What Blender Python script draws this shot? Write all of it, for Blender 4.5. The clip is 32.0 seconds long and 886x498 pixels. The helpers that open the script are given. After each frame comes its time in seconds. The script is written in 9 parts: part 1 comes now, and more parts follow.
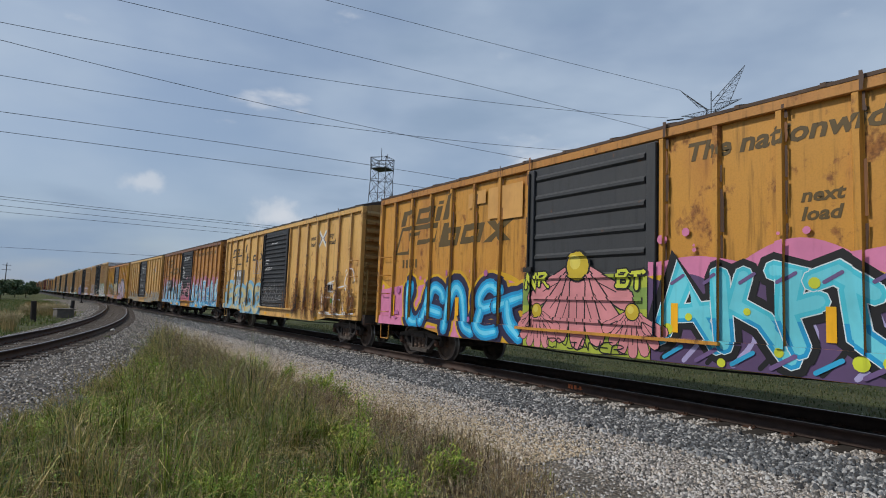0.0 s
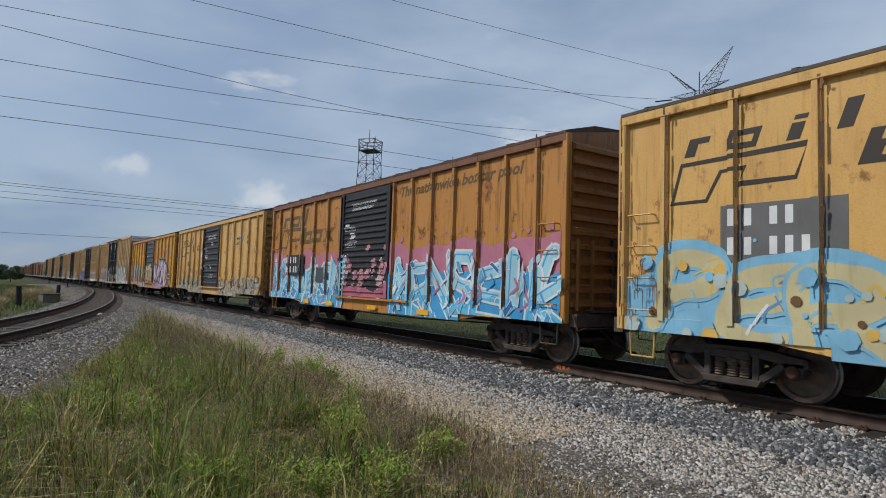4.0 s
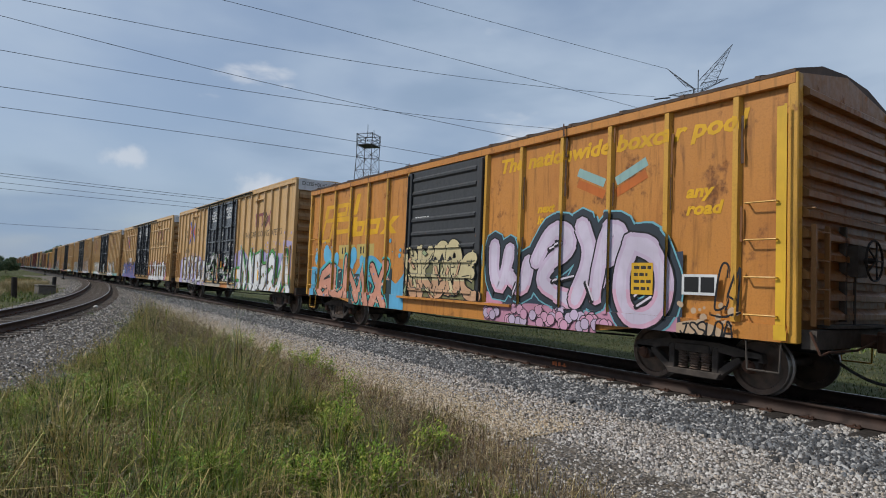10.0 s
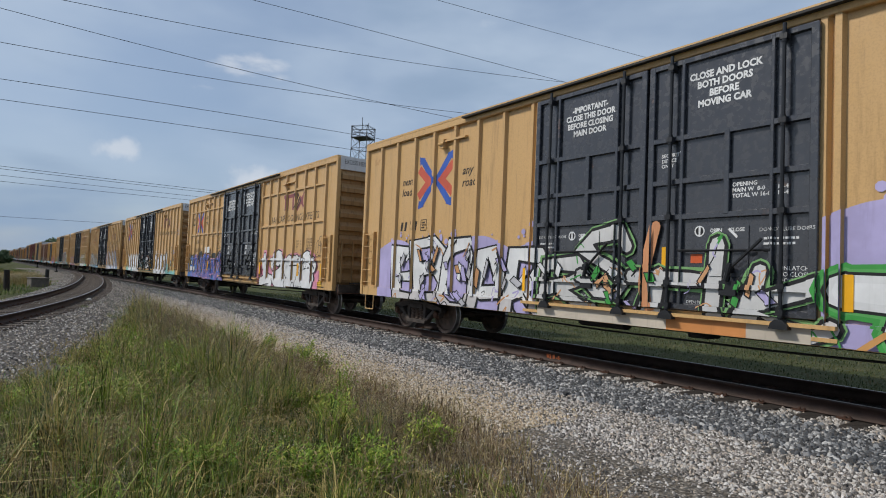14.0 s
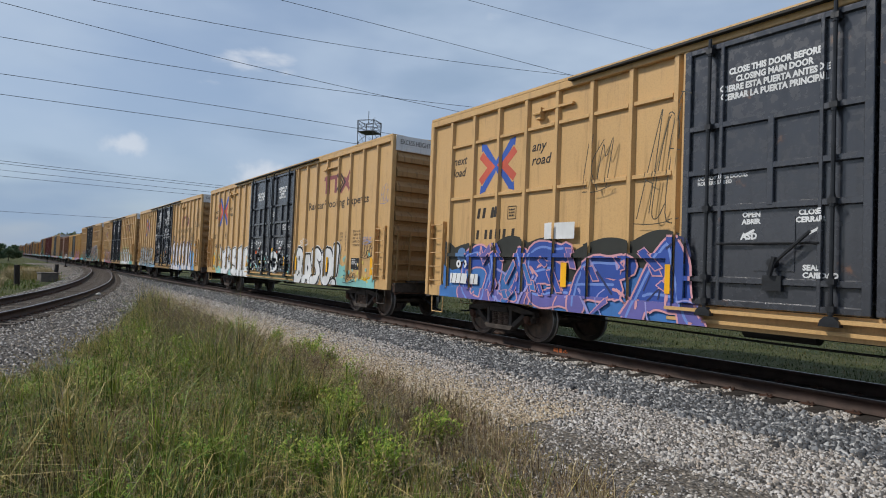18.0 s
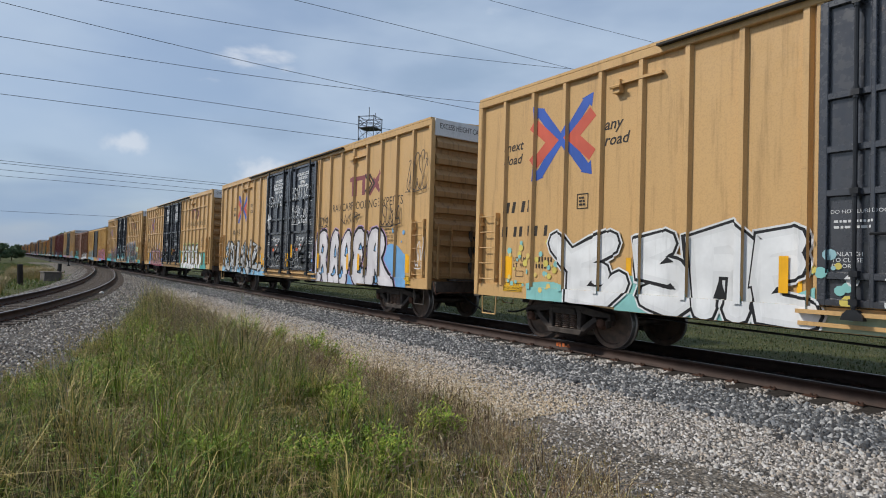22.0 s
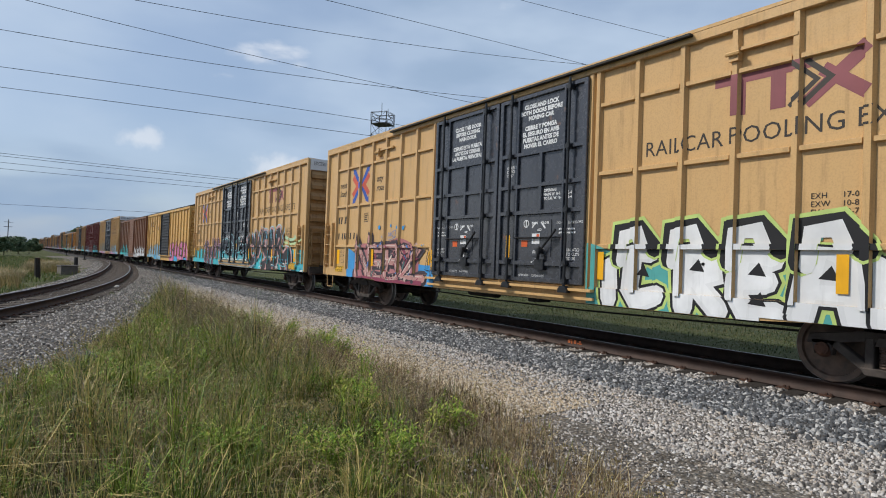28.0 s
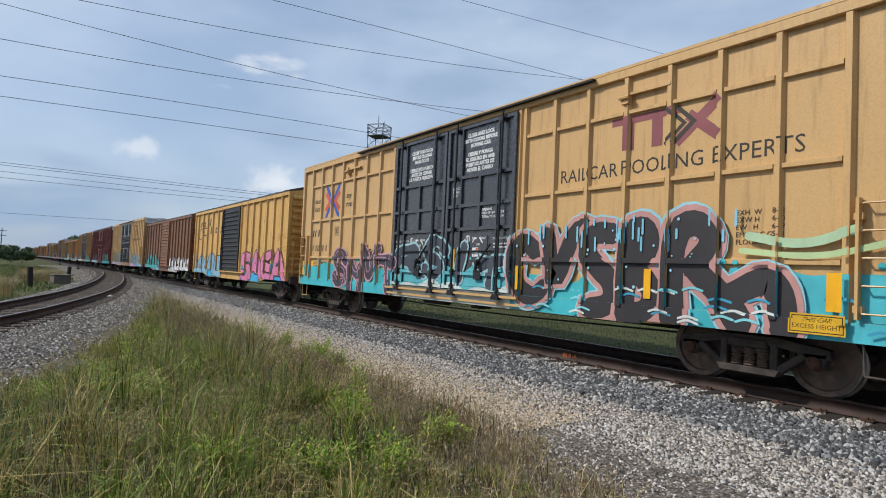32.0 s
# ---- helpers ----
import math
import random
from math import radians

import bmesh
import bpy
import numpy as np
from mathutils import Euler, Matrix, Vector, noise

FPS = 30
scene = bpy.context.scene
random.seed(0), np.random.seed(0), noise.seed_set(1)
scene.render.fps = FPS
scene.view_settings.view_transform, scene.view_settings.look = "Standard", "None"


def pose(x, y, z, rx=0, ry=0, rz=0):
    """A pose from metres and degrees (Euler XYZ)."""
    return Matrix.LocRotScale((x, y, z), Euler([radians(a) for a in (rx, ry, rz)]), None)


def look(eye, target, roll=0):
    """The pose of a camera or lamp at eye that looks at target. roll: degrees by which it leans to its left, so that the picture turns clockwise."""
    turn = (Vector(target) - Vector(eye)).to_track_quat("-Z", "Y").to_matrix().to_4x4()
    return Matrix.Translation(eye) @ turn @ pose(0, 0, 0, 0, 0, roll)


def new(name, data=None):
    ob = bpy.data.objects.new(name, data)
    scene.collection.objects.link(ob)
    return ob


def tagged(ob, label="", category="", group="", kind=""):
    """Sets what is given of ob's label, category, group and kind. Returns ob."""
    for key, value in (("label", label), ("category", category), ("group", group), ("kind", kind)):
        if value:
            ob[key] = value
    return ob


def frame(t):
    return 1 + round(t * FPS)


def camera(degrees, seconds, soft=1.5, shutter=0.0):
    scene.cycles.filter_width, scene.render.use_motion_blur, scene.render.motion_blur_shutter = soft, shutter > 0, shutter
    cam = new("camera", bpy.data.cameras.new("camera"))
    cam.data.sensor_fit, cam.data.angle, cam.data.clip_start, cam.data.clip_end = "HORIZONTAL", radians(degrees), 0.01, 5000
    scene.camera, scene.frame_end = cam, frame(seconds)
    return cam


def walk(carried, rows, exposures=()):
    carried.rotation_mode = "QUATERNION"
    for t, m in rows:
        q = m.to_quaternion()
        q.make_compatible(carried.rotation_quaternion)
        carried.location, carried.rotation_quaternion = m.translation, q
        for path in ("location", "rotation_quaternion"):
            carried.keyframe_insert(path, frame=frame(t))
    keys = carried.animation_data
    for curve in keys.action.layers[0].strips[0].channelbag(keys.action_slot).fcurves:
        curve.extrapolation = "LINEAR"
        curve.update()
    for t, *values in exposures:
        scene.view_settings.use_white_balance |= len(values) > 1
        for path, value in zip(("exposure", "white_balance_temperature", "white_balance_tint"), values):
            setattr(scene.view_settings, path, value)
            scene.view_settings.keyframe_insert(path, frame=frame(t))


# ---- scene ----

# The camera stands on the grass beside the track, eye 1.41 m above the rail tops (z = 0), 9.55 m from the track's centre line (y = 0).
EYE = (0.0, -9.55, 1.41)


def aim(turn, tilt, lean):
    """The camera's pose, from its turn to the left of straight across the track, its tilt up and its lean."""
    return pose(*EYE, 90 + tilt, 0, turn) @ pose(0, 0, 0, 0, 0, lean)


cam = camera(72.7, 32.0, soft=1.0)
walk(cam, [
    (0, aim(56.25, 5.24, 2.18)), (0.5, aim(56.16, 4.61, 2.21)), (1, aim(56.07, 4.22, 2.16)), (1.5, aim(55.89, 4.11, 2.45)),
    (2, aim(55.33, 3.93, 2.20)), (2.5, aim(55.29, 3.78, 1.49)), (3, aim(55.23, 3.69, 1.68)), (3.5, aim(55.13, 3.60, 1.85)),
    (5.5, aim(55.25, 3.58, 1.67)), (6, aim(55.18, 3.38, 1.93)), (6.5, aim(55.16, 3.25, 2.07)), (7, aim(55.04, 3.17, 1.95)),
    (7.5, aim(55.02, 3.15, 2.01)), (8, aim(54.96, 3.05, 1.71)), (8.5, aim(54.99, 3.01, 2.18)), (9, aim(54.97, 3.05, 2.45)),
    (9.5, aim(54.98, 3.13, 2.44)), (10, aim(54.86, 3.18, 2.37)), (10.5, aim(54.76, 3.08, 1.99)), (11, aim(54.78, 3.04, 2.31)),
    (11.5, aim(54.63, 2.97, 2.30)), (12, aim(54.46, 2.96, 2.75)), (12.5, aim(54.29, 2.93, 2.83)), (13, aim(54.17, 2.77, 2.15)),
    (13.5, aim(54.15, 2.61, 2.16)), (14, aim(54.34, 2.52, 2.40)), (14.5, aim(54.87, 2.43, 2.53)), (16.5, aim(55.05, 2.11, 2.31)),
    (17, aim(55.11, 2.02, 2.28)), (17.5, aim(55.03, 1.94, 2.13)), (18, aim(54.94, 1.94, 2.29)), (18.5, aim(54.82, 1.96, 1.92)),
    (19, aim(54.63, 2.00, 1.83)), (19.5, aim(54.51, 1.97, 1.69)), (20, aim(54.67, 1.90, 1.98)), (20.5, aim(54.96, 1.84, 2.01)),
    (21, aim(55.07, 1.75, 1.95)), (21.5, aim(55.08, 1.66, 1.95)), (22, aim(55.11, 1.51, 1.75)), (22.5, aim(55.06, 1.34, 1.99)),
    (23, aim(55.23, 1.31, 2.15)), (23.5, aim(55.36, 1.29, 2.30)), (24, aim(55.48, 1.21, 2.49)), (24.5, aim(55.55, 1.18, 2.49)),
    (25, aim(55.56, 1.12, 2.28)), (25.5, aim(55.80, 1.04, 2.23)), (27.5, aim(56.22, 1.11, 1.93)), (28, aim(56.22, 1.09, 2.10)),
    (28.5, aim(56.21, 1.12, 2.26)), (29, aim(56.15, 1.33, 2.40)), (29.5, aim(56.11, 1.60, 2.52)), (30, aim(55.94, 1.81, 2.49)),
    (30.5, aim(55.77, 1.93, 2.29)), (31, aim(55.78, 2.06, 2.47)), (31.5, aim(55.78, 2.18, 2.68)), (32, aim(55.83, 2.28, 2.57)),
], exposures=((0, 0.0), (6, 0.0), (14, 0.10), (20, 0.18), (28, 0.30), (32, 0.36)))

# ---- light ----
SUN_TO = Vector((-0.42, -0.60, 0.68)).normalized()
world = bpy.data.worlds.new("sky")
scene.world = world
world.use_nodes = True
wn, wl = world.node_tree.nodes, world.node_tree.links
wn.clear()
w_out = wn.new("ShaderNodeOutputWorld")
w_bg = wn.new("ShaderNodeBackground")
w_sky = wn.new("ShaderNodeTexSky")
w_sky.sky_type, w_sky.sun_disc = "NISHITA", False
w_sky.sun_elevation, w_sky.sun_rotation = math.asin(SUN_TO.z), math.atan2(SUN_TO.x, SUN_TO.y) % (2 * math.pi)
w_sky.air_density, w_sky.dust_density = 1.0, 1.5
w_co = wn.new("ShaderNodeTexCoord")


def w_noise(scale, detail, stretch, lo, hi):
    """Clouds over the whole sky: a noise of the direction, flattened towards the horizon."""
    mp = wn.new("ShaderNodeMapping")
    mp.inputs["Scale"].default_value = stretch
    no = wn.new("ShaderNodeTexNoise")
    no.inputs["Scale"].default_value, no.inputs["Detail"].default_value = scale, detail
    rg = wn.new("ShaderNodeMapRange")
    rg.interpolation_type = "SMOOTHSTEP"
    rg.inputs["From Min"].default_value, rg.inputs["From Max"].default_value = lo, hi
    wl.new(w_co.outputs["Generated"], mp.inputs["Vector"])
    wl.new(mp.outputs["Vector"], no.inputs["Vector"])
    wl.new(no.outputs["Fac"], rg.inputs["Value"])
    return rg.outputs["Result"]


def w_mix(fac, a, b):
    mx = wn.new("ShaderNodeMix")
    mx.data_type = "RGBA"
    for sock, value in ((mx.inputs["Factor"], fac), (mx.inputs["A"], a), (mx.inputs["B"], b)):
        if isinstance(value, (tuple, float)):
            sock.default_value = value
        else:
            wl.new(value, sock)
    return mx.outputs["Result"]


veil = w_mix(0.55, w_sky.outputs["Color"], (2.9, 3.9, 5.6, 1))
grey = w_mix(w_noise(1.6, 5, (1, 1, 2.4), 0.36, 0.66), veil, (4.2, 5.15, 6.45, 1))
dark = w_mix(w_noise(2.6, 4, (1, 1, 3.5), 0.50, 0.74), grey, (2.65, 3.6, 5.0, 1))
puff = w_mix(w_noise(5.0, 6, (1, 1, 2.6), 0.63, 0.80), dark, (7.2, 7.4, 7.8, 1))


def w_cloudlet(az, el, size, flat, base):
    """A small bright cumulus: a frayed spot of the sky round one direction."""
    d = Vector((-math.sin(radians(az)) * math.cos(radians(el)), math.cos(radians(az)) * math.cos(radians(el)), math.sin(radians(el))))
    sub = wn.new("ShaderNodeVectorMath")
    sub.operation, sub.inputs[1].default_value = "SUBTRACT", d
    wl.new(w_co.outputs["Generated"], sub.inputs[0])
    sc = wn.new("ShaderNodeVectorMath")
    sc.operation, sc.inputs[1].default_value = "MULTIPLY", (1, 1, flat)
    wl.new(sub.outputs["Vector"], sc.inputs[0])
    ln = wn.new("ShaderNodeVectorMath")
    ln.operation = "LENGTH"
    wl.new(sc.outputs["Vector"], ln.inputs[0])
    no = wn.new("ShaderNodeTexNoise")
    no.inputs["Scale"].default_value, no.inputs["Detail"].default_value = 26, 6
    wl.new(w_co.outputs["Generated"], no.inputs["Vector"])
    mad = wn.new("ShaderNodeMath")
    mad.operation, mad.inputs[1].default_value = "MULTIPLY_ADD", size * 2.6
    wl.new(no.outputs["Fac"], mad.inputs[0])
    wl.new(ln.outputs["Value"], mad.inputs[2])
    rg = wn.new("ShaderNodeMapRange")
    rg.interpolation_type = "SMOOTHSTEP"
    for key, v in (("From Min", size * 1.4), ("From Max", size * 2.3), ("To Min", 0.55), ("To Max", 0.0)):
        rg.inputs[key].default_value = v
    wl.new(mad.outputs["Value"], rg.inputs["Value"])
    return w_mix(rg.outputs["Result"], base, (6.6, 6.9, 7.4, 1))


for az, el, size, flat in ((83.2, 9.4, 0.036, 1.9), (72.8, 7.9, 0.06, 2.0), (70.6, 7.2, 0.05, 2.4)):
    puff = w_cloudlet(az, el, size, flat, puff)
wl.new(puff, w_bg.inputs["Color"])
w_bg.inputs["Strength"].default_value = 0.1
wl.new(w_bg.outputs["Background"], w_out.inputs["Surface"])

sun = new("sun", bpy.data.lights.new("sun", "SUN"))
sun.data.energy, sun.data.angle, sun.data.color = 2.95, radians(4), (1.0, 0.95, 0.87)
sun.matrix_world = look(SUN_TO * 100, (0, 0, 0))

# ---- materials ----
MATS = {}


class Nodes:
    """A short hand for building one node material."""

    def __init__(self, name, rough=0.6, metal=0.0, spec=0.4):
        self.mat = bpy.data.materials.new(name)
        self.mat.use_nodes = True
        self.tree = self.mat.node_tree
        self.bsdf = self.tree.nodes["Principled BSDF"]
        self.bsdf.inputs["Roughness"].default_value = rough
        self.bsdf.inputs["Metallic"].default_value = metal
        self.bsdf.inputs["Specular IOR Level"].default_value = spec
        self.co = self.node("ShaderNodeTexCoord")
        self.shift = None

    def node(self, kind):
        return self.tree.nodes.new(kind)

    def link(self, a, b):
        self.tree.links.new(a, b)

    def noise(self, scale, detail=4, stretch=(1, 1, 1), rough=0.55, source="Object", shift=None):
        shift = self.shift if shift is None else shift
        mp = self.node("ShaderNodeMapping")
        mp.inputs["Scale"].default_value = stretch
        self.link(self.co.outputs[source], mp.inputs["Vector"])
        if shift is not None:
            self.link(shift, mp.inputs["Location"])
        no = self.node("ShaderNodeTexNoise")
        no.inputs["Scale"].default_value, no.inputs["Detail"].default_value, no.inputs["Roughness"].default_value = scale, detail, rough
        self.link(mp.outputs["Vector"], no.inputs["Vector"])
        return no.outputs["Fac"]

    def ramp(self, value, lo, hi, a=0.0, b=1.0):
        rg = self.node("ShaderNodeMapRange")
        rg.interpolation_type = "SMOOTHSTEP"
        for key, v in (("From Min", lo), ("From Max", hi), ("To Min", a), ("To Max", b)):
            rg.inputs[key].default_value = v
        self.link(value, rg.inputs["Value"])
        return rg.outputs["Result"]

    def math(self, op, a, b):
        m = self.node("ShaderNodeMath")
        m.operation = op
        for sock, v in zip(m.inputs, (a, b)):
            if isinstance(v, (int, float)):
                sock.default_value = v
            else:
                self.link(v, sock)
        return m.outputs["Value"]

    def mix(self, fac, a, b, mode="MIX"):
        mx = self.node("ShaderNodeMix")
        mx.data_type, mx.blend_type = "RGBA", mode
        for sock, v in ((mx.inputs["Factor"], fac), (mx.inputs["A"], a), (mx.inputs["B"], b)):
            if isinstance(v, (int, float)):
                sock.default_value = v
            elif isinstance(v, tuple):
                sock.default_value = (*v[:3], 1)
            else:
                self.link(v, sock)
        return mx.outputs["Result"]

    def color(self, c):
        if isinstance(c, tuple):
            self.bsdf.inputs["Base Color"].default_value = (*c[:3], 1)
        else:
            self.link(c, self.bsdf.inputs["Base Color"])

    def bump(self, height, strength=0.3, distance=0.01):
        b = self.node("ShaderNodeBump")
        b.inputs["Strength"].default_value, b.inputs["Distance"].default_value = strength, distance
        self.link(height, b.inputs["Height"])
        self.link(b.outputs["Normal"], self.bsdf.inputs["Normal"])

    def rough(self, value):
        self.link(value, self.bsdf.inputs["Roughness"])

    def random(self):
        return self.node("ShaderNodeObjectInfo").outputs["Random"]

    def island(self):
        return self.node("ShaderNodeNewGeometry").outputs["Random Per Island"]


def tone(c, k):
    return tuple(min(1.0, v * k) for v in c)


def car_paint(key, c, rust=0.3, fade=0.35, rust_color=(0.12, 0.045, 0.018), gloss=0.45, soot=0.42, spec=0.35, bleed=0.0):
    """Weathered railcar enamel: chalky fading, dirt washed down in streaks, rust breaking through."""
    if key in MATS:
        return MATS[key]
    n = Nodes(key, gloss, 0.0, spec)
    n.shift = n.math("MULTIPLY", n.random(), 37.0)
    big = n.ramp(n.noise(0.55, 5, (1, 1, 0.7)), 0.35, 0.7)
    base = n.mix(n.math("MULTIPLY", big, fade), c, tone(c, 1.18))
    streak = n.ramp(n.noise(6.0, 5, (1.4, 1.4, 0.12), 0.62), 0.50, 0.74)
    base = n.mix(n.math("MULTIPLY", streak, soot), base, tone(c, 0.40))
    if bleed:
        # rust washed into the enamel in broad soft clouds
        wash = n.ramp(n.noise(0.85, 5, (1, 1, 0.55), 0.6), 0.46, 0.72)
        base = n.mix(n.math("MULTIPLY", wash, bleed), base, (0.36, 0.13, 0.03))
    fine = n.ramp(n.noise(38, 3), 0.3, 0.7, 0.9, 1.06)
    base = n.mix(1.0, base, n.mix(fine, (0.0, 0.0, 0.0), (1.0, 1.0, 1.0)), "MULTIPLY")
    spots = n.ramp(n.noise(1.9, 7, (1, 1, 0.75), 0.68), 0.66 - 0.16 * rust, 0.72 - 0.10 * rust)
    runs = n.ramp(n.noise(5.5, 6, (1, 1, 0.22), 0.66), 0.68 - 0.15 * rust, 0.80 - 0.12 * rust)
    eaten = n.math("MULTIPLY", n.math("MAXIMUM", spots, n.math("MULTIPLY", runs, 0.7)), min(1.0, 0.3 + rust))
    tint = n.mix(n.ramp(n.noise(14, 4), 0.35, 0.65), rust_color, (0.30, 0.12, 0.035))
    n.color(n.mix(eaten, base, tint))
    n.rough(n.math("ADD", n.math("MULTIPLY", eaten, 0.35), n.ramp(n.noise(9, 3), 0.3, 0.7, gloss - 0.08, gloss + 0.12)))
    n.bump(n.math("ADD", n.math("MULTIPLY", n.noise(1.1, 3), 0.8), n.math("MULTIPLY", eaten, -0.12)), 0.25, 0.02)
    MATS[key] = n.mat
    return n.mat


def plain(key, c, rough=0.7, metal=0.0, vary=0.25, scale=9.0, bump=0.15):
    """A worn surface of one colour, varied at two scales."""
    if key in MATS:
        return MATS[key]
    n = Nodes(key, rough, metal)
    a = n.ramp(n.noise(scale, 5), 0.3, 0.7)
    b = n.ramp(n.noise(scale * 9, 3), 0.3, 0.7)
    n.color(n.mix(n.math("MULTIPLY", b, 0.35), n.mix(a, tone(c, 1 - vary), tone(c, 1 + vary)), tone(c, 0.75)))
    n.bump(b, bump, 0.004)
    MATS[key] = n.mat
    return n.mat


def spray(c):
    """Aerosol paint on steel, dusty and slightly uneven."""
    key = "spray_%02x%02x%02x" % tuple(int(v * 255) for v in c)
    if key not in MATS:
        n = Nodes(key, 0.5, 0.0, 0.35)
        a = n.ramp(n.noise(1.6, 5), 0.35, 0.7)
        b = n.ramp(n.noise(7.0, 6, (1.4, 1.4, 0.14), 0.62), 0.52, 0.78)
        n.color(n.mix(n.math("MULTIPLY", b, 0.45), n.mix(a, tone(c, 0.86), tone(c, 1.08)), tone(c, 0.55)))
        MATS[key] = n.mat
    return MATS[key]


STEEL = plain("grimy_steel", (0.065, 0.054, 0.046), 0.75, 0.1, 0.35, 7)
RUST = plain("rusty_iron", (0.075, 0.034, 0.020), 0.8, 0.1, 0.4, 6)
BLACK = plain("black_iron", (0.018, 0.017, 0.017), 0.7, 0.0, 0.3, 6)
TREAD = plain("bright_tread", (0.30, 0.28, 0.27), 0.4, 0.8, 0.2, 8)
WOOD = plain("creosoted_wood", (0.030, 0.024, 0.020), 0.9, 0.0, 0.4, 14, 0.4)
RAILM = plain("rail_steel", (0.042, 0.024, 0.018), 0.7, 0.2, 0.3, 5)
RAILTOP = plain("rail_head", (0.22, 0.20, 0.19), 0.35, 0.9, 0.2, 5)
ROOFM = plain("galvanised_roof", (0.06, 0.048, 0.04), 0.55, 0.4, 0.3, 2)

# ---- building blocks ----


def bm_box(bm, x0, x1, y0, y1, z0, z1):
    v = [bm.verts.new(p) for p in ((x0, y0, z0), (x1, y0, z0), (x1, y1, z0), (x0, y1, z0), (x0, y0, z1), (x1, y0, z1), (x1, y1, z1), (x0, y1, z1))]
    for f in ((0, 3, 2, 1), (4, 5, 6, 7), (0, 1, 5, 4), (1, 2, 6, 5), (2, 3, 7, 6), (3, 0, 4, 7)):
        bm.faces.new([v[i] for i in f])
    return v


def bm_prism(bm, outline, axis, a, b):
    """A closed outline swept along an axis. axis "y": outline is (x, z); "x": (y, z); "z": (x, y)."""
    put = {"y": lambda p, s: (p[0], s, p[1]), "x": lambda p, s: (s, p[0], p[1]), "z": lambda p, s: (p[0], p[1], s)}[axis]
    lo = [bm.verts.new(put(p, a)) for p in outline]
    hi = [bm.verts.new(put(p, b)) for p in outline]
    n = len(outline)
    bm.faces.new(lo), bm.faces.new(hi[::-1])
    for i in range(n):
        bm.faces.new((lo[i], hi[i], hi[(i + 1) % n], lo[(i + 1) % n]))


def bm_rod(bm, a, b, r, n=6, r2=None):
    """A round bar from a to b."""
    a, b = Vector(a), Vector(b)
    d = (b - a).normalized()
    u = d.orthogonal().normalized()
    w = d.cross(u)
    r2 = r if r2 is None else r2
    ring = []
    for p, q in ((a, r), (b, r2)):
        ring.append([bm.verts.new(p + (u * math.cos(k * 2 * math.pi / n) + w * math.sin(k * 2 * math.pi / n)) * q) for k in range(n)])
    for k in range(n):
        bm.faces.new((ring[0][k], ring[0][(k + 1) % n], ring[1][(k + 1) % n], ring[1][k]))
    bm.faces.new(ring[0][::-1]), bm.faces.new(ring[1])


def bm_path(bm, points, r, n=6):
    for a, b in zip(points, points[1:]):
        bm_rod(bm, a, b, r, n)


def bm_lathe(bm, profile, n=24, axis="y"):
    """A profile of (radius, height) turned round an axis."""
    rings = []
    for r, h in profile:
        ring = []
        for k in range(n):
            c, s = math.cos(k * 2 * math.pi / n) * r, math.sin(k * 2 * math.pi / n) * r
            ring.append(bm.verts.new((c, h, s) if axis == "y" else (c, s, h)))
        rings.append(ring)
    for p, q in zip(rings, rings[1:]):
        for k in range(n):
            bm.faces.new((p[k], p[(k + 1) % n], q[(k + 1) % n], q[k]))
    bm.faces.new(rings[0][::-1]), bm.faces.new(rings[-1])


def mesh_of(bm, name, mats, smooth=False, bevel=0.0):
    if bevel:
        bmesh.ops.bevel(bm, geom=[e for e in bm.edges], offset=bevel, segments=1, affect="EDGES", clamp_overlap=True)
    bmesh.ops.recalc_face_normals(bm, faces=bm.faces)
    me = bpy.data.meshes.new(name)
    bm.to_mesh(me)
    bm.free()
    for m in mats if isinstance(mats, (list, tuple)) else [mats]:
        me.materials.append(m)
    if smooth:
        for p in me.polygons:
            p.use_smooth = True
    return me


def part(name, bm, material, parent, label="", at=None, smooth=False, bevel=0.0):
    """Links a bmesh (or a finished mesh) as one mesh object under a thing or a part."""
    me = bm if isinstance(bm, bpy.types.Mesh) else mesh_of(bm, name, material, smooth, bevel)
    ob = new(name, me)
    ob.parent = parent
    if at is not None:
        ob.location = at
    if label:
        tagged(ob, label)
    return ob


def block(x0, x1, y0, y1, z0, z1):
    bm = bmesh.new()
    bm_box(bm, x0, x1, y0, y1, z0, z1)
    return bm


def from_arrays(name, verts, faces, material):
    me = bpy.data.meshes.new(name)
    verts, faces = np.asarray(verts, dtype=np.float32), np.asarray(faces, dtype=np.int32)
    me.vertices.add(len(verts))
    me.vertices.foreach_set("co", verts.ravel())
    me.loops.add(faces.size)
    me.loops.foreach_set("vertex_index", faces.ravel())
    me.polygons.add(len(faces))
    me.polygons.foreach_set("loop_start", np.arange(len(faces), dtype=np.int32) * faces.shape[1])
    me.update(calc_edges=True)
    me.materials.append(material)
    return me

# ---- the line of the two tracks, over u = metres towards the far end of the view ----


def main_y(x):
    """Sideways place of the main track: straight beside the camera, bending gently away."""
    u = -x
    if u < 20:
        return 0.0
    if u < 60:
        return -0.025 / 80 * (u - 20) ** 2
    return -0.5 - 0.025 * (u - 60)


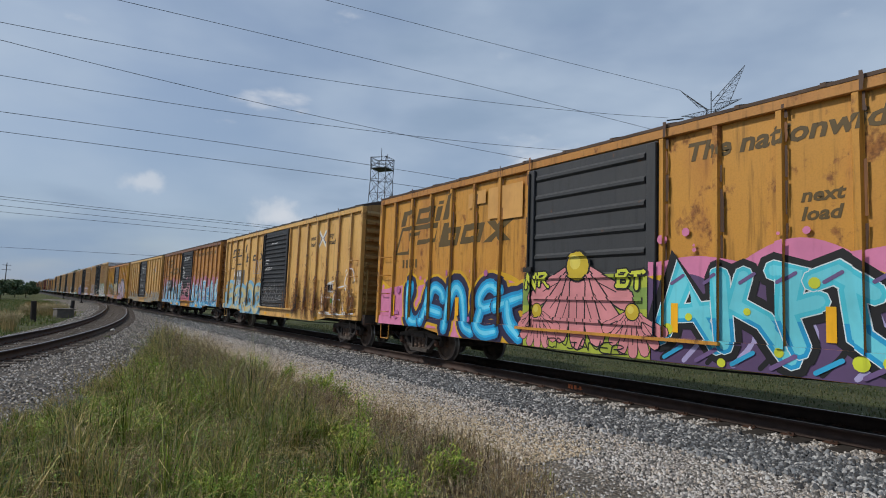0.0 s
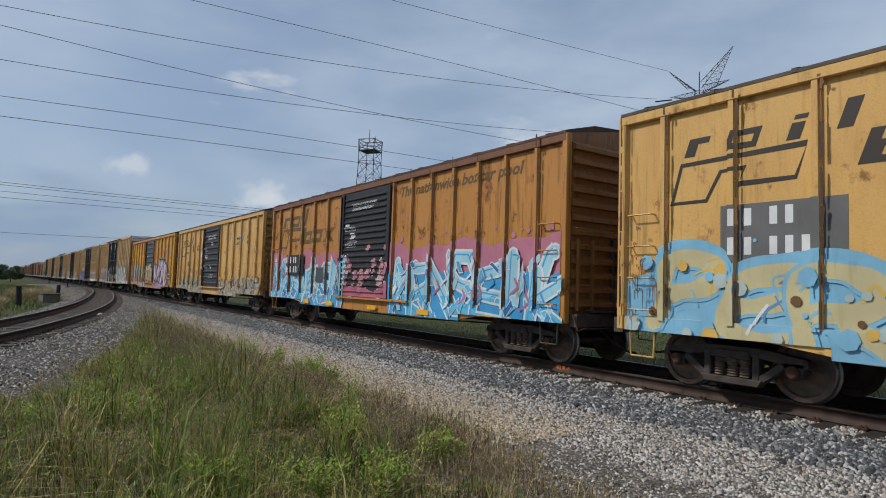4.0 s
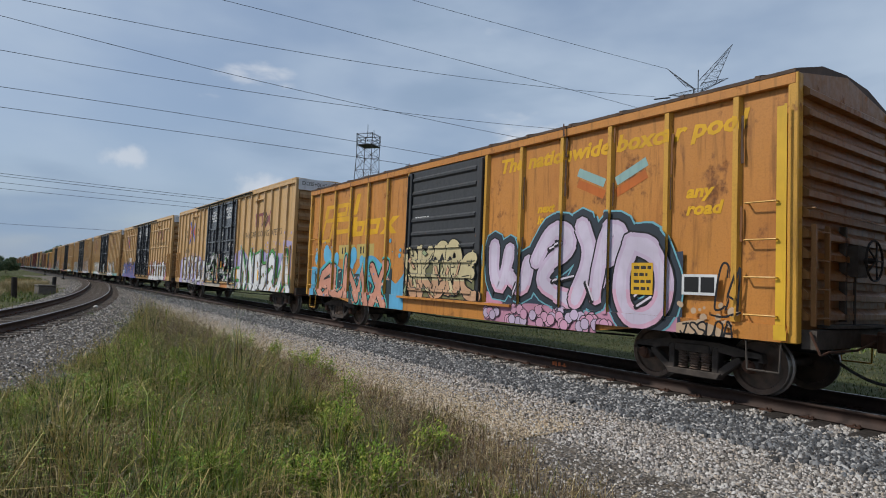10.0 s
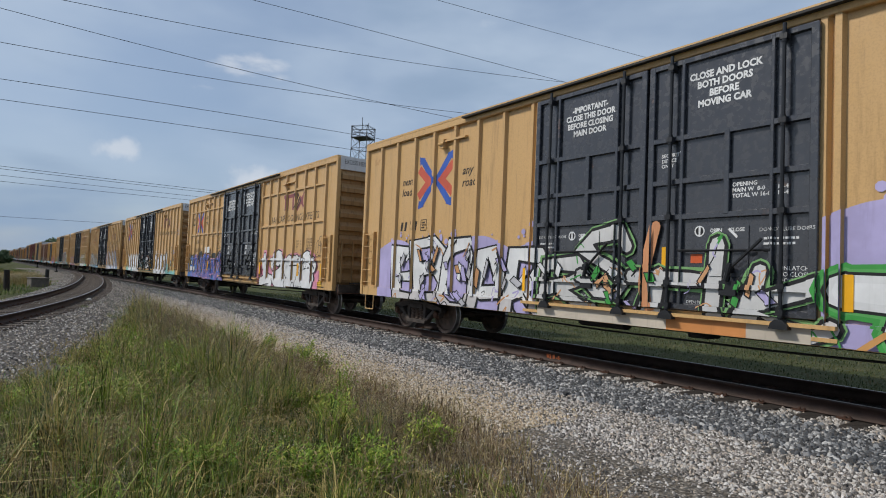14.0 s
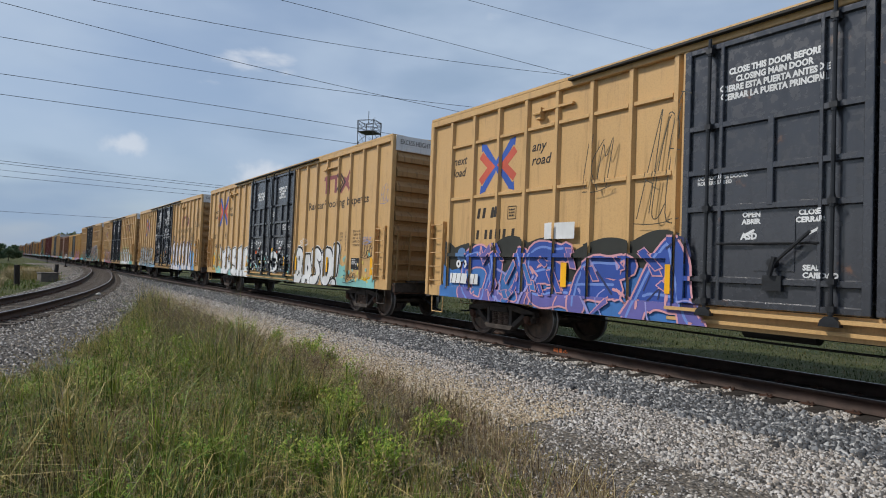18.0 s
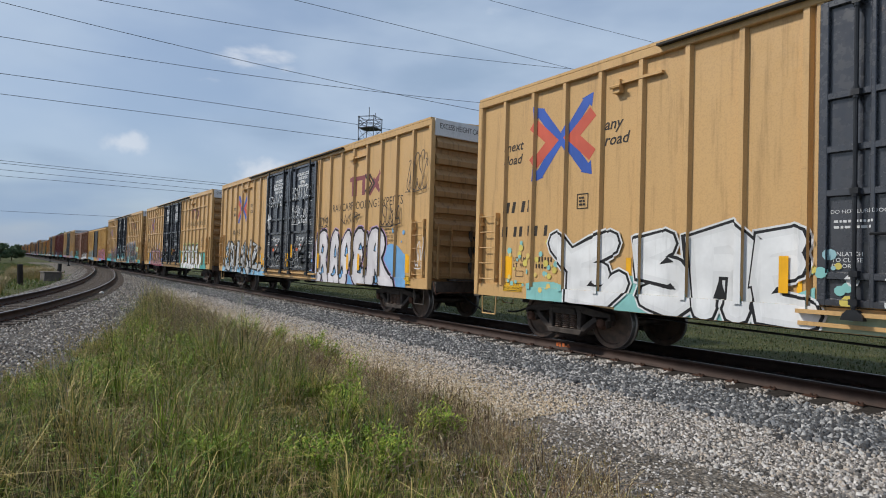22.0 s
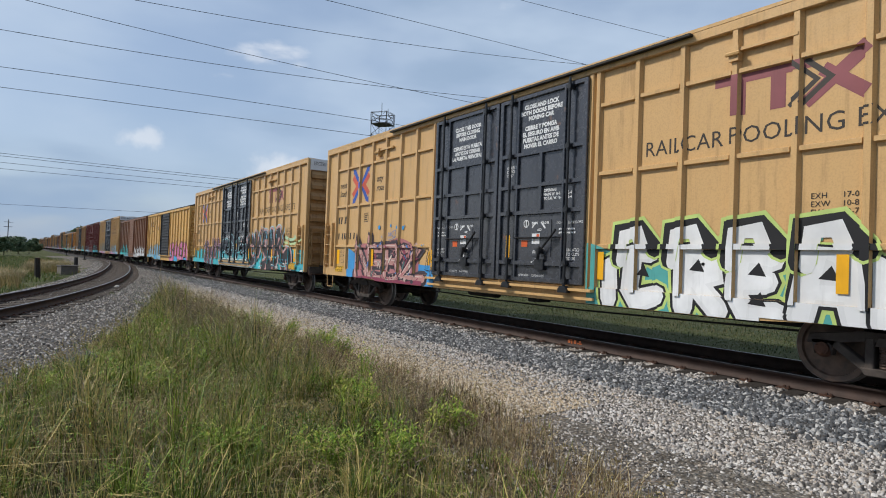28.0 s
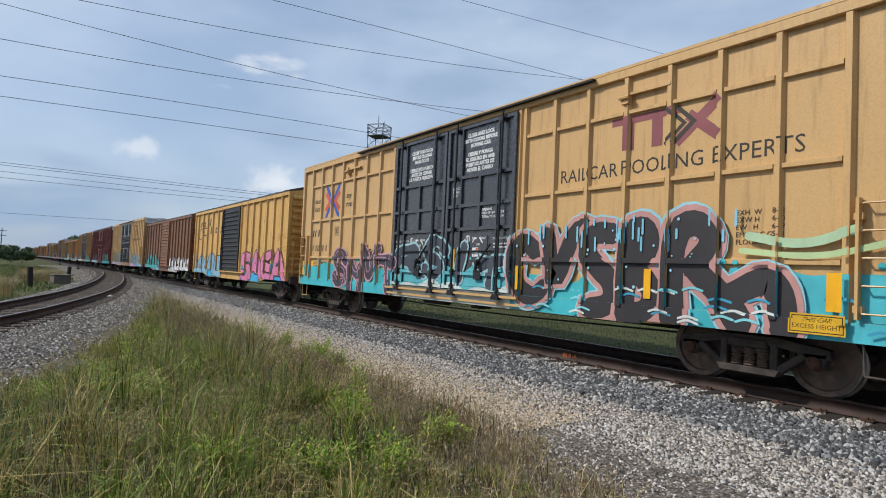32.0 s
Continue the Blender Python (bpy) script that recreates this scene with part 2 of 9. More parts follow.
def branch_y(x):
    """Sideways place of the branch track, which swings off the main track beyond the switch."""
    u = -x
    knots = ((-60, -58), (-20, -29.0), (0, -17.6), (10, -13.2), (16.9, -10.8), (20.2, -9.8), (28.2, -7.9), (38, -6.2), (50, -4.7), (67, -3.05), (85, -2.0), (105, -1.68))
    for i, ((a, ya), (b, yb)) in enumerate(zip(knots, knots[1:])):
        if u <= b:
            m0 = (yb - knots[i - 1][1]) / (b - knots[i - 1][0]) if i else (yb - ya) / (b - a)
            m1 = (knots[i + 2][1] - ya) / (knots[i + 2][0] - a) if i + 2 < len(knots) else (yb - ya) / (b - a)
            s = (u - a) / (b - a)
            h = b - a
            return ya * (2 * s ** 3 - 3 * s ** 2 + 1) + yb * (3 * s ** 2 - 2 * s ** 3) + h * m0 * (s ** 3 - 2 * s ** 2 + s) + h * m1 * (s ** 3 - s ** 2)
    return main_y(x)

# ---- ground ----


def ground_z(x, y):
    """Height of the ground sheet: level by the tracks, falling a little towards the field behind the train."""
    z = -0.40
    if y > 3:
        z -= 0.7 * min(1.0, (y - 3) / 30)
    u = -x
    if y < -12 and u > 10:
        z += 0.25 * min(1.0, (-12 - y) / 10)
    return z + 0.05 * noise.noise(Vector((x * 0.23, y * 0.23, 3.0))) * (1 if abs(y) > 3.2 else 0.3)


def soil_material():
    n = Nodes("field_soil_and_turf", 0.95, 0.0, 0.2)
    a = n.ramp(n.noise(0.12, 6), 0.35, 0.65)
    b = n.ramp(n.noise(1.3, 6), 0.35, 0.68)
    c = n.ramp(n.noise(14, 4), 0.3, 0.7)
    base = n.mix(a, (0.040, 0.055, 0.018), (0.085, 0.10, 0.030))
    base = n.mix(n.math("MULTIPLY", b, 0.55), base, (0.13, 0.115, 0.055))
    n.color(n.mix(n.math("MULTIPLY", c, 0.5), base, (0.028, 0.036, 0.014)))
    n.bump(n.math("ADD", c, n.noise(60, 3)), 0.8, 0.05)
    return n.mat


def gravel_material(key, light, dark, warm):
    """Crushed stone seen from standing height: every stone its own tone."""
    n = Nodes(key, 0.9, 0.0, 0.25)
    v = n.node("ShaderNodeTexVoronoi")
    v.inputs["Scale"].default_value = 24
    n.link(n.co.outputs["Object"], v.inputs["Vector"])
    s = n.node("ShaderNodeSeparateColor")
    n.link(v.outputs["Color"], s.inputs["Color"])
    stone = n.mix(s.outputs["Red"], dark, light)
    stone = n.mix(n.math("MULTIPLY", s.outputs["Green"], 0.5), stone, warm)
    # Shade between stones is put into the colour: each cell darkens towards its edge.
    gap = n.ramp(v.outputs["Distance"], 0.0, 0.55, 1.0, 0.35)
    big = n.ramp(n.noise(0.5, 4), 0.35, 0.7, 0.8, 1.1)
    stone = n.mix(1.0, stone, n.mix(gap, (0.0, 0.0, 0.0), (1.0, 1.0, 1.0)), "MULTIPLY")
    n.color(n.mix(1.0, stone, n.mix(big, (0.0, 0.0, 0.0), (1.0, 1.0, 1.0)), "MULTIPLY"))
    n.bump(n.math("SUBTRACT", 1.0, v.outputs["Distance"]), 1.0, 0.03)
    return n.mat


SOIL = soil_material()
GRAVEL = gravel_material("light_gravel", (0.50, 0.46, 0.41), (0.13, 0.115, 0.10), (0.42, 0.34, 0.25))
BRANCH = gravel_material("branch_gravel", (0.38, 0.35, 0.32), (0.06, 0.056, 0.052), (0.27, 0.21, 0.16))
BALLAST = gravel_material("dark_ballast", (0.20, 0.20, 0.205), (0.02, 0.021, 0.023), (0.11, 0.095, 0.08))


def ground_sheet():
    def steps(near, far, fine):
        out = [0.0]
        s = fine
        while out[-1] < far:
            if out[-1] > near:
                s *= 1.35
            out.append(min(far, out[-1] + s))
        return out
    xs = sorted({-v for v in steps(60, 2600, 1.0)} | set(steps(15, 2600, 2.0)))
    ys = sorted({-v for v in steps(30, 2600, 1.0)} | set(steps(25, 2600, 1.0)))
    verts = [(x, y, ground_z(x, y)) for x in xs for y in ys]
    ny = len(ys)
    faces = [(i * ny + j, (i + 1) * ny + j, (i + 1) * ny + j + 1, i * ny + j + 1) for i in range(len(xs) - 1) for j in range(ny - 1)]
    me = from_arrays("ground", verts, faces, SOIL)
    for p in me.polygons:
        p.use_smooth = True
    return tagged(new("ground", me), "open grassy field around the railway", "ground", kind="structure")


ground_sheet()


def bed(name, line, x0, x1, profile, mat, label, step=1.5):
    """A bed of stone that follows a track: its cross profile of (offset, height) swept along the line."""
    n = int(abs(x1 - x0) / step)
    verts, faces = [], []
    k = len(profile)
    for i in range(n + 1):
        x = x0 + (x1 - x0) * i / n
        slope = (line(x + 0.5) - line(x - 0.5))
        c = 1 / math.hypot(1, slope)
        y = line(x)
        for j, (o, z) in enumerate(profile):
            jig = 0.10 * noise.noise(Vector((x * 0.9, o * 2, j))) if j in (0, k - 1) else 0.0
            verts.append((x - slope * c * o, y + c * (o + jig * 2), z + 0.02 * noise.noise(Vector((x * 1.7, o * 3, 9)))))
    for i in range(n):
        for j in range(k - 1):
            a = i * k + j
            faces.append((a, a + k, a + k + 1, a + 1))
    return tagged(new(name, from_arrays(name, verts, faces, mat)), label, "gravel", kind="structure")


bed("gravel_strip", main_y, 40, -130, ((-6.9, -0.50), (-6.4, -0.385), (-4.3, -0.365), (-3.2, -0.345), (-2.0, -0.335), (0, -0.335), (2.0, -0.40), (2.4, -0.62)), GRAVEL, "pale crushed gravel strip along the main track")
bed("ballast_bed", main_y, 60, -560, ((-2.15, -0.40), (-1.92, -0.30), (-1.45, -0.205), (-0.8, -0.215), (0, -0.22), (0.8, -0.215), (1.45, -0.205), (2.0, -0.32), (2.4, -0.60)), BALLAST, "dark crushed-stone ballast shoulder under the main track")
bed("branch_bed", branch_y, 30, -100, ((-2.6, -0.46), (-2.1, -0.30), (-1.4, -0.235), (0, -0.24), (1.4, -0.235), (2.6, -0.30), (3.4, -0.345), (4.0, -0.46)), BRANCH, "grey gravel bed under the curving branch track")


def rail_profile():
    return ((-0.070, -0.185), (-0.070, -0.172), (-0.010, -0.150), (-0.009, -0.045), (-0.036, -0.034), (-0.036, -0.008), (-0.028, 0.0), (0.028, 0.0), (0.036, -0.008), (0.036, -0.034), (0.009, -0.045), (0.010, -0.150), (0.070, -0.172), (0.070, -0.185))


def rail(line, side, x0, x1, group, label):
    prof = rail_profile()
    n, k = int(abs(x1 - x0) / 1.5), len(prof)
    verts, faces, top = [], [], []
    for i in range(n + 1):
        x = x0 + (x1 - x0) * i / n
        slope = line(x + 0.5) - line(x - 0.5)
        c = 1 / math.hypot(1, slope)
        for o, z in prof:
            oo = o + side * 0.7535
            verts.append((x - slope * c * oo, line(x) + c * oo, z))
    for i in range(n):
        for j in range(k):
            a, b = i * k + j, i * k + (j + 1) % k
            faces.append((a, a + k, b + k, b))
    me = from_arrays("rail", verts, faces, RAILM)
    me.materials.append(RAILTOP)
    flags = np.zeros(len(faces), dtype=np.int32)
    flags[6::k] = 1
    me.polygons.foreach_set("material_index", flags)
    ob = tagged(new("rail", me), label, "rail", group=group)
    me = tie_plate()
    x = x0 - (x0 % 0.54) if line is main_y else -4.0
    while x > (-40 if side < 0 else -24) and x > x1:
        if x < 4.5:
            slope = line(x + 0.5) - line(x - 0.5)
            c = 1 / math.hypot(1, slope)
            o = part("tie_plate", me, None, ob, at=(x - slope * c * side * 0.7535, line(x) + c * side * 0.7535, 0))
            o.rotation_euler.z = math.atan(slope)
        x -= 0.54
    return ob


PLATE = []


def tie_plate():
    """A rolled plate with spikes that holds the rail to a tie."""
    if not PLATE:
        bm = bmesh.new()
        bm_box(bm, -0.09, 0.09, -0.17, 0.17, -0.188, -0.176)
        for y in (-0.10, 0.10):
            bm_box(bm, -0.012, 0.012, y - 0.012, y + 0.012, -0.18, -0.150)
            bm_box(bm, 0.045, 0.07, y - 0.012, y + 0.012, -0.18, -0.150)
        PLATE.append(mesh_of(bm, "tie_plate", RUST))
    return PLATE[0]


near_rail = rail(main_y, -1, 45, -560, "rails of the main track", "rust-brown steel rail of the main track, polished on top")
rail(main_y, 1, 45, -560, "rails of the main track", "rust-brown steel rail of the main track, polished on top")
rail(branch_y, -1, 20, -96, "rails of the branch track", "dark rusty steel rail of the curving branch track")
rail(branch_y, 1, 20, -96, "rails of the branch track", "dark rusty steel rail of the curving branch track")


GREYWOOD = plain("grey_weathered_wood", (0.085, 0.066, 0.052), 0.92, 0.0, 0.45, 12, 0.5)


def ties(line, x0, x1, group, label, seed, spacing=0.54, wood=WOOD):
    rnd = random.Random(seed)
    meshes = []
    for _ in range(4):
        bm = bmesh.new()
        bm_box(bm, -0.115 - rnd.uniform(0, 0.01), 0.115, -1.29 - rnd.uniform(0, 0.06), 1.29, -0.36, -0.187)
        for v in bm.verts:
            v.co += Vector((rnd.uniform(-0.012, 0.012), rnd.uniform(-0.02, 0.02), 0))
        meshes.append(mesh_of(bm, "tie", wood, bevel=0.012))
    x = x0
    while x > x1:
        slope = line(x + 0.5) - line(x - 0.5)
        ob = tagged(new("tie", meshes[rnd.randrange(4)]), label, "railway tie", group=group)
        ob.location = (x, line(x) + rnd.uniform(-0.03, 0.03), rnd.uniform(-0.008, 0.0))
        ob.rotation_euler.z = math.atan(slope) + rnd.uniform(-0.015, 0.015)
        x -= spacing
    return x


ties(main_y, 4, -60, "ties of the main track", "dark weathered wooden tie bedded in stone ballast", 4)
ties(branch_y, -4, -92, "ties of the branch track", "grey weathered wooden tie of the branch track", 5, wood=GREYWOOD)

# ---- boxcars ----
# A car's space: x = 0 at its middle, +x its leading end, z = 0 the rail tops; the wall towards the camera faces -y.
CAR = {
    50: dict(length=15.67, eave=4.26, peak=4.62, floor=1.0, sill=0.82, belly=0.66, centres=12.35, base=1.727, wheel=0.42, door=3.12, end_ribs=12),
    60: dict(length=18.62, eave=4.91, peak=5.04, floor=1.0, sill=0.80, belly=0.74, centres=14.16, base=1.778, wheel=0.457, door=4.98, end_ribs=9),
}
WALL, POST, EDGE = 1.455, 1.525, 1.535
SHARED = {}


def shared(key, make):
    if key not in SHARED:
        SHARED[key] = make()
    return SHARED[key]


def m_panel(width, z0, z1, mat):
    def make():
        bm = bmesh.new()
        bm_box(bm, -width / 2, width / 2, -WALL, -WALL + 0.05, z0, z1)
        return mesh_of(bm, "side_panel", mat)
    return shared(("panel", round(width, 3), z0, z1, mat.name), make)


def m_post(z0, z1, mat, w=0.10):
    def make():
        bm = bmesh.new()
        bm_prism(bm, ((-w / 2 - 0.02, -WALL - 0.001), (-w / 2 + 0.012, -POST), (w / 2 - 0.012, -POST), (w / 2 + 0.02, -WALL - 0.001)), "z", z0, z1)
        return mesh_of(bm, "side_post", mat)
    return shared(("post", z0, z1, mat.name, w), make)


def m_rail(width, z, mat):
    def make():
        bm = bmesh.new()
        bm_prism(bm, ((-WALL - 0.001, z - 0.045), (-POST + 0.012, z - 0.03), (-POST + 0.012, z + 0.03), (-WALL - 0.001, z + 0.045)), "x", -width / 2, width / 2)
        return mesh_of(bm, "side_rail", mat)
    return shared(("rail", round(width, 3), z, mat.name), make)


def m_wheelset(r):
    def make():
        bm = bmesh.new()
        for s in (-1, 1):
            prof = ((0.07, 0.83), (0.10, 0.83), (0.12, 0.80), (r - 0.09, 0.785), (r - 0.075, 0.822), (r - 0.012, 0.825), (r, 0.815), (r + 0.001, 0.73), (r + 0.026, 0.712), (r + 0.026, 0.685), (r - 0.07, 0.69), (r - 0.09, 0.74), (0.1, 0.70), (0.08, 0.66))
            bm_lathe(bm, [(a, s * b) for a, b in prof], 32)
        bm_rod(bm, (0, -1.02, 0), (0, 1.02, 0), 0.075, 10)
        bmesh.ops.recalc_face_normals(bm, faces=bm.faces)
        me = mesh_of(bm, "wheelset", [WHEELM, TREAD])
        for p in me.polygons:
            c = p.center
            rr = math.hypot(c.x, c.z)
            p.material_index = 1 if rr > r - 0.015 and abs(c.y) > 0.70 else 0
        return me
    return shared(("wheelset", r), make)


def wheel_material():
    n = Nodes("wheel_steel", 0.55, 0.3)
    a = n.ramp(n.noise(5, 5), 0.35, 0.65)
    n.color(n.mix(a, (0.075, 0.056, 0.046), (0.15, 0.10, 0.075)))
    n.bump(n.noise(30, 3), 0.2, 0.003)
    return n.mat


WHEELM = wheel_material()


def m_side_frame(r, base):
    """The cast frame of a truck, seen from outside: arched top, tension bar, two columns, pedestals over the axles."""
    def make():
        bm = bmesh.new()
        h = base / 2
        for y0, y1, k in ((-1.09, -0.95, 1.0),):
            bm_prism(bm, ((-h - 0.20, r + 0.05), (-h - 0.17, r + 0.18), (-0.42, r + 0.27), (0.42, r + 0.27), (h + 0.17, r + 0.18), (h + 0.20, r + 0.05), (h - 0.02, r + 0.07), (0.40, r + 0.15), (-0.40, r + 0.15), (-h + 0.02, r + 0.07)), "y", y0, y1)
            for s in (-1, 1):
                bm_prism(bm, ((s * (h - 0.16), r + 0.12), (s * (h - 0.02), r + 0.10), (s * 0.42, r - 0.24), (s * 0.34, r - 0.16)), "y", y0, y1)
                bm_prism(bm, ((s * 0.31, r + 0.2), (s * 0.41, r + 0.2), (s * 0.41, r - 0.25), (s * 0.31, r - 0.25)), "y", y0 - 0.01, y1 + 0.01)
                bm_prism(bm, ((s * (h - 0.15), r + 0.12), (s * (h - 0.10), r - 0.09), (s * (h - 0.06), r + 0.07), (s * (h + 0.06), r + 0.07), (s * (h + 0.10), r - 0.09), (s * (h + 0.15), r + 0.12)), "y", y0, y1)
            bm_prism(bm, ((-0.46, r - 0.17), (0.46, r - 0.17), (0.40, r - 0.27), (-0.40, r - 0.27)), "y", y0 - 0.03, y1 + 0.03)
        bm_prism(bm, ((-0.30, r + 0.10), (0.30, r + 0.10), (0.26, r + 0.22), (-0.26, r + 0.22)), "y", -1.12, -0.9)
        return mesh_of(bm, "side_frame", TRUCKM, bevel=0.012)
    return shared(("side_frame", r, base), make)


def m_springs(r):
    """Three coils between the spring seat and the bolster end."""
    def make():
        bm = bmesh.new()
        for x in (-0.19, 0.0, 0.19):
            bmc = []
            steps = 7
            for k in range(steps * 2 + 1):
                bmc.append((0.085 if k % 2 else 0.062, r - 0.17 + 0.27 * k / (steps * 2)))
            n0 = len(bm.verts)
            bm_lathe(bm, bmc, 12, "z")
            bm.verts.ensure_lookup_table()
            for v in bm.verts[n0:]:
                v.co += Vector((x, -1.03, 0))
        return mesh_of(bm, "spring_nest", SPRINGM, smooth=False)
    return shared(("springs", r), make)


def m_bearing():
    def make():
        bm = bmesh.new()
        bm_lathe(bm, ((0.10, -0.98), (0.115, -1.0), (0.115, -1.06), (0.085, -1.09), (0.085, -1.13), (0.06, -1.145)), 16)
        for k in range(3):
            a = k * 2.094 + 0.5
            bm_rod(bm, (0.06 * math.cos(a), -1.12, 0.06 * math.sin(a)), (0.06 * math.cos(a), -1.155, 0.06 * math.sin(a)), 0.014, 6)
        return mesh_of(bm, "axle_cap", RUST)
    return shared("bearing", make)


BARM = plain("oily_black_bar", (0.016, 0.017, 0.020), 0.38, 0.0, 0.25, 7)
TRUCKM = plain("truck_casting", (0.058, 0.047, 0.041), 0.8, 0.1, 0.35, 6)
SPRINGM = plain("spring_steel", (0.14, 0.098, 0.076), 0.7, 0.2, 0.3, 9)


def truck(car, x, dims, detail):
    r, base = dims["wheel"], dims["base"]

    def bolster():
        bm = bmesh.new()
        bm_box(bm, -0.17, 0.17, -1.05, 1.05, r + 0.02, r + 0.26)
        bm_box(bm, -0.28, 0.28, -0.25, 0.25, r + 0.2, r + 0.38)
        for s in (-1, 1):
            bm_box(bm, s * 0.36 - 0.05, s * 0.36 + 0.05, -0.80, 0.80, r - 0.12, r - 0.02)
        return mesh_of(bm, "truck", TRUCKM)
    me = shared(("bolster", r), bolster)
    tr = part("truck", me, None, car, at=(x, 0, 0))
    sets = []
    for s in (-1, 1):
        sets.append(part("wheelset", m_wheelset(r), None, tr, at=(s * base / 2, 0, r)))
    for side in (0, 1):
        o = part("side_frame", m_side_frame(r, base), None, tr)
        o.rotation_euler.z = math.pi * side
        if detail:
            o = part("spring_nest", m_springs(r), None, tr)
            o.rotation_euler.z = math.pi * side
            for s in (-1, 1):
                o = part("axle_cap", m_bearing(), None, tr, at=(s * base / 2, 0, r))
                o.rotation_euler.z = math.pi * side
    return sets


def m_ladder(z0, z1, n, mat, w=0.42):
    """Grab irons: rungs on short feet, standing off the wall."""
    def make():
        bm = bmesh.new()
        for k in range(n):
            z = z0 + (z1 - z0) * k / max(1, n - 1)
            bm_path(bm, ((-w / 2, -WALL, z), (-w / 2, -EDGE - 0.04, z), (w / 2, -EDGE - 0.04, z), (w / 2, -WALL, z)), 0.012, 5)
        return mesh_of(bm, "ladder", mat)
    return shared(("ladder", z0, z1, n, mat.name, w), make)


def m_step(mat):
    """The stirrup step that hangs under the corner."""
    def make():
        bm = bmesh.new()
        bm_path(bm, ((-0.23, -1.46, 0.84), (-0.21, -1.46, 0.42), (0.21, -1.46, 0.42), (0.23, -1.46, 0.84)), 0.014, 6)
        return mesh_of(bm, "step", mat)
    return shared(("step", mat.name), make)


def m_coupler(reach=0.0):
    """Shank, head and knuckle, reaching to the mate of the next car."""
    def make():
        bm = bmesh.new()
        bm_box(bm, -0.7, 0.0, -0.16, 0.16, 0.70, 1.0)
        bm_box(bm, 0.0, 0.42, -0.07, 0.07, 0.76, 0.94)
        bm_prism(bm, ((0.40, -0.11), (0.62, -0.20), (0.72, -0.17), (0.66, -0.02), (0.70, 0.10), (0.60, 0.17), (0.40, 0.11)), "z", 0.71, 0.99)
        bm_prism(bm, ((0.58, 0.05), (0.74, 0.02), (0.80, 0.14), (0.70, 0.22), (0.58, 0.19)), "z", 0.74, 0.96)
        for v in bm.verts:
            if v.co.x > 0.1:
                v.co.x += reach
        return mesh_of(bm, "coupler", RUST, bevel=0.015)
    return shared(("coupler", reach), make)


def m_hose(gap):
    def make():
        bm = bmesh.new()
        pts = []
        for k in range(9):
            s = k / 8
            pts.append((-0.15 + s * (gap + 0.2), -0.33 + 0.05 * math.sin(s * 3), 0.66 - 0.34 * math.sin(s * math.pi * 0.55)))
        bm_path(bm, pts, 0.022, 7)
        bm_path(bm, ((-0.15, -0.33, 0.66), (-0.3, -0.33, 0.74)), 0.026, 7)
        return mesh_of(bm, "air_hose", BLACK, smooth=True)
    return shared(("hose", gap), make)


def m_brake_wheel():
    def make():
        bm = bmesh.new()
        R = 0.28
        pts = [(0.0, R * math.cos(k * math.pi / 10), R * math.sin(k * math.pi / 10)) for k in range(21)]
        bm_path(bm, pts, 0.016, 6)
        for k in range(5):
            a = k * 2 * math.pi / 5
            bm_rod(bm, (0.02, 0, 0), (0.0, R * math.cos(a), R * math.sin(a)), 0.012, 5)
        bm_rod(bm, (-0.12, 0, 0), (0.03, 0, 0), 0.04, 8)
        return mesh_of(bm, "brake_wheel", BLACK)
    return shared("brake_wheel", make)


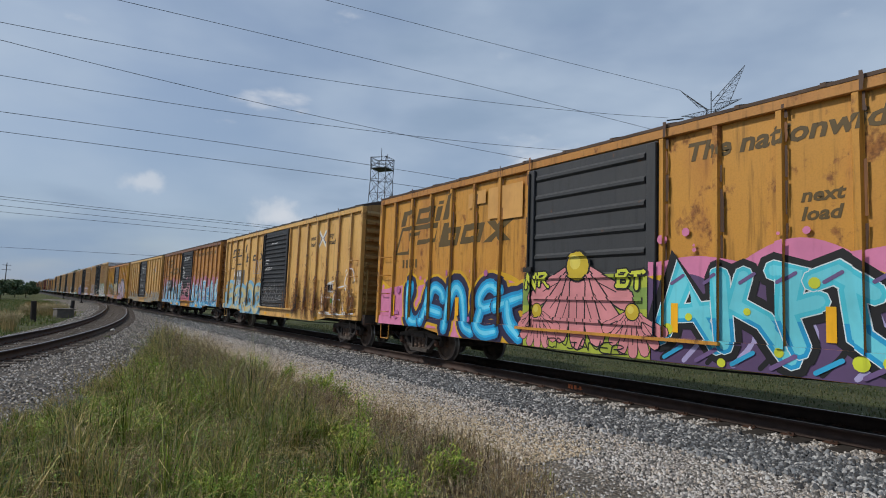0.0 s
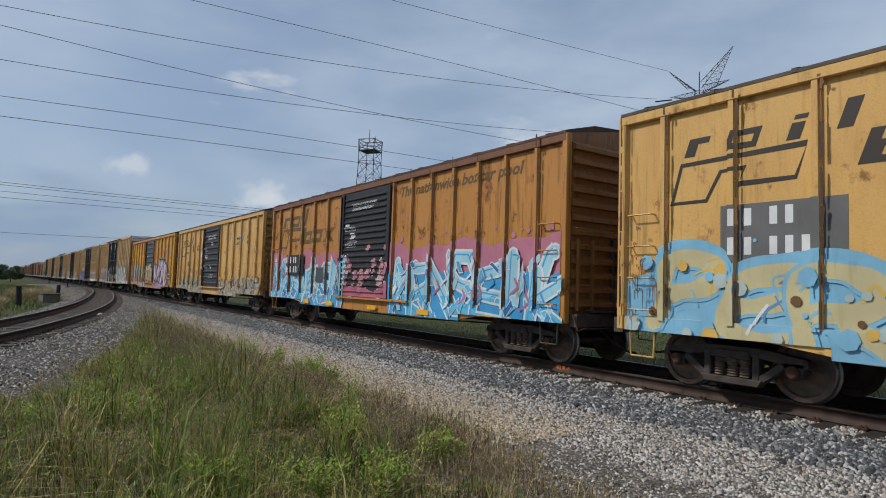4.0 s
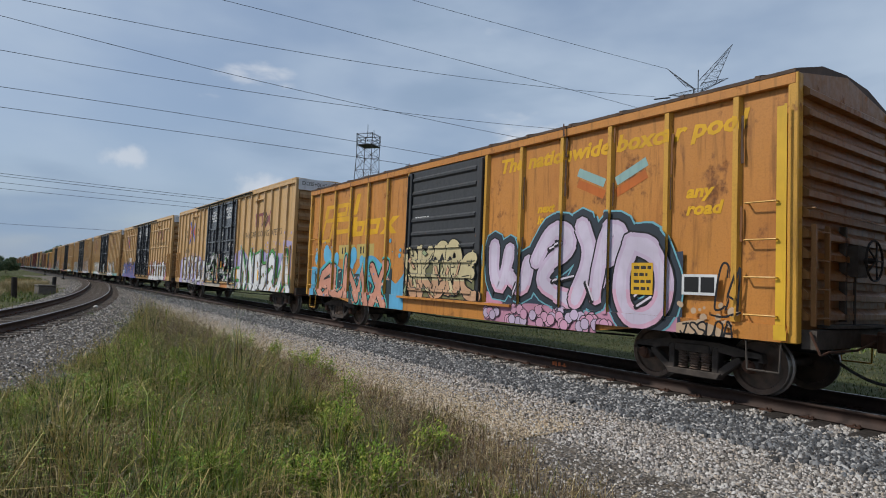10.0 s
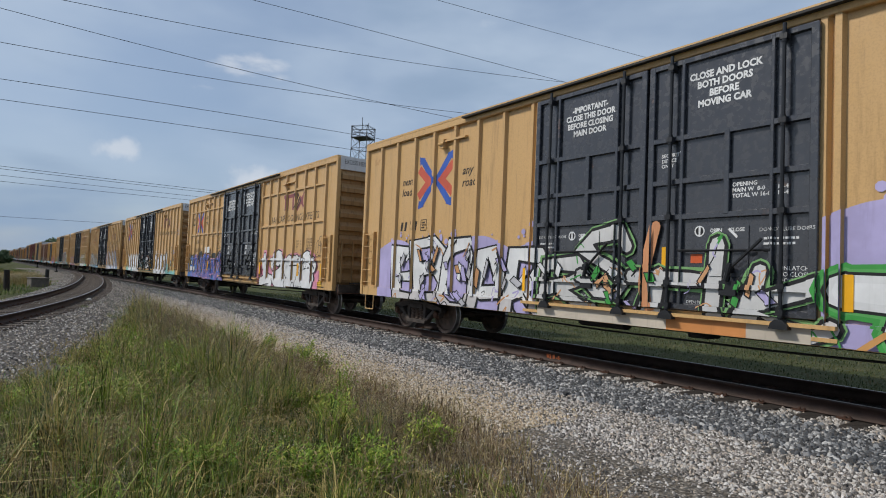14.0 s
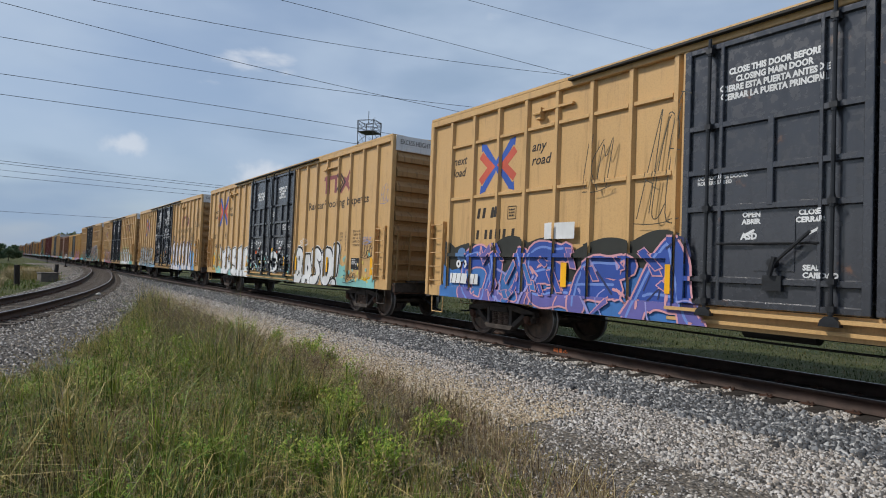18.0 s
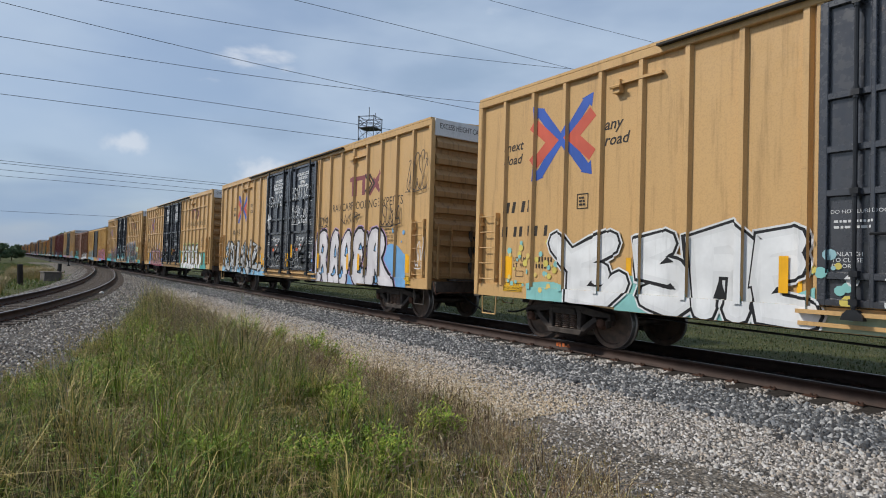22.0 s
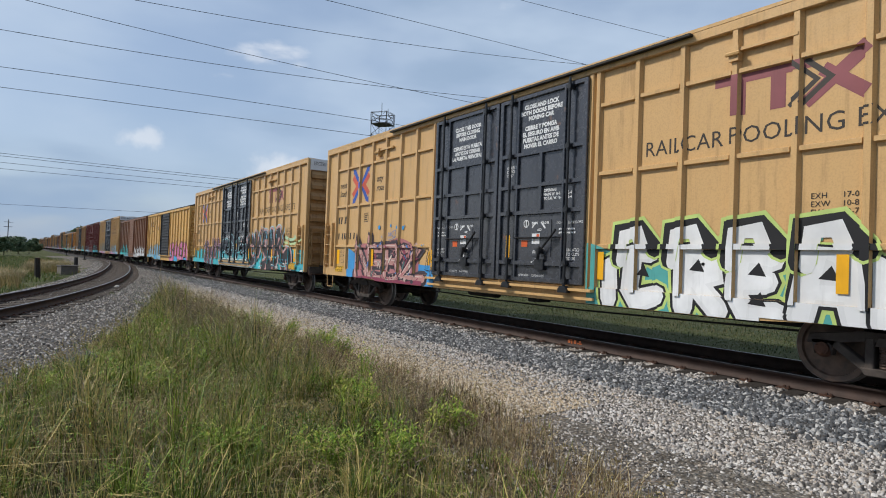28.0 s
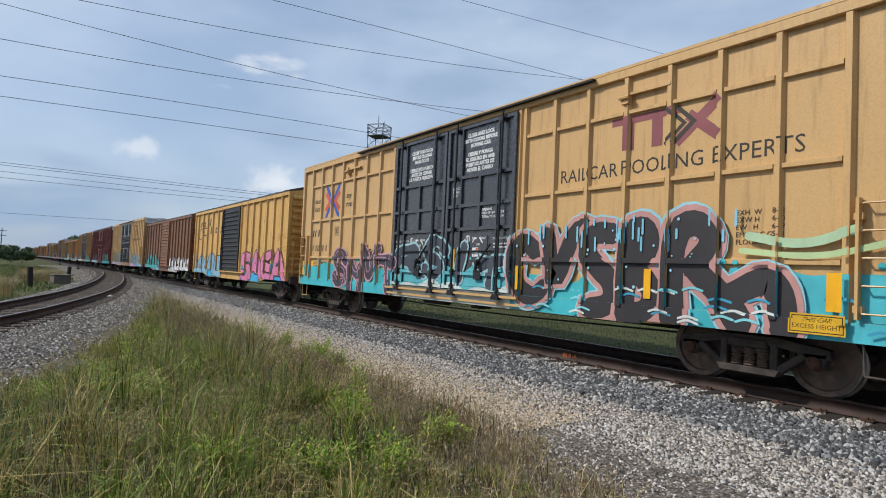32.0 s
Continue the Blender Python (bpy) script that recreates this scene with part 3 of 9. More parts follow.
def boxcar(kind, body, post, door_mat, right=7, left=7, grid=False, door_ribs=9, roof=None, top_band=None, detail=True, sill_mat=None, end_mat=None, door_frame=None, chord=None):
    """One boxcar under an Empty at the rail tops. Returns the car, its wheelsets, the wall patches that paint can lie on and the places of its posts."""
    d = CAR[kind]
    L, hl = d["length"], d["length"] / 2
    eave, floor_z, hd = d["eave"], d["floor"], d["door"] / 2
    post = post or body
    roof, sill_mat, end_mat, chord = roof or ROOFM, sill_mat or body, end_mat or body, chord or body
    car = new("boxcar")
    q0 = d["centres"] / 2 - 1.5
    zones = [(-hl, hl, d["sill"], floor_z + 0.04, WALL + 0.045), (-q0, q0, d["belly"] + 0.01, d["sill"], WALL + 0.045), (-hl, hl, floor_z, eave, WALL), (-hl, hl, eave - 0.1, eave + 0.14, EDGE)]
    sides = (0, 1)

    def both(name, me, at=(0, 0, 0), label=""):
        """The same piece on both long walls; the far one turned half round."""
        for s in sides:
            o = part(name, me, None, car, label, at=at if s == 0 else (-at[0], -at[1], at[2]))
            o.rotation_euler.z = math.pi * s

    # frame, roof, ends
    bm = bmesh.new()
    bm_box(bm, -hl + 0.05, hl - 0.05, -1.40, 1.40, floor_z - 0.06, floor_z + 0.02)
    bm_box(bm, -hl + 0.1, hl - 0.1, -0.22, 0.22, 0.62, floor_z - 0.06)
    for k in range(-4, 5):
        bm_box(bm, k * hl / 5 - 0.05, k * hl / 5 + 0.05, -1.38, 1.38, 0.80, floor_z - 0.06)
    part("underframe", bm, BLACK, car)
    if detail:
        bm = bmesh.new()
        bm_rod(bm, (-1.9, -0.75, 0.74), (-0.9, -0.75, 0.74), 0.15, 12)
        part("air_tank", bm, BLACK, car, smooth=False)
        bm = bmesh.new()
        bm_path(bm, ((-hl + 3.2, -0.45, 0.60), (-1.5, -0.5, 0.52), (1.5, -0.5, 0.52), (hl - 3.2, -0.45, 0.60)), 0.018, 6)
        part("brake_rod", bm, BLACK, car)
        bm = bmesh.new()
        bm_box(bm, 0.4, 0.75, -1.0, -0.65, 0.62, 0.86)
        bm_box(bm, 0.5, 0.68, -1.08, -1.0, 0.65, 0.82)
        part("brake_valve", bm, BLACK, car, bevel=0.02)
    peak = d["peak"]
    bm = bmesh.new()
    bm_prism(bm, ((-EDGE, eave + 0.05), (-EDGE, eave + 0.10), (-0.75, peak - 0.05), (0, peak), (0.75, peak - 0.05), (EDGE, eave + 0.10), (EDGE, eave + 0.05)), "x", -hl + 0.01, hl - 0.01)
    part("roof", bm, roof, car, "ribbed metal roof")
    rib_n = max(8, int(L / 1.1)) if detail else 0

    def roof_rib():
        bm = bmesh.new()
        bm_prism(bm, ((-EDGE - 0.006, eave + 0.06), (-EDGE - 0.006, eave + 0.118), (-0.75, peak - 0.02), (0, peak + 0.03), (0.75, peak - 0.02), (EDGE + 0.006, eave + 0.118), (EDGE + 0.006, eave + 0.06)), "x", -0.035, 0.035)
        return mesh_of(bm, "roof_rib", roof)
    for k in range(rib_n):
        if kind == 50:
            part("roof_rib", shared(("roof_rib", kind, roof.name), roof_rib), None, car, at=(-hl + 0.5 + k * (L - 1) / (rib_n - 1), 0, 0))

    def m_chord():
        bm = bmesh.new()
        bm_box(bm, -hl, hl, -EDGE, -WALL + 0.06, eave - 0.10, eave + 0.05)
        return mesh_of(bm, "top_chord", chord, bevel=0.012)
    both("top_chord", shared(("chord", kind, chord.name), m_chord))

    def m_sill():
        bm = bmesh.new()
        e, b = d["sill"], d["belly"]
        q = d["centres"] / 2
        bm_prism(bm, ((-hl, floor_z + 0.04), (-hl, e), (-q + 0.7, e), (-q + 1.9, b), (q - 1.9, b), (q - 0.7, e), (hl, e), (hl, floor_z + 0.04)), "y", -WALL - 0.045, -WALL + 0.02)
        return mesh_of(bm, "side_sill", sill_mat)
    both("side_sill", shared(("sill", kind, sill_mat.name), m_sill))

    # wall panels and posts
    def wall_run(cuts):
        for x0, x1 in zip(cuts, cuts[1:]):
            w, c = round(x1 - x0, 3), (x0 + x1) / 2
            both("side_panel", m_panel(w, floor_z, eave, body), (c, 0, 0))
            if grid and w > 0.5 and abs(c) < hl - 0.6:
                for z in (1.75, 3.02, 4.22):
                    both("side_rail", m_rail(w - 0.12, z, post), (c, 0, 0))
                    zones.append((x0, x1, z - 0.04, z + 0.04, POST - 0.012))
        for x in cuts:
            x = min(max(x, -hl + 0.06), hl - 0.06)
            both("side_post", m_post(floor_z + 0.04, eave - 0.10, post), (x, 0, 0))
            zones.append((x - 0.05, x + 0.05, floor_z, eave, POST))
        seams.extend(cuts)

    def bays(n, sign):
        """Post places from the door to the end: a narrow bay by the end on the short cars, by the door on the tall ones."""
        if kind == 50:
            inner = hl - 0.8 - hd
            out = [hd + inner * k / (n - 1) for k in range(n)] + [hl]
        else:
            out = [hd] + [hd + 0.16 + (hl - hd - 0.16) * k / n for k in range(n + 1)]
        return sorted(sign * v for v in out)
    seams = []
    wall_run(bays(right, 1))
    wall_run(bays(left, -1))

    # doors
    dy = WALL + 0.075
    frame_m = door_frame or door_mat
    if kind == 50:
        def m_door():
            bm = bmesh.new()
            bm_box(bm, -hd + 0.06, hd - 0.06, -dy, -WALL + 0.05, floor_z + 0.03, eave - 0.12)
            return mesh_of(bm, "door", door_mat)

        def m_drib():
            bm = bmesh.new()
            h = 0.07 if door_ribs < 12 else 0.045
            w = hd - 0.28
            bm_prism(bm, ((-dy + 0.001, -h), (-dy - 0.042, -h * 0.35), (-dy - 0.042, h * 0.35), (-dy + 0.001, h)), "x", -w, w)
            return mesh_of(bm, "door_rib", door_mat)

        def m_dedge():
            bm = bmesh.new()
            bm_box(bm, -0.09, 0.09, -dy - 0.05, -dy + 0.001, floor_z + 0.05, eave - 0.14)
            return mesh_of(bm, "door_edge", frame_m, bevel=0.01)

        def m_guide():
            bm = bmesh.new()
            bm_box(bm, -hd - 0.2, hd + 1.0, -dy - 0.09, -WALL - 0.05, floor_z - 0.02, floor_z + 0.03)
            return mesh_of(bm, "door_track", sill_mat)
        for s in sides:
            dr = part("door", shared(("door", kind, door_mat.name), m_door), None, car, "black ribbed steel sliding door")
            dr.rotation_euler.z = math.pi * s
            n = door_ribs
            for k in range(n):
                z = floor_z + 0.22 + (eave - floor_z - 0.55) * k / (n - 1)
                part("door_rib", shared(("drib", door_mat.name, door_ribs), m_drib), None, dr, at=(0, 0, z))
                if s == 0:
                    zones.append((-hd + 0.28, hd - 0.28, z - 0.03, z + 0.03, dy + 0.042))
            for x in (-hd + 0.15, hd - 0.15):
                part("door_edge", shared(("dedge", kind, frame_m.name), m_dedge), None, dr, at=(x, 0, 0))
            if detail:
                bm = bmesh.new()
                bm_rod(bm, (-hd + 0.12, -dy - 0.07, floor_z + 0.1), (-hd + 0.12, -dy - 0.07, eave - 0.2), 0.022, 6)
                bm_box(bm, -hd + 0.02, -hd + 0.24, -dy - 0.09, -dy - 0.02, 2.1, 2.2)
                part("lock_rod", bm, BLACK, dr)
        both("door_track", shared(("guide", kind, sill_mat.name), m_guide))
        zones.append((-hd + 0.06, hd - 0.06, floor_z + 0.03, eave - 0.12, dy))
        zones.append((-hd + 0.06, -hd + 0.24, floor_z + 0.05, eave - 0.14, dy + 0.05))
        zones.append((hd - 0.24, hd - 0.06, floor_z + 0.05, eave - 0.14, dy + 0.05))
    else:
        lw = hd - 0.03

        def m_leaf():
            bm = bmesh.new()
            bm_box(bm, -lw / 2 + 0.02, lw / 2 - 0.02, -dy, -WALL + 0.05, floor_z + 0.06, eave - 0.14)
            return mesh_of(bm, "door", door_mat)

        def m_cross():
            bm = bmesh.new()
            bm_prism(bm, ((-dy + 0.001, -0.05), (-dy - 0.05, -0.035), (-dy - 0.05, 0.035), (-dy + 0.001, 0.05)), "x", -lw / 2 + 0.03, lw / 2 - 0.03)
            return mesh_of(bm, "door_rib", door_mat)

        def m_stile(z0, z1, w):
            def make():
                bm = bmesh.new()
                bm_box(bm, -w / 2, w / 2, -dy - 0.055, -dy + 0.001, z0, z1)
                return mesh_of(bm, "door_stile", door_mat, bevel=0.008)
            return shared(("stile", door_mat.name, z0, z1, w), make)

        def m_bar():
            bm = bmesh.new()
            bm_rod(bm, (0, -dy - 0.10, floor_z - 0.04), (0, -dy - 0.10, eave - 0.06), 0.026, 8)
            for z in (floor_z + 0.12, 1.45, 2.42, 3.58, eave - 0.24):
                bm_box(bm, -0.045, 0.045, -dy - 0.135, -dy - 0.02, z - 0.035, z + 0.035)
                bm_rod(bm, (0, -dy - 0.10, z - 0.07), (0, -dy - 0.10, z + 0.07), 0.036, 8)
            bm_prism(bm, ((-0.12, floor_z - 0.09), (0.12, floor_z - 0.09), (0.10, floor_z - 0.02), (0.05, floor_z + 0.03), (-0.05, floor_z + 0.03), (-0.10, floor_z - 0.02)), "y", -dy - 0.15, -dy - 0.05)
            return mesh_of(bm, "lock_bar", BARM)

        def m_latch():
            # a lever on its pivot over the gear box
            bm = bmesh.new()
            bm_rod(bm, (0.10, -dy - 0.09, 1.62), (0.58, -dy - 0.11, 2.06), 0.022, 7)
            bm_rod(bm, (0.10, -dy - 0.11, 1.50), (0.16, -dy - 0.11, 1.74), 0.035, 7)
            bm_rod(bm, (0.12, -dy - 0.13, 1.66), (0.12, -dy, 1.66), 0.055, 12)
            bm_box(bm, -0.01, 0.23, -dy - 0.08, -dy - 0.001, 1.30, 1.50)
            bm_rod(bm, (-0.66, -dy - 0.05, 1.92), (0.66, -dy - 0.05, 1.92), 0.018, 6)
            return mesh_of(bm, "latch", BARM)

        def m_gear():
            bm = bmesh.new()
            bm_box(bm, -0.17, 0.36, -dy - 0.012, -dy - 0.001, 1.56, 2.26)
            return mesh_of(bm, "gear_plate", door_mat)
        for s in sides:
            for e in (-1, 1):
                sx = e * hd / 2 * (1 if s == 0 else -1)
                dr = part("door", shared(("leaf", door_mat.name), m_leaf), None, car, "black framed steel plug door leaf", at=(sx, 0, 0))
                dr.rotation_euler.z = math.pi * s
                for z in (1.42, 2.42, 2.95, 3.60, eave - 0.17, floor_z + 0.10):
                    part("door_rib", shared(("cross", door_mat.name), m_cross), None, dr, at=(0, 0, z))
                    if s == 0:
                        zones.append((sx - lw / 2, sx + lw / 2, z - 0.035, z + 0.035, dy + 0.05))
                for q, z0, z1, w in ((-lw / 2 + 0.06, floor_z + 0.06, eave - 0.14, 0.10), (lw / 2 - 0.06, floor_z + 0.06, eave - 0.14, 0.10), (-0.64, floor_z + 0.06, eave - 0.14, 0.05), (0.66, floor_z + 0.06, eave - 0.14, 0.05), (0.05, 2.42, 3.60, 0.08)):
                    part("door_stile", m_stile(z0, z1, w), None, dr, at=(q, 0, 0))
                    if s == 0:
                        zones.append((sx + q - w / 2, sx + q + w / 2, z0, z1, dy + 0.055))
                if detail:
                    for q in (-0.80, 0.82):
                        part("lock_bar", shared(("bar", door_mat.name), m_bar), None, dr, at=(q, 0, 0))
                    part("gear_plate", shared(("gear", door_mat.name), m_gear), None, dr)
                    part("latch", shared(("latch", door_mat.name), m_latch), None, dr)
                    if s == 0:
                        zones.append((sx - 0.17, sx + 0.36, 1.56, 2.26, dy + 0.012))
        zones.append((-hd, hd, floor_z + 0.06, eave - 0.14, dy))

        def m_guide60():
            bm = bmesh.new()
            bm_box(bm, -hd - 0.2, hd + 0.2, -dy - 0.10, -WALL - 0.05, floor_z - 0.05, floor_z + 0.0)
            bm_box(bm, -hd - 0.2, hd + 0.2, -dy - 0.03, -WALL - 0.05, 0.80, 0.85)
            return mesh_of(bm, "door_track", sill_mat)
        both("door_track", shared(("guide60", sill_mat.name), m_guide60))

        def m_hood():
            bm = bmesh.new()
            bm_box(bm, -hd - 2.3, hd + 2.0, -dy - 0.10, -WALL, eave - 0.005, eave + 0.03)
            return mesh_of(bm, "door_hood", BLACK)
        both("door_hood", shared("hood60", m_hood))

    # the two ends
    ew = 1.44
    n = d["end_ribs"]

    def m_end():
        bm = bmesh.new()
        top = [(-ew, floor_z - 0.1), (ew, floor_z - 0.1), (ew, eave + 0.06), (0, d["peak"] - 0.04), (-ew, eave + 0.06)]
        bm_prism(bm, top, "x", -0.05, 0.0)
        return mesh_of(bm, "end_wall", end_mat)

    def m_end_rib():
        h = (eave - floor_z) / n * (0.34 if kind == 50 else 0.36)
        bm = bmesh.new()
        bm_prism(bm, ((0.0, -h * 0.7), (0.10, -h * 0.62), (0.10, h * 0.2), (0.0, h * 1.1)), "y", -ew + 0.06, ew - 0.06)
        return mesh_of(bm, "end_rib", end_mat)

    def m_corner():
        bm = bmesh.new()
        bm_box(bm, -0.09, 0.03, -EDGE + 0.005, -WALL + 0.06, d["sill"], eave + 0.05)
        return mesh_of(bm, "corner_post", post, bevel=0.012)
    for s in (0, 1):
        spin = math.pi * s
        sg = 1 if s == 0 else -1
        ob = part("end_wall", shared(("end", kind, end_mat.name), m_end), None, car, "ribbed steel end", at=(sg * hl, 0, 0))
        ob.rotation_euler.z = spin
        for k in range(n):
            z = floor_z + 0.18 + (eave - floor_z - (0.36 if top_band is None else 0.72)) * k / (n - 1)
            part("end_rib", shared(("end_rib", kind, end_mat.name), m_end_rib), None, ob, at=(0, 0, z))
        if top_band is not None:
            def m_band():
                bm = bmesh.new()
                bm_box(bm, 0.001, 0.06, -ew, ew, eave - 0.34, eave + 0.07)
                return mesh_of(bm, "end_band", top_band)
            part("end_band", shared(("band", kind, top_band.name), m_band), None, ob, "white excess-height band")
        for cs in (-1, 1):
            o = part("corner_post", shared(("corner", kind, post.name), m_corner), None, car, at=(sg * hl, 0, 0) if cs < 0 else (sg * hl, 0, 0))
            o.rotation_euler.z = 0 if cs < 0 else math.pi
            if cs * sg > 0:
                o.location.x = sg * (hl - 0.06)
        cp = part("coupler", m_coupler(0.0 if kind == 50 else 0.22), None, car, "rusty automatic coupler", at=(sg * hl, 0, 0))
        cp.rotation_euler.z = spin
        if detail:
            hs = part("air_hose", m_hose(0.6 if kind == 50 else 0.95), None, car, at=(sg * hl, 0, 0))
            hs.rotation_euler.z = spin

            def m_lever():
                bm = bmesh.new()
                bm_path(bm, ((0.14, -1.42, 0.98), (0.26, -1.42, 0.70), (0.30, -1.30, 0.74), (0.30, -0.45, 0.74), (0.40, -0.12, 0.86)), 0.016, 6)
                return mesh_of(bm, "cut_lever", RUST)
            o = part("cut_lever", shared("cut_lever", m_lever), None, car, at=(sg * hl, 0, 0))
            o.rotation_euler.z = spin

            def m_platform():
                bm = bmesh.new()
                bm_box(bm, 0.02, 0.42 if kind == 60 else 0.25, -0.95, 0.95, 1.02, 1.06)
                bm_box(bm, 0.02, 0.20, -1.38, 1.38, 0.76, 1.0)
                return mesh_of(bm, "end_platform", STEEL)
            o = part("end_platform", shared(("plat", kind), m_platform), None, car, at=(sg * hl, 0, 0))
            o.rotation_euler.z = spin

            def m_end_ladder():
                bm = bmesh.new()
                for y in (-1.30, -0.92):
                    bm_box(bm, 0.10, 0.16, y - 0.02, y + 0.02, 1.05, 2.35)
                for k in range(4):
                    bm_rod(bm, (0.15, -1.32, 1.15 + 0.37 * k), (0.15, -0.90, 1.15 + 0.37 * k), 0.012, 5)
                bm_path(bm, ((0.02, -1.36, 2.55), (0.16, -1.36, 2.55), (0.16, 1.36, 2.50), (0.02, 1.36, 2.50)), 0.014, 5)
                return mesh_of(bm, "end_ladder", end_mat)
            o = part("end_ladder", shared(("end_ladder", kind, end_mat.name), m_end_ladder), None, car, at=(sg * hl, 0, 0))
            o.rotation_euler.z = spin
            if s == 0:
                bm = bmesh.new()
                bm_box(bm, 0.02, 0.20, -0.16, 0.16, 1.72, 2.15)
                bm_box(bm, 0.02, 0.10, -0.30, -0.24, 1.1, 2.4)
                bm_rod(bm, (0.1, 0.0, 1.05), (0.1, 0.0, 1.75), 0.02, 6)
                part("brake_gear", bm, STEEL, car, at=(hl, 0, 0))
                part("brake_wheel", m_brake_wheel(), None, car, at=(hl + 0.32, 0.05, 1.95))
    rungs = (1.15, 2.65, 4) if kind == 50 else (1.15, 2.45, 5)
    for x in (hl - 0.42, -hl + 0.42):
        if detail:
            for k in range(rungs[2]):
                both("rung", m_ladder(0.0, 0.0, 1, post), (x, 0, rungs[0] + (rungs[1] - rungs[0]) * k / (rungs[2] - 1)))
        else:
            both("ladder", m_ladder(*rungs, post), (x, 0, 0))
    if kind == 60:
        def m_stiles():
            bm = bmesh.new()
            for x in (-0.27, 0.27):
                bm_box(bm, x - 0.018, x + 0.018, -EDGE - 0.052, -WALL - 0.02, 1.08, 2.52)
                for z in (1.2, 2.3):
                    bm_box(bm, x - 0.05, x + 0.05, -EDGE - 0.02, -WALL, z - 0.04, z + 0.04)
            return mesh_of(bm, "ladder_rail", post)

        def m_stop():
            bm = bmesh.new()
            bm_box(bm, -0.07, 0.07, -EDGE - 0.03, -WALL, 4.36, 4.58)
            bm_prism(bm, ((0.0, 4.50), (0.85, 4.50), (0.85, 4.545), (0.0, 4.545)), "y", -EDGE, -WALL)
            bm_rod(bm, (-0.1, -EDGE - 0.05, 4.46), (0.1, -EDGE - 0.05, 4.46), 0.03, 6)
            return mesh_of(bm, "door_stop", post)
        for x in (hl - 0.42, -hl + 0.42):
            both("ladder_rail", shared(("stiles", post.name), m_stiles), (x, 0, 0))
        for x in (5.15, -5.6):
            both("door_stop", shared(("stop", post.name), m_stop), (x, 0, 0))
    if detail:
        both("step", m_step(STEEL), (hl - 0.42, 0, 0))
        both("step", m_step(post), (-hl + 0.42, 0, 0))

    sets = []
    for s in (-1, 1):
        sets += truck(car, s * d["centres"] / 2, d, detail)
    return car, sets, zones, seams

# ---- paint on the car walls: lettering, stencils and graffiti ----
from mathutils.geometry import tessellate_polygon

# Brush forms on a grid of 0 to 9: strokes parted by |, points as two digits.
FORMS = {
    "A": "00 39 59 90|23 73", "B": "00 09 69 87 65 15|65 83 71 60 00", "C": "87 69 29 07 02 20 60 82", "D": "00 09 59 86 83 50 00",
    "E": "88 08 00 80|04 64", "F": "00 08 88|04 64", "G": "87 69 29 07 02 20 60 82 84 54", "I": "49 40", "K": "09 00|88 04 90", "L": "09 01 81",
    "M": "00 09 44 89 80", "N": "00 09 80 89", "O": "20 02 07 29 69 87 82 60 20", "P": "00 09 69 87 65 14", "R": "00 09 69 87 65 14|44 90",
    "S": "87 69 29 07 25 64 82 60 20 02", "T": "08 98|48 40", "U": "09 02 20 60 82 89", "V": "09 40 89", "W": "09 20 46 70 99", "X": "09 90|99 00",
    "Y": "09 44 89|44 40", "Z": "08 88 01 91", "1": "26 49 40|10 80", "2": "07 29 69 87 84 01 91", "5": "88 08 05 65 83 60 10", "J": "28 88|68 62 40 12", "H": "00 09|80 89|04 84",
}


def smooth_line(pts, rounds=2):
    for _ in range(rounds):
        out = [pts[0]]
        for a, b in zip(pts, pts[1:]):
            out += [(a[0] * 0.75 + b[0] * 0.25, a[1] * 0.75 + b[1] * 0.25), (a[0] * 0.25 + b[0] * 0.75, a[1] * 0.25 + b[1] * 0.75)]
        pts = out + [pts[-1]]
    return pts


def cut(poly, axis, at):
    """Splits a convex outline at a coordinate: the part below and the part above."""
    lo, hi = [], []
    for a, b in zip(poly, poly[1:] + poly[:1]):
        (lo if a[axis] <= at else hi).append(a)
        if (a[axis] - at) * (b[axis] - at) < 0:
            s = (at - a[axis]) / (b[axis] - a[axis])
            p = (a[0] + (b[0] - a[0]) * s, a[1] + (b[1] - a[1]) * s)
            lo.append(p), hi.append(p)
    return lo, hi


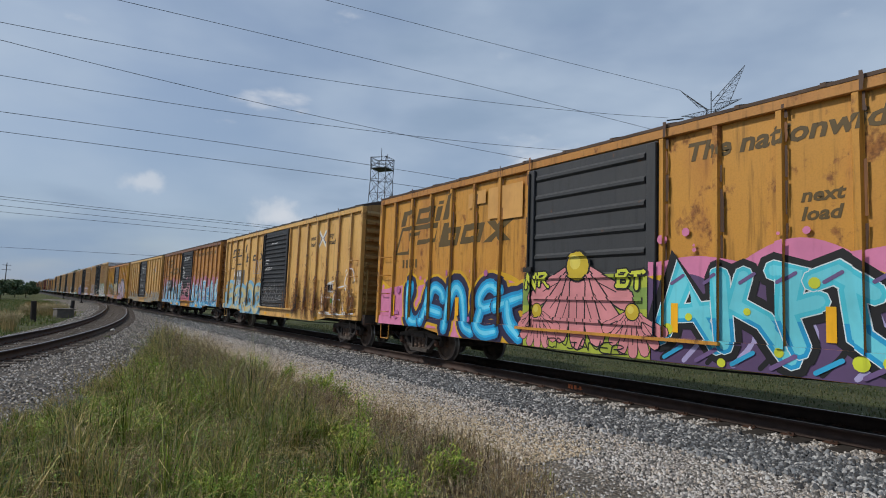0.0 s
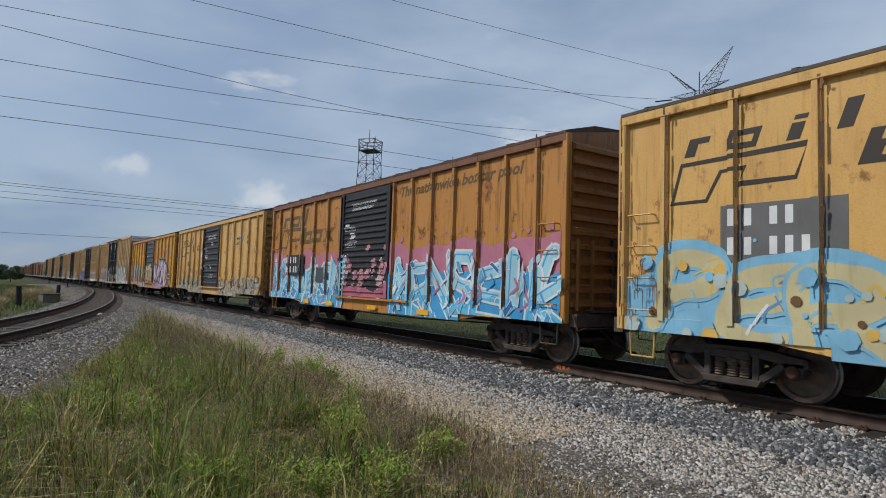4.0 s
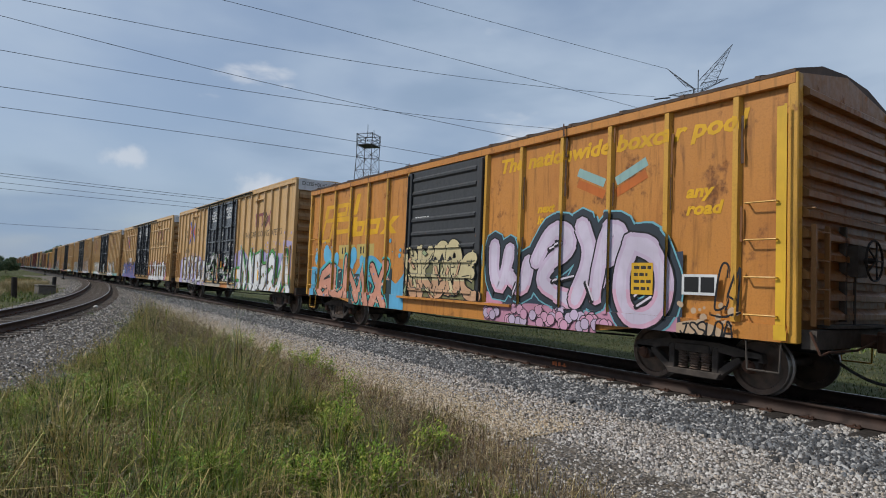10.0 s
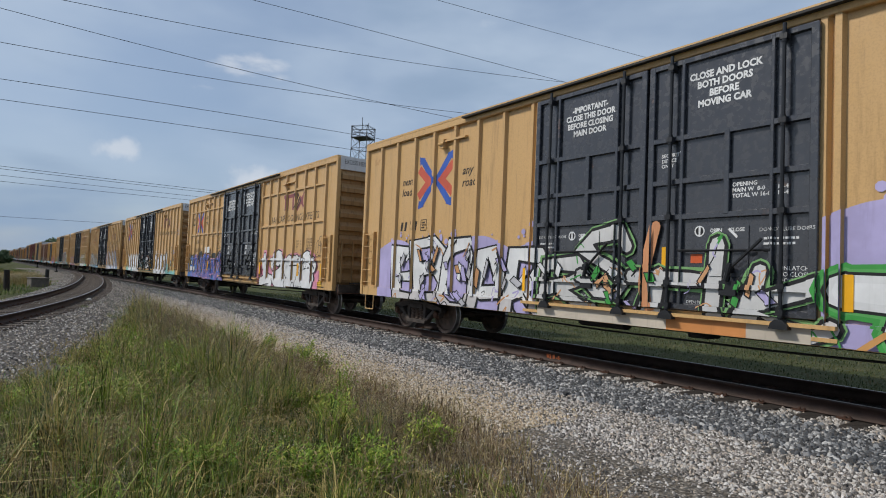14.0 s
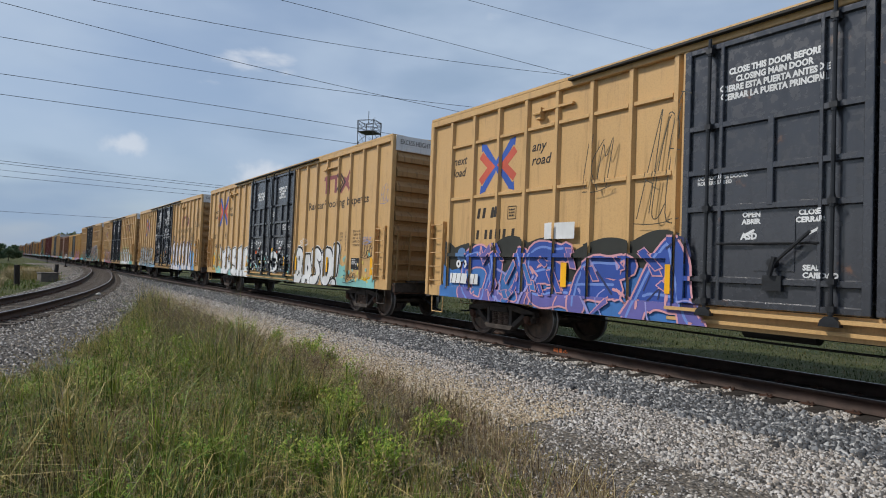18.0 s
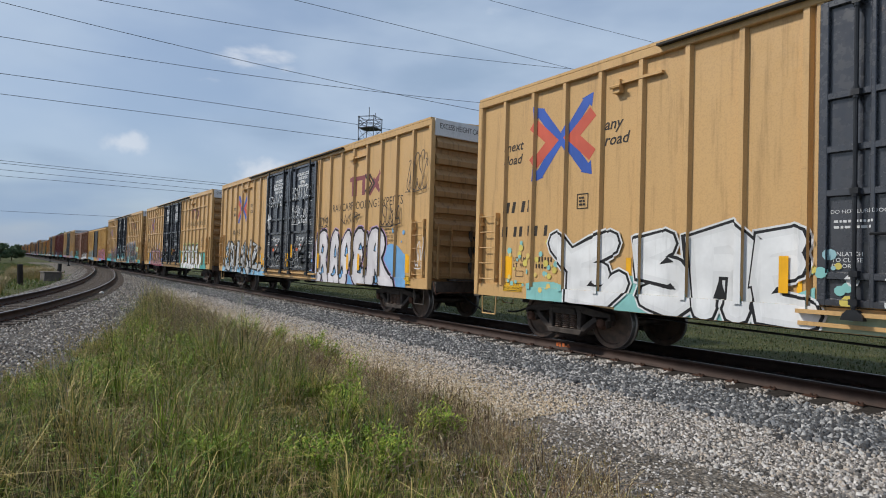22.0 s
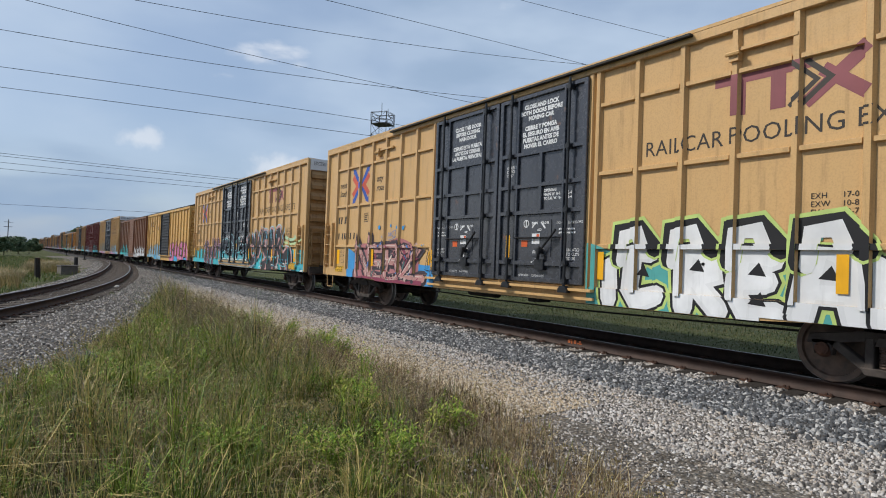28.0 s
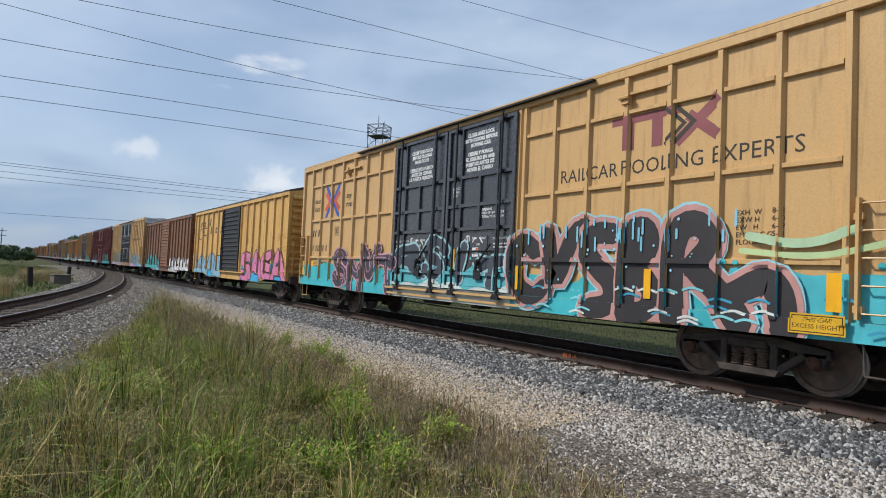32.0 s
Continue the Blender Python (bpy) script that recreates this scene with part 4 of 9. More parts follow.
class Art:
    """Flat paint for one car wall: convex patches in the order in which they were laid on."""

    def __init__(self, seed=0, first=0):
        self.patches, self.order, self.rnd = [], first, random.Random(seed)

    def convex(self, pts, color, fresh=True):
        self.order += 1 if fresh else 0
        self.patches.append((list(pts), color, self.order))

    def poly(self, pts, color):
        self.order += 1
        for tri in tessellate_polygon([[Vector((p[0], p[1], 0)) for p in pts]]):
            self.patches.append(([pts[i] for i in tri], color, self.order))

    def rect(self, x0, x1, z0, z1, color, lean=0.0):
        h = (z1 - z0) * lean
        self.convex([(x0, z0), (x1, z0), (x1 + h, z1), (x0 + h, z1)], color)

    def disc(self, x, z, r, color, n=12, squash=1.0):
        self.convex([(x + r * math.cos(k * 2 * math.pi / n), z + r * squash * math.sin(k * 2 * math.pi / n)) for k in range(n)], color)

    def border(self, x0, x1, z0, z1, w, color):
        for r in ((x0, x1, z0, z0 + w), (x0, x1, z1 - w, z1), (x0, x0 + w, z0, z1), (x1 - w, x1, z0, z1)):
            self.rect(*r, color)

    def line(self, pts, w, color, curved=True, caps=True, split=None, swell=0.0):
        """A brush stroke; split: (z, colour) gives it another colour below that height."""
        pts = smooth_line(pts, 2) if curved and len(pts) > 2 else list(pts)
        side = []
        for i, p in enumerate(pts):
            a, b = pts[max(i - 1, 0)], pts[min(i + 1, len(pts) - 1)]
            dx, dz = b[0] - a[0], b[1] - a[1]
            d = math.hypot(dx, dz) or 1.0
            k = w / 2
            if 0 < i < len(pts) - 1:
                ux, uz = p[0] - a[0], p[1] - a[1]
                vx, vz = b[0] - p[0], b[1] - p[1]
                c = (ux * vx + uz * vz) / ((math.hypot(ux, uz) * math.hypot(vx, vz)) or 1.0)
                k = w / 2 / max(0.6, math.sqrt(max(0.0, (1 + c) / 2)))
            if swell:
                k *= 1 + swell * noise.noise(Vector((p[0] * 2.6, p[1] * 2.6, 7.0)))
            side.append(((p[0] - dz / d * k, p[1] + dx / d * k), (p[0] + dz / d * k, p[1] - dx / d * k)))
        made = []
        for (a, b), (c, e) in zip(side, side[1:]):
            made.append([a, b, e, c])
        if caps:
            for p in (pts[0], pts[-1]):
                made.append([(p[0] + w / 2 * math.cos(k * math.pi / 4), p[1] + w / 2 * math.sin(k * math.pi / 4)) for k in range(8)])
        for m in made:
            self.order += 1
            if split:
                lo, hi = cut(m, 1, split[0])
                for q, col in ((lo, split[1]), (hi, color)):
                    if len(q) > 2:
                        self.convex(q, col, False)
            else:
                self.convex(m, color, False)

    def cloud(self, x0, x1, z0, z1, color, bump=0.12, pitch=0.5, spots=0):
        """A sprayed haze with a billowing upper edge."""
        n = max(4, int((x1 - x0) / 0.1))
        ph = self.rnd.uniform(0, 6)
        self.order += 1
        top = [(x0 + (x1 - x0) * i / n, z1 + bump * (abs(math.sin((x0 + (x1 - x0) * i / n) / pitch * 1.57 + ph)) - 0.6 + 0.5 * math.sin(i * 0.21 + ph))) for i in range(n + 1)]
        for a, b in zip(top, top[1:]):
            self.convex([(a[0], z0), (b[0], z0), b, a], color, False)
        for _ in range(spots):
            self.disc(self.rnd.uniform(x0, x1), z1 + self.rnd.uniform(-0.05, 2.0) * bump, self.rnd.uniform(0.015, 0.07), color, 9)

    def words(self, text, x, z, size, color, slant=0.0, align="LEFT", spacing=1.0, wide=1.0, bold=0.0):
        """Stencilled words in the built-in font, z at the foot of the first line, size = height of a capital."""
        cu = bpy.data.curves.new("words", "FONT")
        cu.body, cu.size, cu.shear, cu.align_x, cu.space_character, cu.resolution_u, cu.offset = text, size / 0.70, slant, align, spacing, 2, bold
        ob = bpy.data.objects.new("words", cu)
        me = bpy.data.meshes.new_from_object(ob)
        vs = [(x + v.co.x * wide, z + v.co.y) for v in me.vertices]
        self.order += 1
        for p in me.polygons:
            pts = [vs[i] for i in p.vertices]
            if len(pts) == 3:
                self.patches.append((pts, color, self.order))
            else:
                for tri in tessellate_polygon([[Vector((q[0], q[1], 0)) for q in pts]]):
                    self.patches.append(([pts[i] for i in tri], color, self.order))
        bpy.data.objects.remove(ob)
        bpy.data.curves.remove(cu)
        bpy.data.meshes.remove(me)

    def bars(self, x, z, h, widths, color, gap=0.35, lean=0.0, fat=0.34):
        """Writing that stays unread: one plain upright bar for each sign."""
        for w in widths:
            if w > 0:
                self.rect(x + h * 0.08, x + h * 0.50 * w, z, z + h, color, lean)
            x += h * (0.62 * abs(w) + gap)

    def ring(self, x, z, w, h, t, color, lean=0.0):
        """A plain upright box drawn with a broad pen."""
        self.rect(x, x + w, z, z + t, color, lean)
        self.rect(x + lean * (h - t), x + w + lean * (h - t), z + h - t, z + h, color, lean)
        for k in (0, w - t):
            self.rect(x + k + lean * t, x + k + t + lean * t, z + t, z + h - t, color, lean)

    def lines(self, x, z, w, rows, h, pitch, color):
        """Small print: rows of thin bars."""
        for k in range(rows):
            q = x
            while q < x + w * self.rnd.uniform(0.75, 1.0):
                s = self.rnd.uniform(0.6, 2.2) * h
                self.rect(q, min(q + s, x + w), z - k * pitch, z - k * pitch + h, color)
                q += s + 0.5 * h

    def letters(self, word, x0, x1, z0, z1, fill, ink, width, edge=0.05, lean=0.0, halo=None, split=None, curved=True, shine=None, jig=0.06, overlap=0.9, inner=True, wild=0, tints=None, warp=0.16, block=0.0):
        """A row of fat sprayed forms, each inked round its edge."""
        n = len(word)
        step = (x1 - x0) / n
        marks = []
        for i, ch in enumerate(word):
            gx0, gw = x0 + i * step + width * 0.5, step * overlap - width * 0.6
            dz, dh = self.rnd.uniform(-jig, jig), 1 + self.rnd.uniform(-jig, jig)
            tilt = lean + self.rnd.uniform(-jig, jig)
            strokes = []
            for s in FORMS.get(ch, "20 89").split("|"):
                pts = []
                for g in s.split():
                    u, v = int(g[0]) / 9, int(g[1]) / 9
                    zz = z0 + width * 0.5 + dz + v * (z1 - z0 - width) * dh
                    pts.append((gx0 + u * gw + tilt * (zz - z0), zz))
                # the hand bends every form a little and throws its ends out
                bent = []
                for q in smooth_line(pts, 1) if curved else pts:
                    wob = noise.noise_vector(Vector((q[0] * 1.7, q[1] * 2.3, 3.0 + x0)))
                    bent.append((q[0] + wob.x * warp * step, q[1] + wob.y * warp * 0.6 * (z1 - z0)))
                if warp and len(bent) > 1:
                    (ax, az), (bx, bz) = bent[-2], bent[-1]
                    bent.append((bx + (bx - ax) * 0.25 + self.rnd.uniform(-0.1, 0.25) * width, min(max(bz + (bz - az) * 0.2, z0 - 0.04), z1 + 0.08)))
                strokes.append(bent)
            marks.append(strokes)
        if halo:
            for strokes in marks:
                for s in strokes:
                    self.line(s, width + 2 * edge + 2 * halo[1], halo[0], curved)
        if block:
            for strokes in marks:
                for s in strokes:
                    self.line([(p[0] + block, p[1] - block * 0.7) for p in s], width + 2 * edge, ink, curved, swell=0.5)
        for strokes in marks:
            for s in strokes:
                self.line(s, width + 2 * edge, ink, curved, swell=0.5)
            for s in strokes:
                self.line(s, width, fill, curved, split=split, swell=0.55)
            if shine:
                for s in strokes:
                    k = width * 0.22
                    self.line([(p[0] - k, p[1] + k) for p in s], width * 0.13, shine, curved)
            if wild:
                for s in strokes:
                    for _ in range(wild):
                        p = s[self.rnd.randrange(len(s))]
                        q = (p[0] + self.rnd.uniform(-1, 1) * width * 0.9, p[1] + self.rnd.uniform(-1, 1) * width * 0.9)
                        r = (q[0] + self.rnd.uniform(-1, 1) * width * 0.6, q[1] - self.rnd.uniform(0.2, 1) * width)
                        self.line([p, q, r], width * self.rnd.uniform(0.06, 0.16), self.rnd.choice(tints or (ink,)))
            elif inner:
                for s in strokes:
                    k = -width * 0.22
                    self.line([(p[0] - k, p[1] + k) for p in s][:3], width * 0.09, ink, curved)

    def piece(self, letters, width, fill, ink, edge=0.05, halos=(), shine=None, curved=True, split=None):
        """A sprayed word drawn stroke by stroke: strokes of one letter parted by |, points as x,z in metres."""
        drawn = [[[tuple(float(v) for v in q.split(",")) for q in st.split()] for st in letter.split("|")] for letter in letters]
        for color, reach in halos:
            for strokes in drawn:
                for st in strokes:
                    self.line(st, width + 2 * edge + 2 * reach, color, curved, swell=0.25)
        for strokes in drawn:
            for st in strokes:
                self.line(st, width + 2 * edge, ink, curved, swell=0.15)
            for st in strokes:
                self.line(st, width, fill, curved, split=split, swell=0.18)
            if shine:
                for st in strokes:
                    for k, col in enumerate(shine):
                        self.line(st, width * (0.58 - 0.30 * k), col, curved, swell=0.4)

    def counter(self, x, z, rx, rz, ink, fill):
        """The hollow of a letter: inked above, filled below."""
        drop = ((-1.0, -0.9), (0.1, -1.1), (1.1, -0.6), (0.7, 0.3), (0.2, 1.1), (-0.5, 0.5))
        self.convex([(x + u * rx, z + v * rz) for u, v in drop], ink)
        self.convex([(x + (u * 0.62 + 0.16) * rx, z + (v * 0.58 - 0.22) * rz) for u, v in drop], fill)

    def edge_grime_shade(self, item, seed, color=(0.07, 0.032, 0.016), share=1.0, foot=1.02):
        """Rust and soot caught along the trailing edge of every post, its shadow line painted in with them, broken into
        ragged lengths.
        """
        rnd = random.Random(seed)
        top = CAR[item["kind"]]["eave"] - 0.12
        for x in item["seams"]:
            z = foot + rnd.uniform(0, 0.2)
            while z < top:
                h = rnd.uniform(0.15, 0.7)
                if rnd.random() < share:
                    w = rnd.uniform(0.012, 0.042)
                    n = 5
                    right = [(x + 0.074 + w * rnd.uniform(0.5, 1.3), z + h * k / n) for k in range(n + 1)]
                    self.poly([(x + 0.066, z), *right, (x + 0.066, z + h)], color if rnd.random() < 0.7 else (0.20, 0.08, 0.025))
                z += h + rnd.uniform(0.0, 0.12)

    def shards(self, n, x0, x1, z0, z1, size, fills, ink, edge=0.022, lean=0.5):
        """Splinters of a wildstyle piece: slanted inked blades laid over the forms."""
        for _ in range(n):
            x, z = self.rnd.uniform(x0, x1), self.rnd.uniform(z0, z1)
            l, w = size * self.rnd.uniform(0.5, 1.3), size * self.rnd.uniform(0.16, 0.36)
            g = self.rnd.choice((1, -1)) * self.rnd.uniform(0.6, 1.35) + lean * 0.2
            c, s = math.cos(g), math.sin(g)
            col = self.rnd.choice(fills)
            for k, q in ((edge, ink), (0.0, col)):
                pts = ((-l / 2 - k * 1.6, -w / 2 - k), (l / 2 - w * 0.5 + k, -w / 2 - k), (l / 2 + k * 2.2, w / 2 + k), (-l / 2 + w * 0.4 - k, w / 2 + k))
                out = [(x + a * c - b * s, min(max(z + a * s + b * c, z0 - 0.05), z1 + 0.15)) for a, b in pts]
                self.convex(out, q)

    def scrawl(self, x0, x1, z0, z1, color, w=0.025, n=3):
        """A quick marker tag: a few looped, joined-up forms of a thin pen."""
        n = n + 1
        step = (x1 - x0) / n
        for j in range(n):
            form = FORMS[self.rnd.choice("ASKREOMSNUCEJ")]
            tall = 1 + self.rnd.uniform(-0.2, 0.25)
            for s in form.split("|"):
                pts = [(x0 + step * (j + (int(g[0]) / 9 + self.rnd.uniform(-0.1, 0.1)) * 1.05) + 0.18 * (z1 - z0) * int(g[1]) / 9, z0 + (z1 - z0) * tall * (int(g[1]) / 9 + self.rnd.uniform(-0.08, 0.08))) for g in s.split()]
                self.line(pts, w * 0.6, color, caps=False)
        self.line([(x0 - step * 0.2, z0 - 0.04), (x0 + (x1 - x0) * 0.5, z0 - 0.07), (x1 + step * 0.3, z0 + 0.02)], w * 0.5, color, caps=False)

    def arrows(self, x, z, w, h, red, blue):
        """The round-trip mark: two blue chevrons back to back, a red one nested in the mouth of each."""
        for s in (-1, 1):
            for col, mouth, heel, rise, fat in ((blue, 0.38, 0.04, 0.46, 0.15), (red, 0.47, 0.17, 0.29, 0.17)):
                self.line([(x + s * w * mouth, z + h * rise), (x + s * w * heel, z), (x + s * w * mouth, z - h * rise)], h * fat, col, False, False)
                if col == blue:
                    for e in (-1, 1):
                        tip = (x + s * w * 0.47, z + e * h * 0.55)
                        self.convex([tip, (x + s * w * 0.30, z + e * h * 0.50), (x + s * w * 0.45, z + e * h * 0.36)], col)

    def mark(self, x, z, w, h, color, shade):
        """The owner's mark as plain shapes: a roof bar on two legs and a crossed pair of blades."""
        self.rect(x, x + w * 0.66, z + h * 0.78, z + h, color, 0.0)
        self.rect(x + w * 0.13, x + w * 0.23, z, z + h * 0.79, color)
        self.rect(x + w * 0.40, x + w * 0.50, z, z + h * 0.79, color)
        self.line([(x + w * 0.62, z), (x + w * 0.98, z + h)], w * 0.085, color, False, False)
        self.line([(x + w * 0.72, z + h * 0.7), (x + w * 0.98, z)], w * 0.085, color, False, False)
        self.line([(x + w * 0.62, z + h * 0.98), (x + w * 0.77, z + h * 0.5), (x + w * 0.60, z)], w * 0.035, shade, False, False)
        self.line([(x + w * 0.54, z + h * 0.98), (x + w * 0.69, z + h * 0.5), (x + w * 0.52, z)], w * 0.03, shade, False, False)

    def lay(self, item, name, label):
        """Lays the paint on the wall: every patch is cut where the wall steps and takes the wall's depth there."""
        zones = item["zones"]
        verts, faces, slots, index = [], [], {}, []
        for pts, color, order in self.patches:
            xs, zs = [p[0] for p in pts], [p[1] for p in pts]
            bx0, bx1, bz0, bz1 = min(xs), max(xs), min(zs), max(zs)
            near = [q for q in zones if q[0] < bx1 and q[1] > bx0 and q[2] < bz1 and q[3] > bz0]
            pieces = [pts]
            for axis, lo, hi in ((0, bx0, bx1), (1, bz0, bz1)):
                for at in sorted({q[axis * 2] for q in near} | {q[axis * 2 + 1] for q in near}):
                    if lo + 1e-4 < at < hi - 1e-4:
                        out = []
                        for p in pieces:
                            out += [h for h in cut(p, axis, at) if len(h) > 2]
                        pieces = out
            for p in pieces:
                cx, cz = sum(q[0] for q in p) / len(p), sum(q[1] for q in p) / len(p)
                deep = [q[4] for q in near if q[0] <= cx <= q[1] and q[2] <= cz <= q[3]]
                if not deep:
                    continue
                y = -(max(deep) + 0.0025 + 0.00003 * order)
                base = len(verts)
                verts += [(q[0], y, q[1]) for q in p]
                faces.append(tuple(range(base, base + len(p))))
                index.append(slots.setdefault(color, len(slots)))
        me = bpy.data.meshes.new(name)
        me.from_pydata(verts, [], faces)
        for color in slots:
            me.materials.append(spray(color))
        me.polygons.foreach_set("material_index", index)
        me.update()
        return part(name, me, None, item["car"], label)


INK, CHALK, PINK, SKY, TEAL = (0.012, 0.012, 0.014), (0.66, 0.67, 0.68), (0.62, 0.20, 0.36), (0.045, 0.36, 0.62), (0.04, 0.40, 0.42)
LILAC, GOLD, RED, BLUE, LEAF = (0.40, 0.36, 0.60), (0.62, 0.36, 0.02), (0.55, 0.10, 0.06), (0.035, 0.10, 0.42), (0.05, 0.30, 0.06)
MAUVE, SOOT, CREAM, SALMON = (0.24, 0.07, 0.08), (0.035, 0.028, 0.022), (0.55, 0.50, 0.30), (0.60, 0.25, 0.18)
AMBERSTRIP = (0.80, 0.40, 0.01)


def brand_blocks(a, color, spaced=True, dx=0.0, dz=0.0, pen=0.05):
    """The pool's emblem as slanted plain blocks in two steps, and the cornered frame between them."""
    def tab(x, z, w, h, lean=0.36):
        a.rect(x + dx, x + w + dx, z + dz, z + h + dz, color, lean)

    def eye(x, z, w, h, t, lean=0.36):
        a.ring(x + dx, z + dz, w, h, t, color, lean)

    def bow(x, z, w, h):
        m = (x + w * 0.52 + dx, z + h * 0.5 + dz)
        for pts in (((x, z), (x + w * 0.30, z)), ((x + w * 0.70, z + h), (x + w * 1.05, z + h)), ((x + w * 0.12, z + h), (x + w * 0.40, z + h)), ((x + w * 0.62, z), (x + w * 0.92, z))):
            (p, q), (r, t) = pts
            a.convex([(p + dx, q + dz), (r + dx, t + dz), (m[0] + w * 0.10, m[1]), (m[0] - w * 0.10, m[1])], color)
    if spaced:
        tab(-6.70, 3.42, 0.17, 0.27), tab(-6.52, 3.60, 0.22, 0.09)
        eye(-6.04, 3.42, 0.42, 0.27, 0.085)
        tab(-5.22, 3.42, 0.17, 0.22), tab(-5.12, 3.68, 0.17, 0.06)
        tab(-4.62, 3.46, 0.18, 0.36)
        tab(-4.40, 2.98, 0.15, 0.42), eye(-4.27, 2.98, 0.32, 0.27, 0.085)
        eye(-3.36, 3.0, 0.46, 0.29, 0.10)
        bow(-2.40, 3.0, 0.78, 0.31)
        frame_line = "-6.90,2.74 -6.74,3.31 -4.96,3.35 -5.10,2.93 -5.86,2.93 -5.77,3.15 -6.12,3.14 -6.34,2.74"
    else:
        tab(-6.76, 3.46, 0.24, 0.40), tab(-6.42, 3.74, 0.34, 0.12)
        eye(-5.98, 3.46, 0.80, 0.40, 0.13)
        tab(-5.08, 3.46, 0.23, 0.36), tab(-4.93, 3.87, 0.23, 0.08)
        tab(-4.72, 3.46, 0.24, 0.60)
        tab(-4.86, 2.80, 0.24, 0.58), eye(-4.64, 2.80, 0.56, 0.44, 0.14)
        eye(-3.96, 2.82, 0.78, 0.44, 0.15)
        bow(-3.08, 2.80, 1.02, 0.46)
        frame_line = "-6.96,2.73 -6.66,3.38 -4.92,3.36 -5.04,2.99 -5.87,2.98 -5.77,3.22 -6.14,3.20 -6.30,2.73"
    pts = [tuple(float(v) for v in p.split(",")) for p in frame_line.split()]
    a.line([(x + dx, z + dz) for x, z in pts + pts[:2]], pen, color, False, False)


def sixty_stencils(item, seed, caps=True, tall=3.2, door_words=0, mark_z=3.38, number=True, cross=(-5.95, 3.66, 1.5, 1.18), load=(-7.42, 3.66), road=(-4.90, 3.68), marks=(-7.45, 2.50), figures=(-7.9, 2.06), door_size=0.104, door_z=4.45):
    """What every tall car carries: the owner's mark and motto, the arrows, door orders, plates and yellow strips."""
    a = Art(seed)
    a.mark(4.82, mark_z, 2.02, 0.58, MAUVE, SOOT)
    a.words("RAILCAR POOLING EXPERTS" if caps else "Railcar Pooling Experts", 3.62, tall - 0.22, 0.24, SOOT, wide=1.0 if caps else 1.02, spacing=1.03, bold=0.0 if caps else 0.006)
    span = max(p[0] for pts, _, _ in a.patches[-400:] for p in pts) - 3.62
    for i, (pts, col, order) in enumerate(a.patches):
        if col == SOOT and pts[0][1] < mark_z - 0.02:
            a.patches[i] = ([(3.62 + (p[0] - 3.62) * 4.35 / span, p[1]) for p in pts], col, order)
    a.arrows(*cross, RED, BLUE)
    a.words("next\nload", *load, 0.19, SOOT, 0.25, bold=0.004)
    a.words("any\nroad", *road, 0.19, SOOT, 0.25, bold=0.004)
    if number:
        a.bars(*marks, 0.22, (1, 1, -0.4, 1, 1), SOOT, 0.2, 0.2)
        a.bars(*figures, 0.20, (1, -0.6, 1, 1, -0.5, 1, 1, -0.5, 1), SOOT, 0.2, 0.1)
    # door orders
    first, last = ("CLOSE THIS DOOR\nBEFORE CLOSING\nMAIN DOOR", "CLOSE AND LOCK\nBOTH DOORS BEFORE\nMOVING CAR" if door_words else "CLOSE AND LOCK\nBOTH DOORS\nBEFORE\nMOVING CAR")
    if door_words == 2:
        for text, x, z in (("CLOSE THIS DOOR BEFORE\nCLOSING MAIN DOOR\nCIERRE ESTA PUERTA ANTES DE\nCERRAR LA PUERTA PRINCIPAL", -1.21, 4.30), ("CLOSE AND LOCK BOTH DOORS\nBEFORE MOVING CAR\nCIERRE Y PONGA EL SEGURO EN\nAMBAS PUERTAS ANTES DE\nMOVER EL CARRO", 1.21, 4.45)):
            a.words(text, x, z, 0.083, CHALK, 0, "CENTER", bold=0.006, wide=0.82)
        for x in (-1.21, 1.21):
            a.words("OPEN\nABRIR", x - 0.24, 2.28, 0.066, CHALK, 0, "CENTER", bold=0.005)
            a.words("CLOSE\nCERRAR", x + 0.50, 2.28, 0.066, CHALK, 0, "CENTER", bold=0.005)
            a.words("ASD", x - 0.38, 1.98, 0.085, CHALK, bold=0.006)
            a.words("SEAL\nCANDAD", x + 0.42, 1.58, 0.066, CHALK, bold=0.005)
            for u, v in ((-0.20, 2.10), (0.60, 2.10)):
                a.line([(x + u, v), (x + u - 0.12, v - 0.06)], 0.035, CHALK, False)
        a.words("LIBERAR\nPARA CERRAR\nPUERTA\nUNLATCH\nTO CLOSE\nDOOR", 2.30, 1.98, 0.056, CHALK, 0, "RIGHT", bold=0.004)
        a.words("DO NOT LUBE DOORS\nROLLERS LUBED", 1.62, 2.84, 0.056, CHALK, bold=0.004)
        a.words("DO NOT LUBE DOORS\nROLLERS LUBED", -2.25, 2.84, 0.050, CHALK, bold=0.003)
    elif door_words:
        for text, x, z in ((first, -1.21, 4.42), ("CIERRE ESTA PUERTA\nANTES DE CERRAR\nLA PUERTA PRINCIPAL", -1.21, 3.98), (last, 1.21, 4.50), ("CIERRE Y PONGA\nEL SEGURO EN AMB\nPUERTAS ANTES DE\nMOVER EL CARRO", 1.21, 4.07)):
            a.words(text, x, z, 0.083, CHALK, 0, "CENTER", bold=0.006, wide=0.96)
    else:
        a.words(("-IMPORTANT-\n" if door_size > 0.09 else "") + first, -1.21, door_z - 0.06, door_size * 0.94, CHALK, 0, "CENTER", bold=0.006, wide=0.9)
        a.words(last, 1.21, door_z - 0.02, door_size * 0.94, CHALK, 0, "CENTER", bold=0.006, wide=0.9)
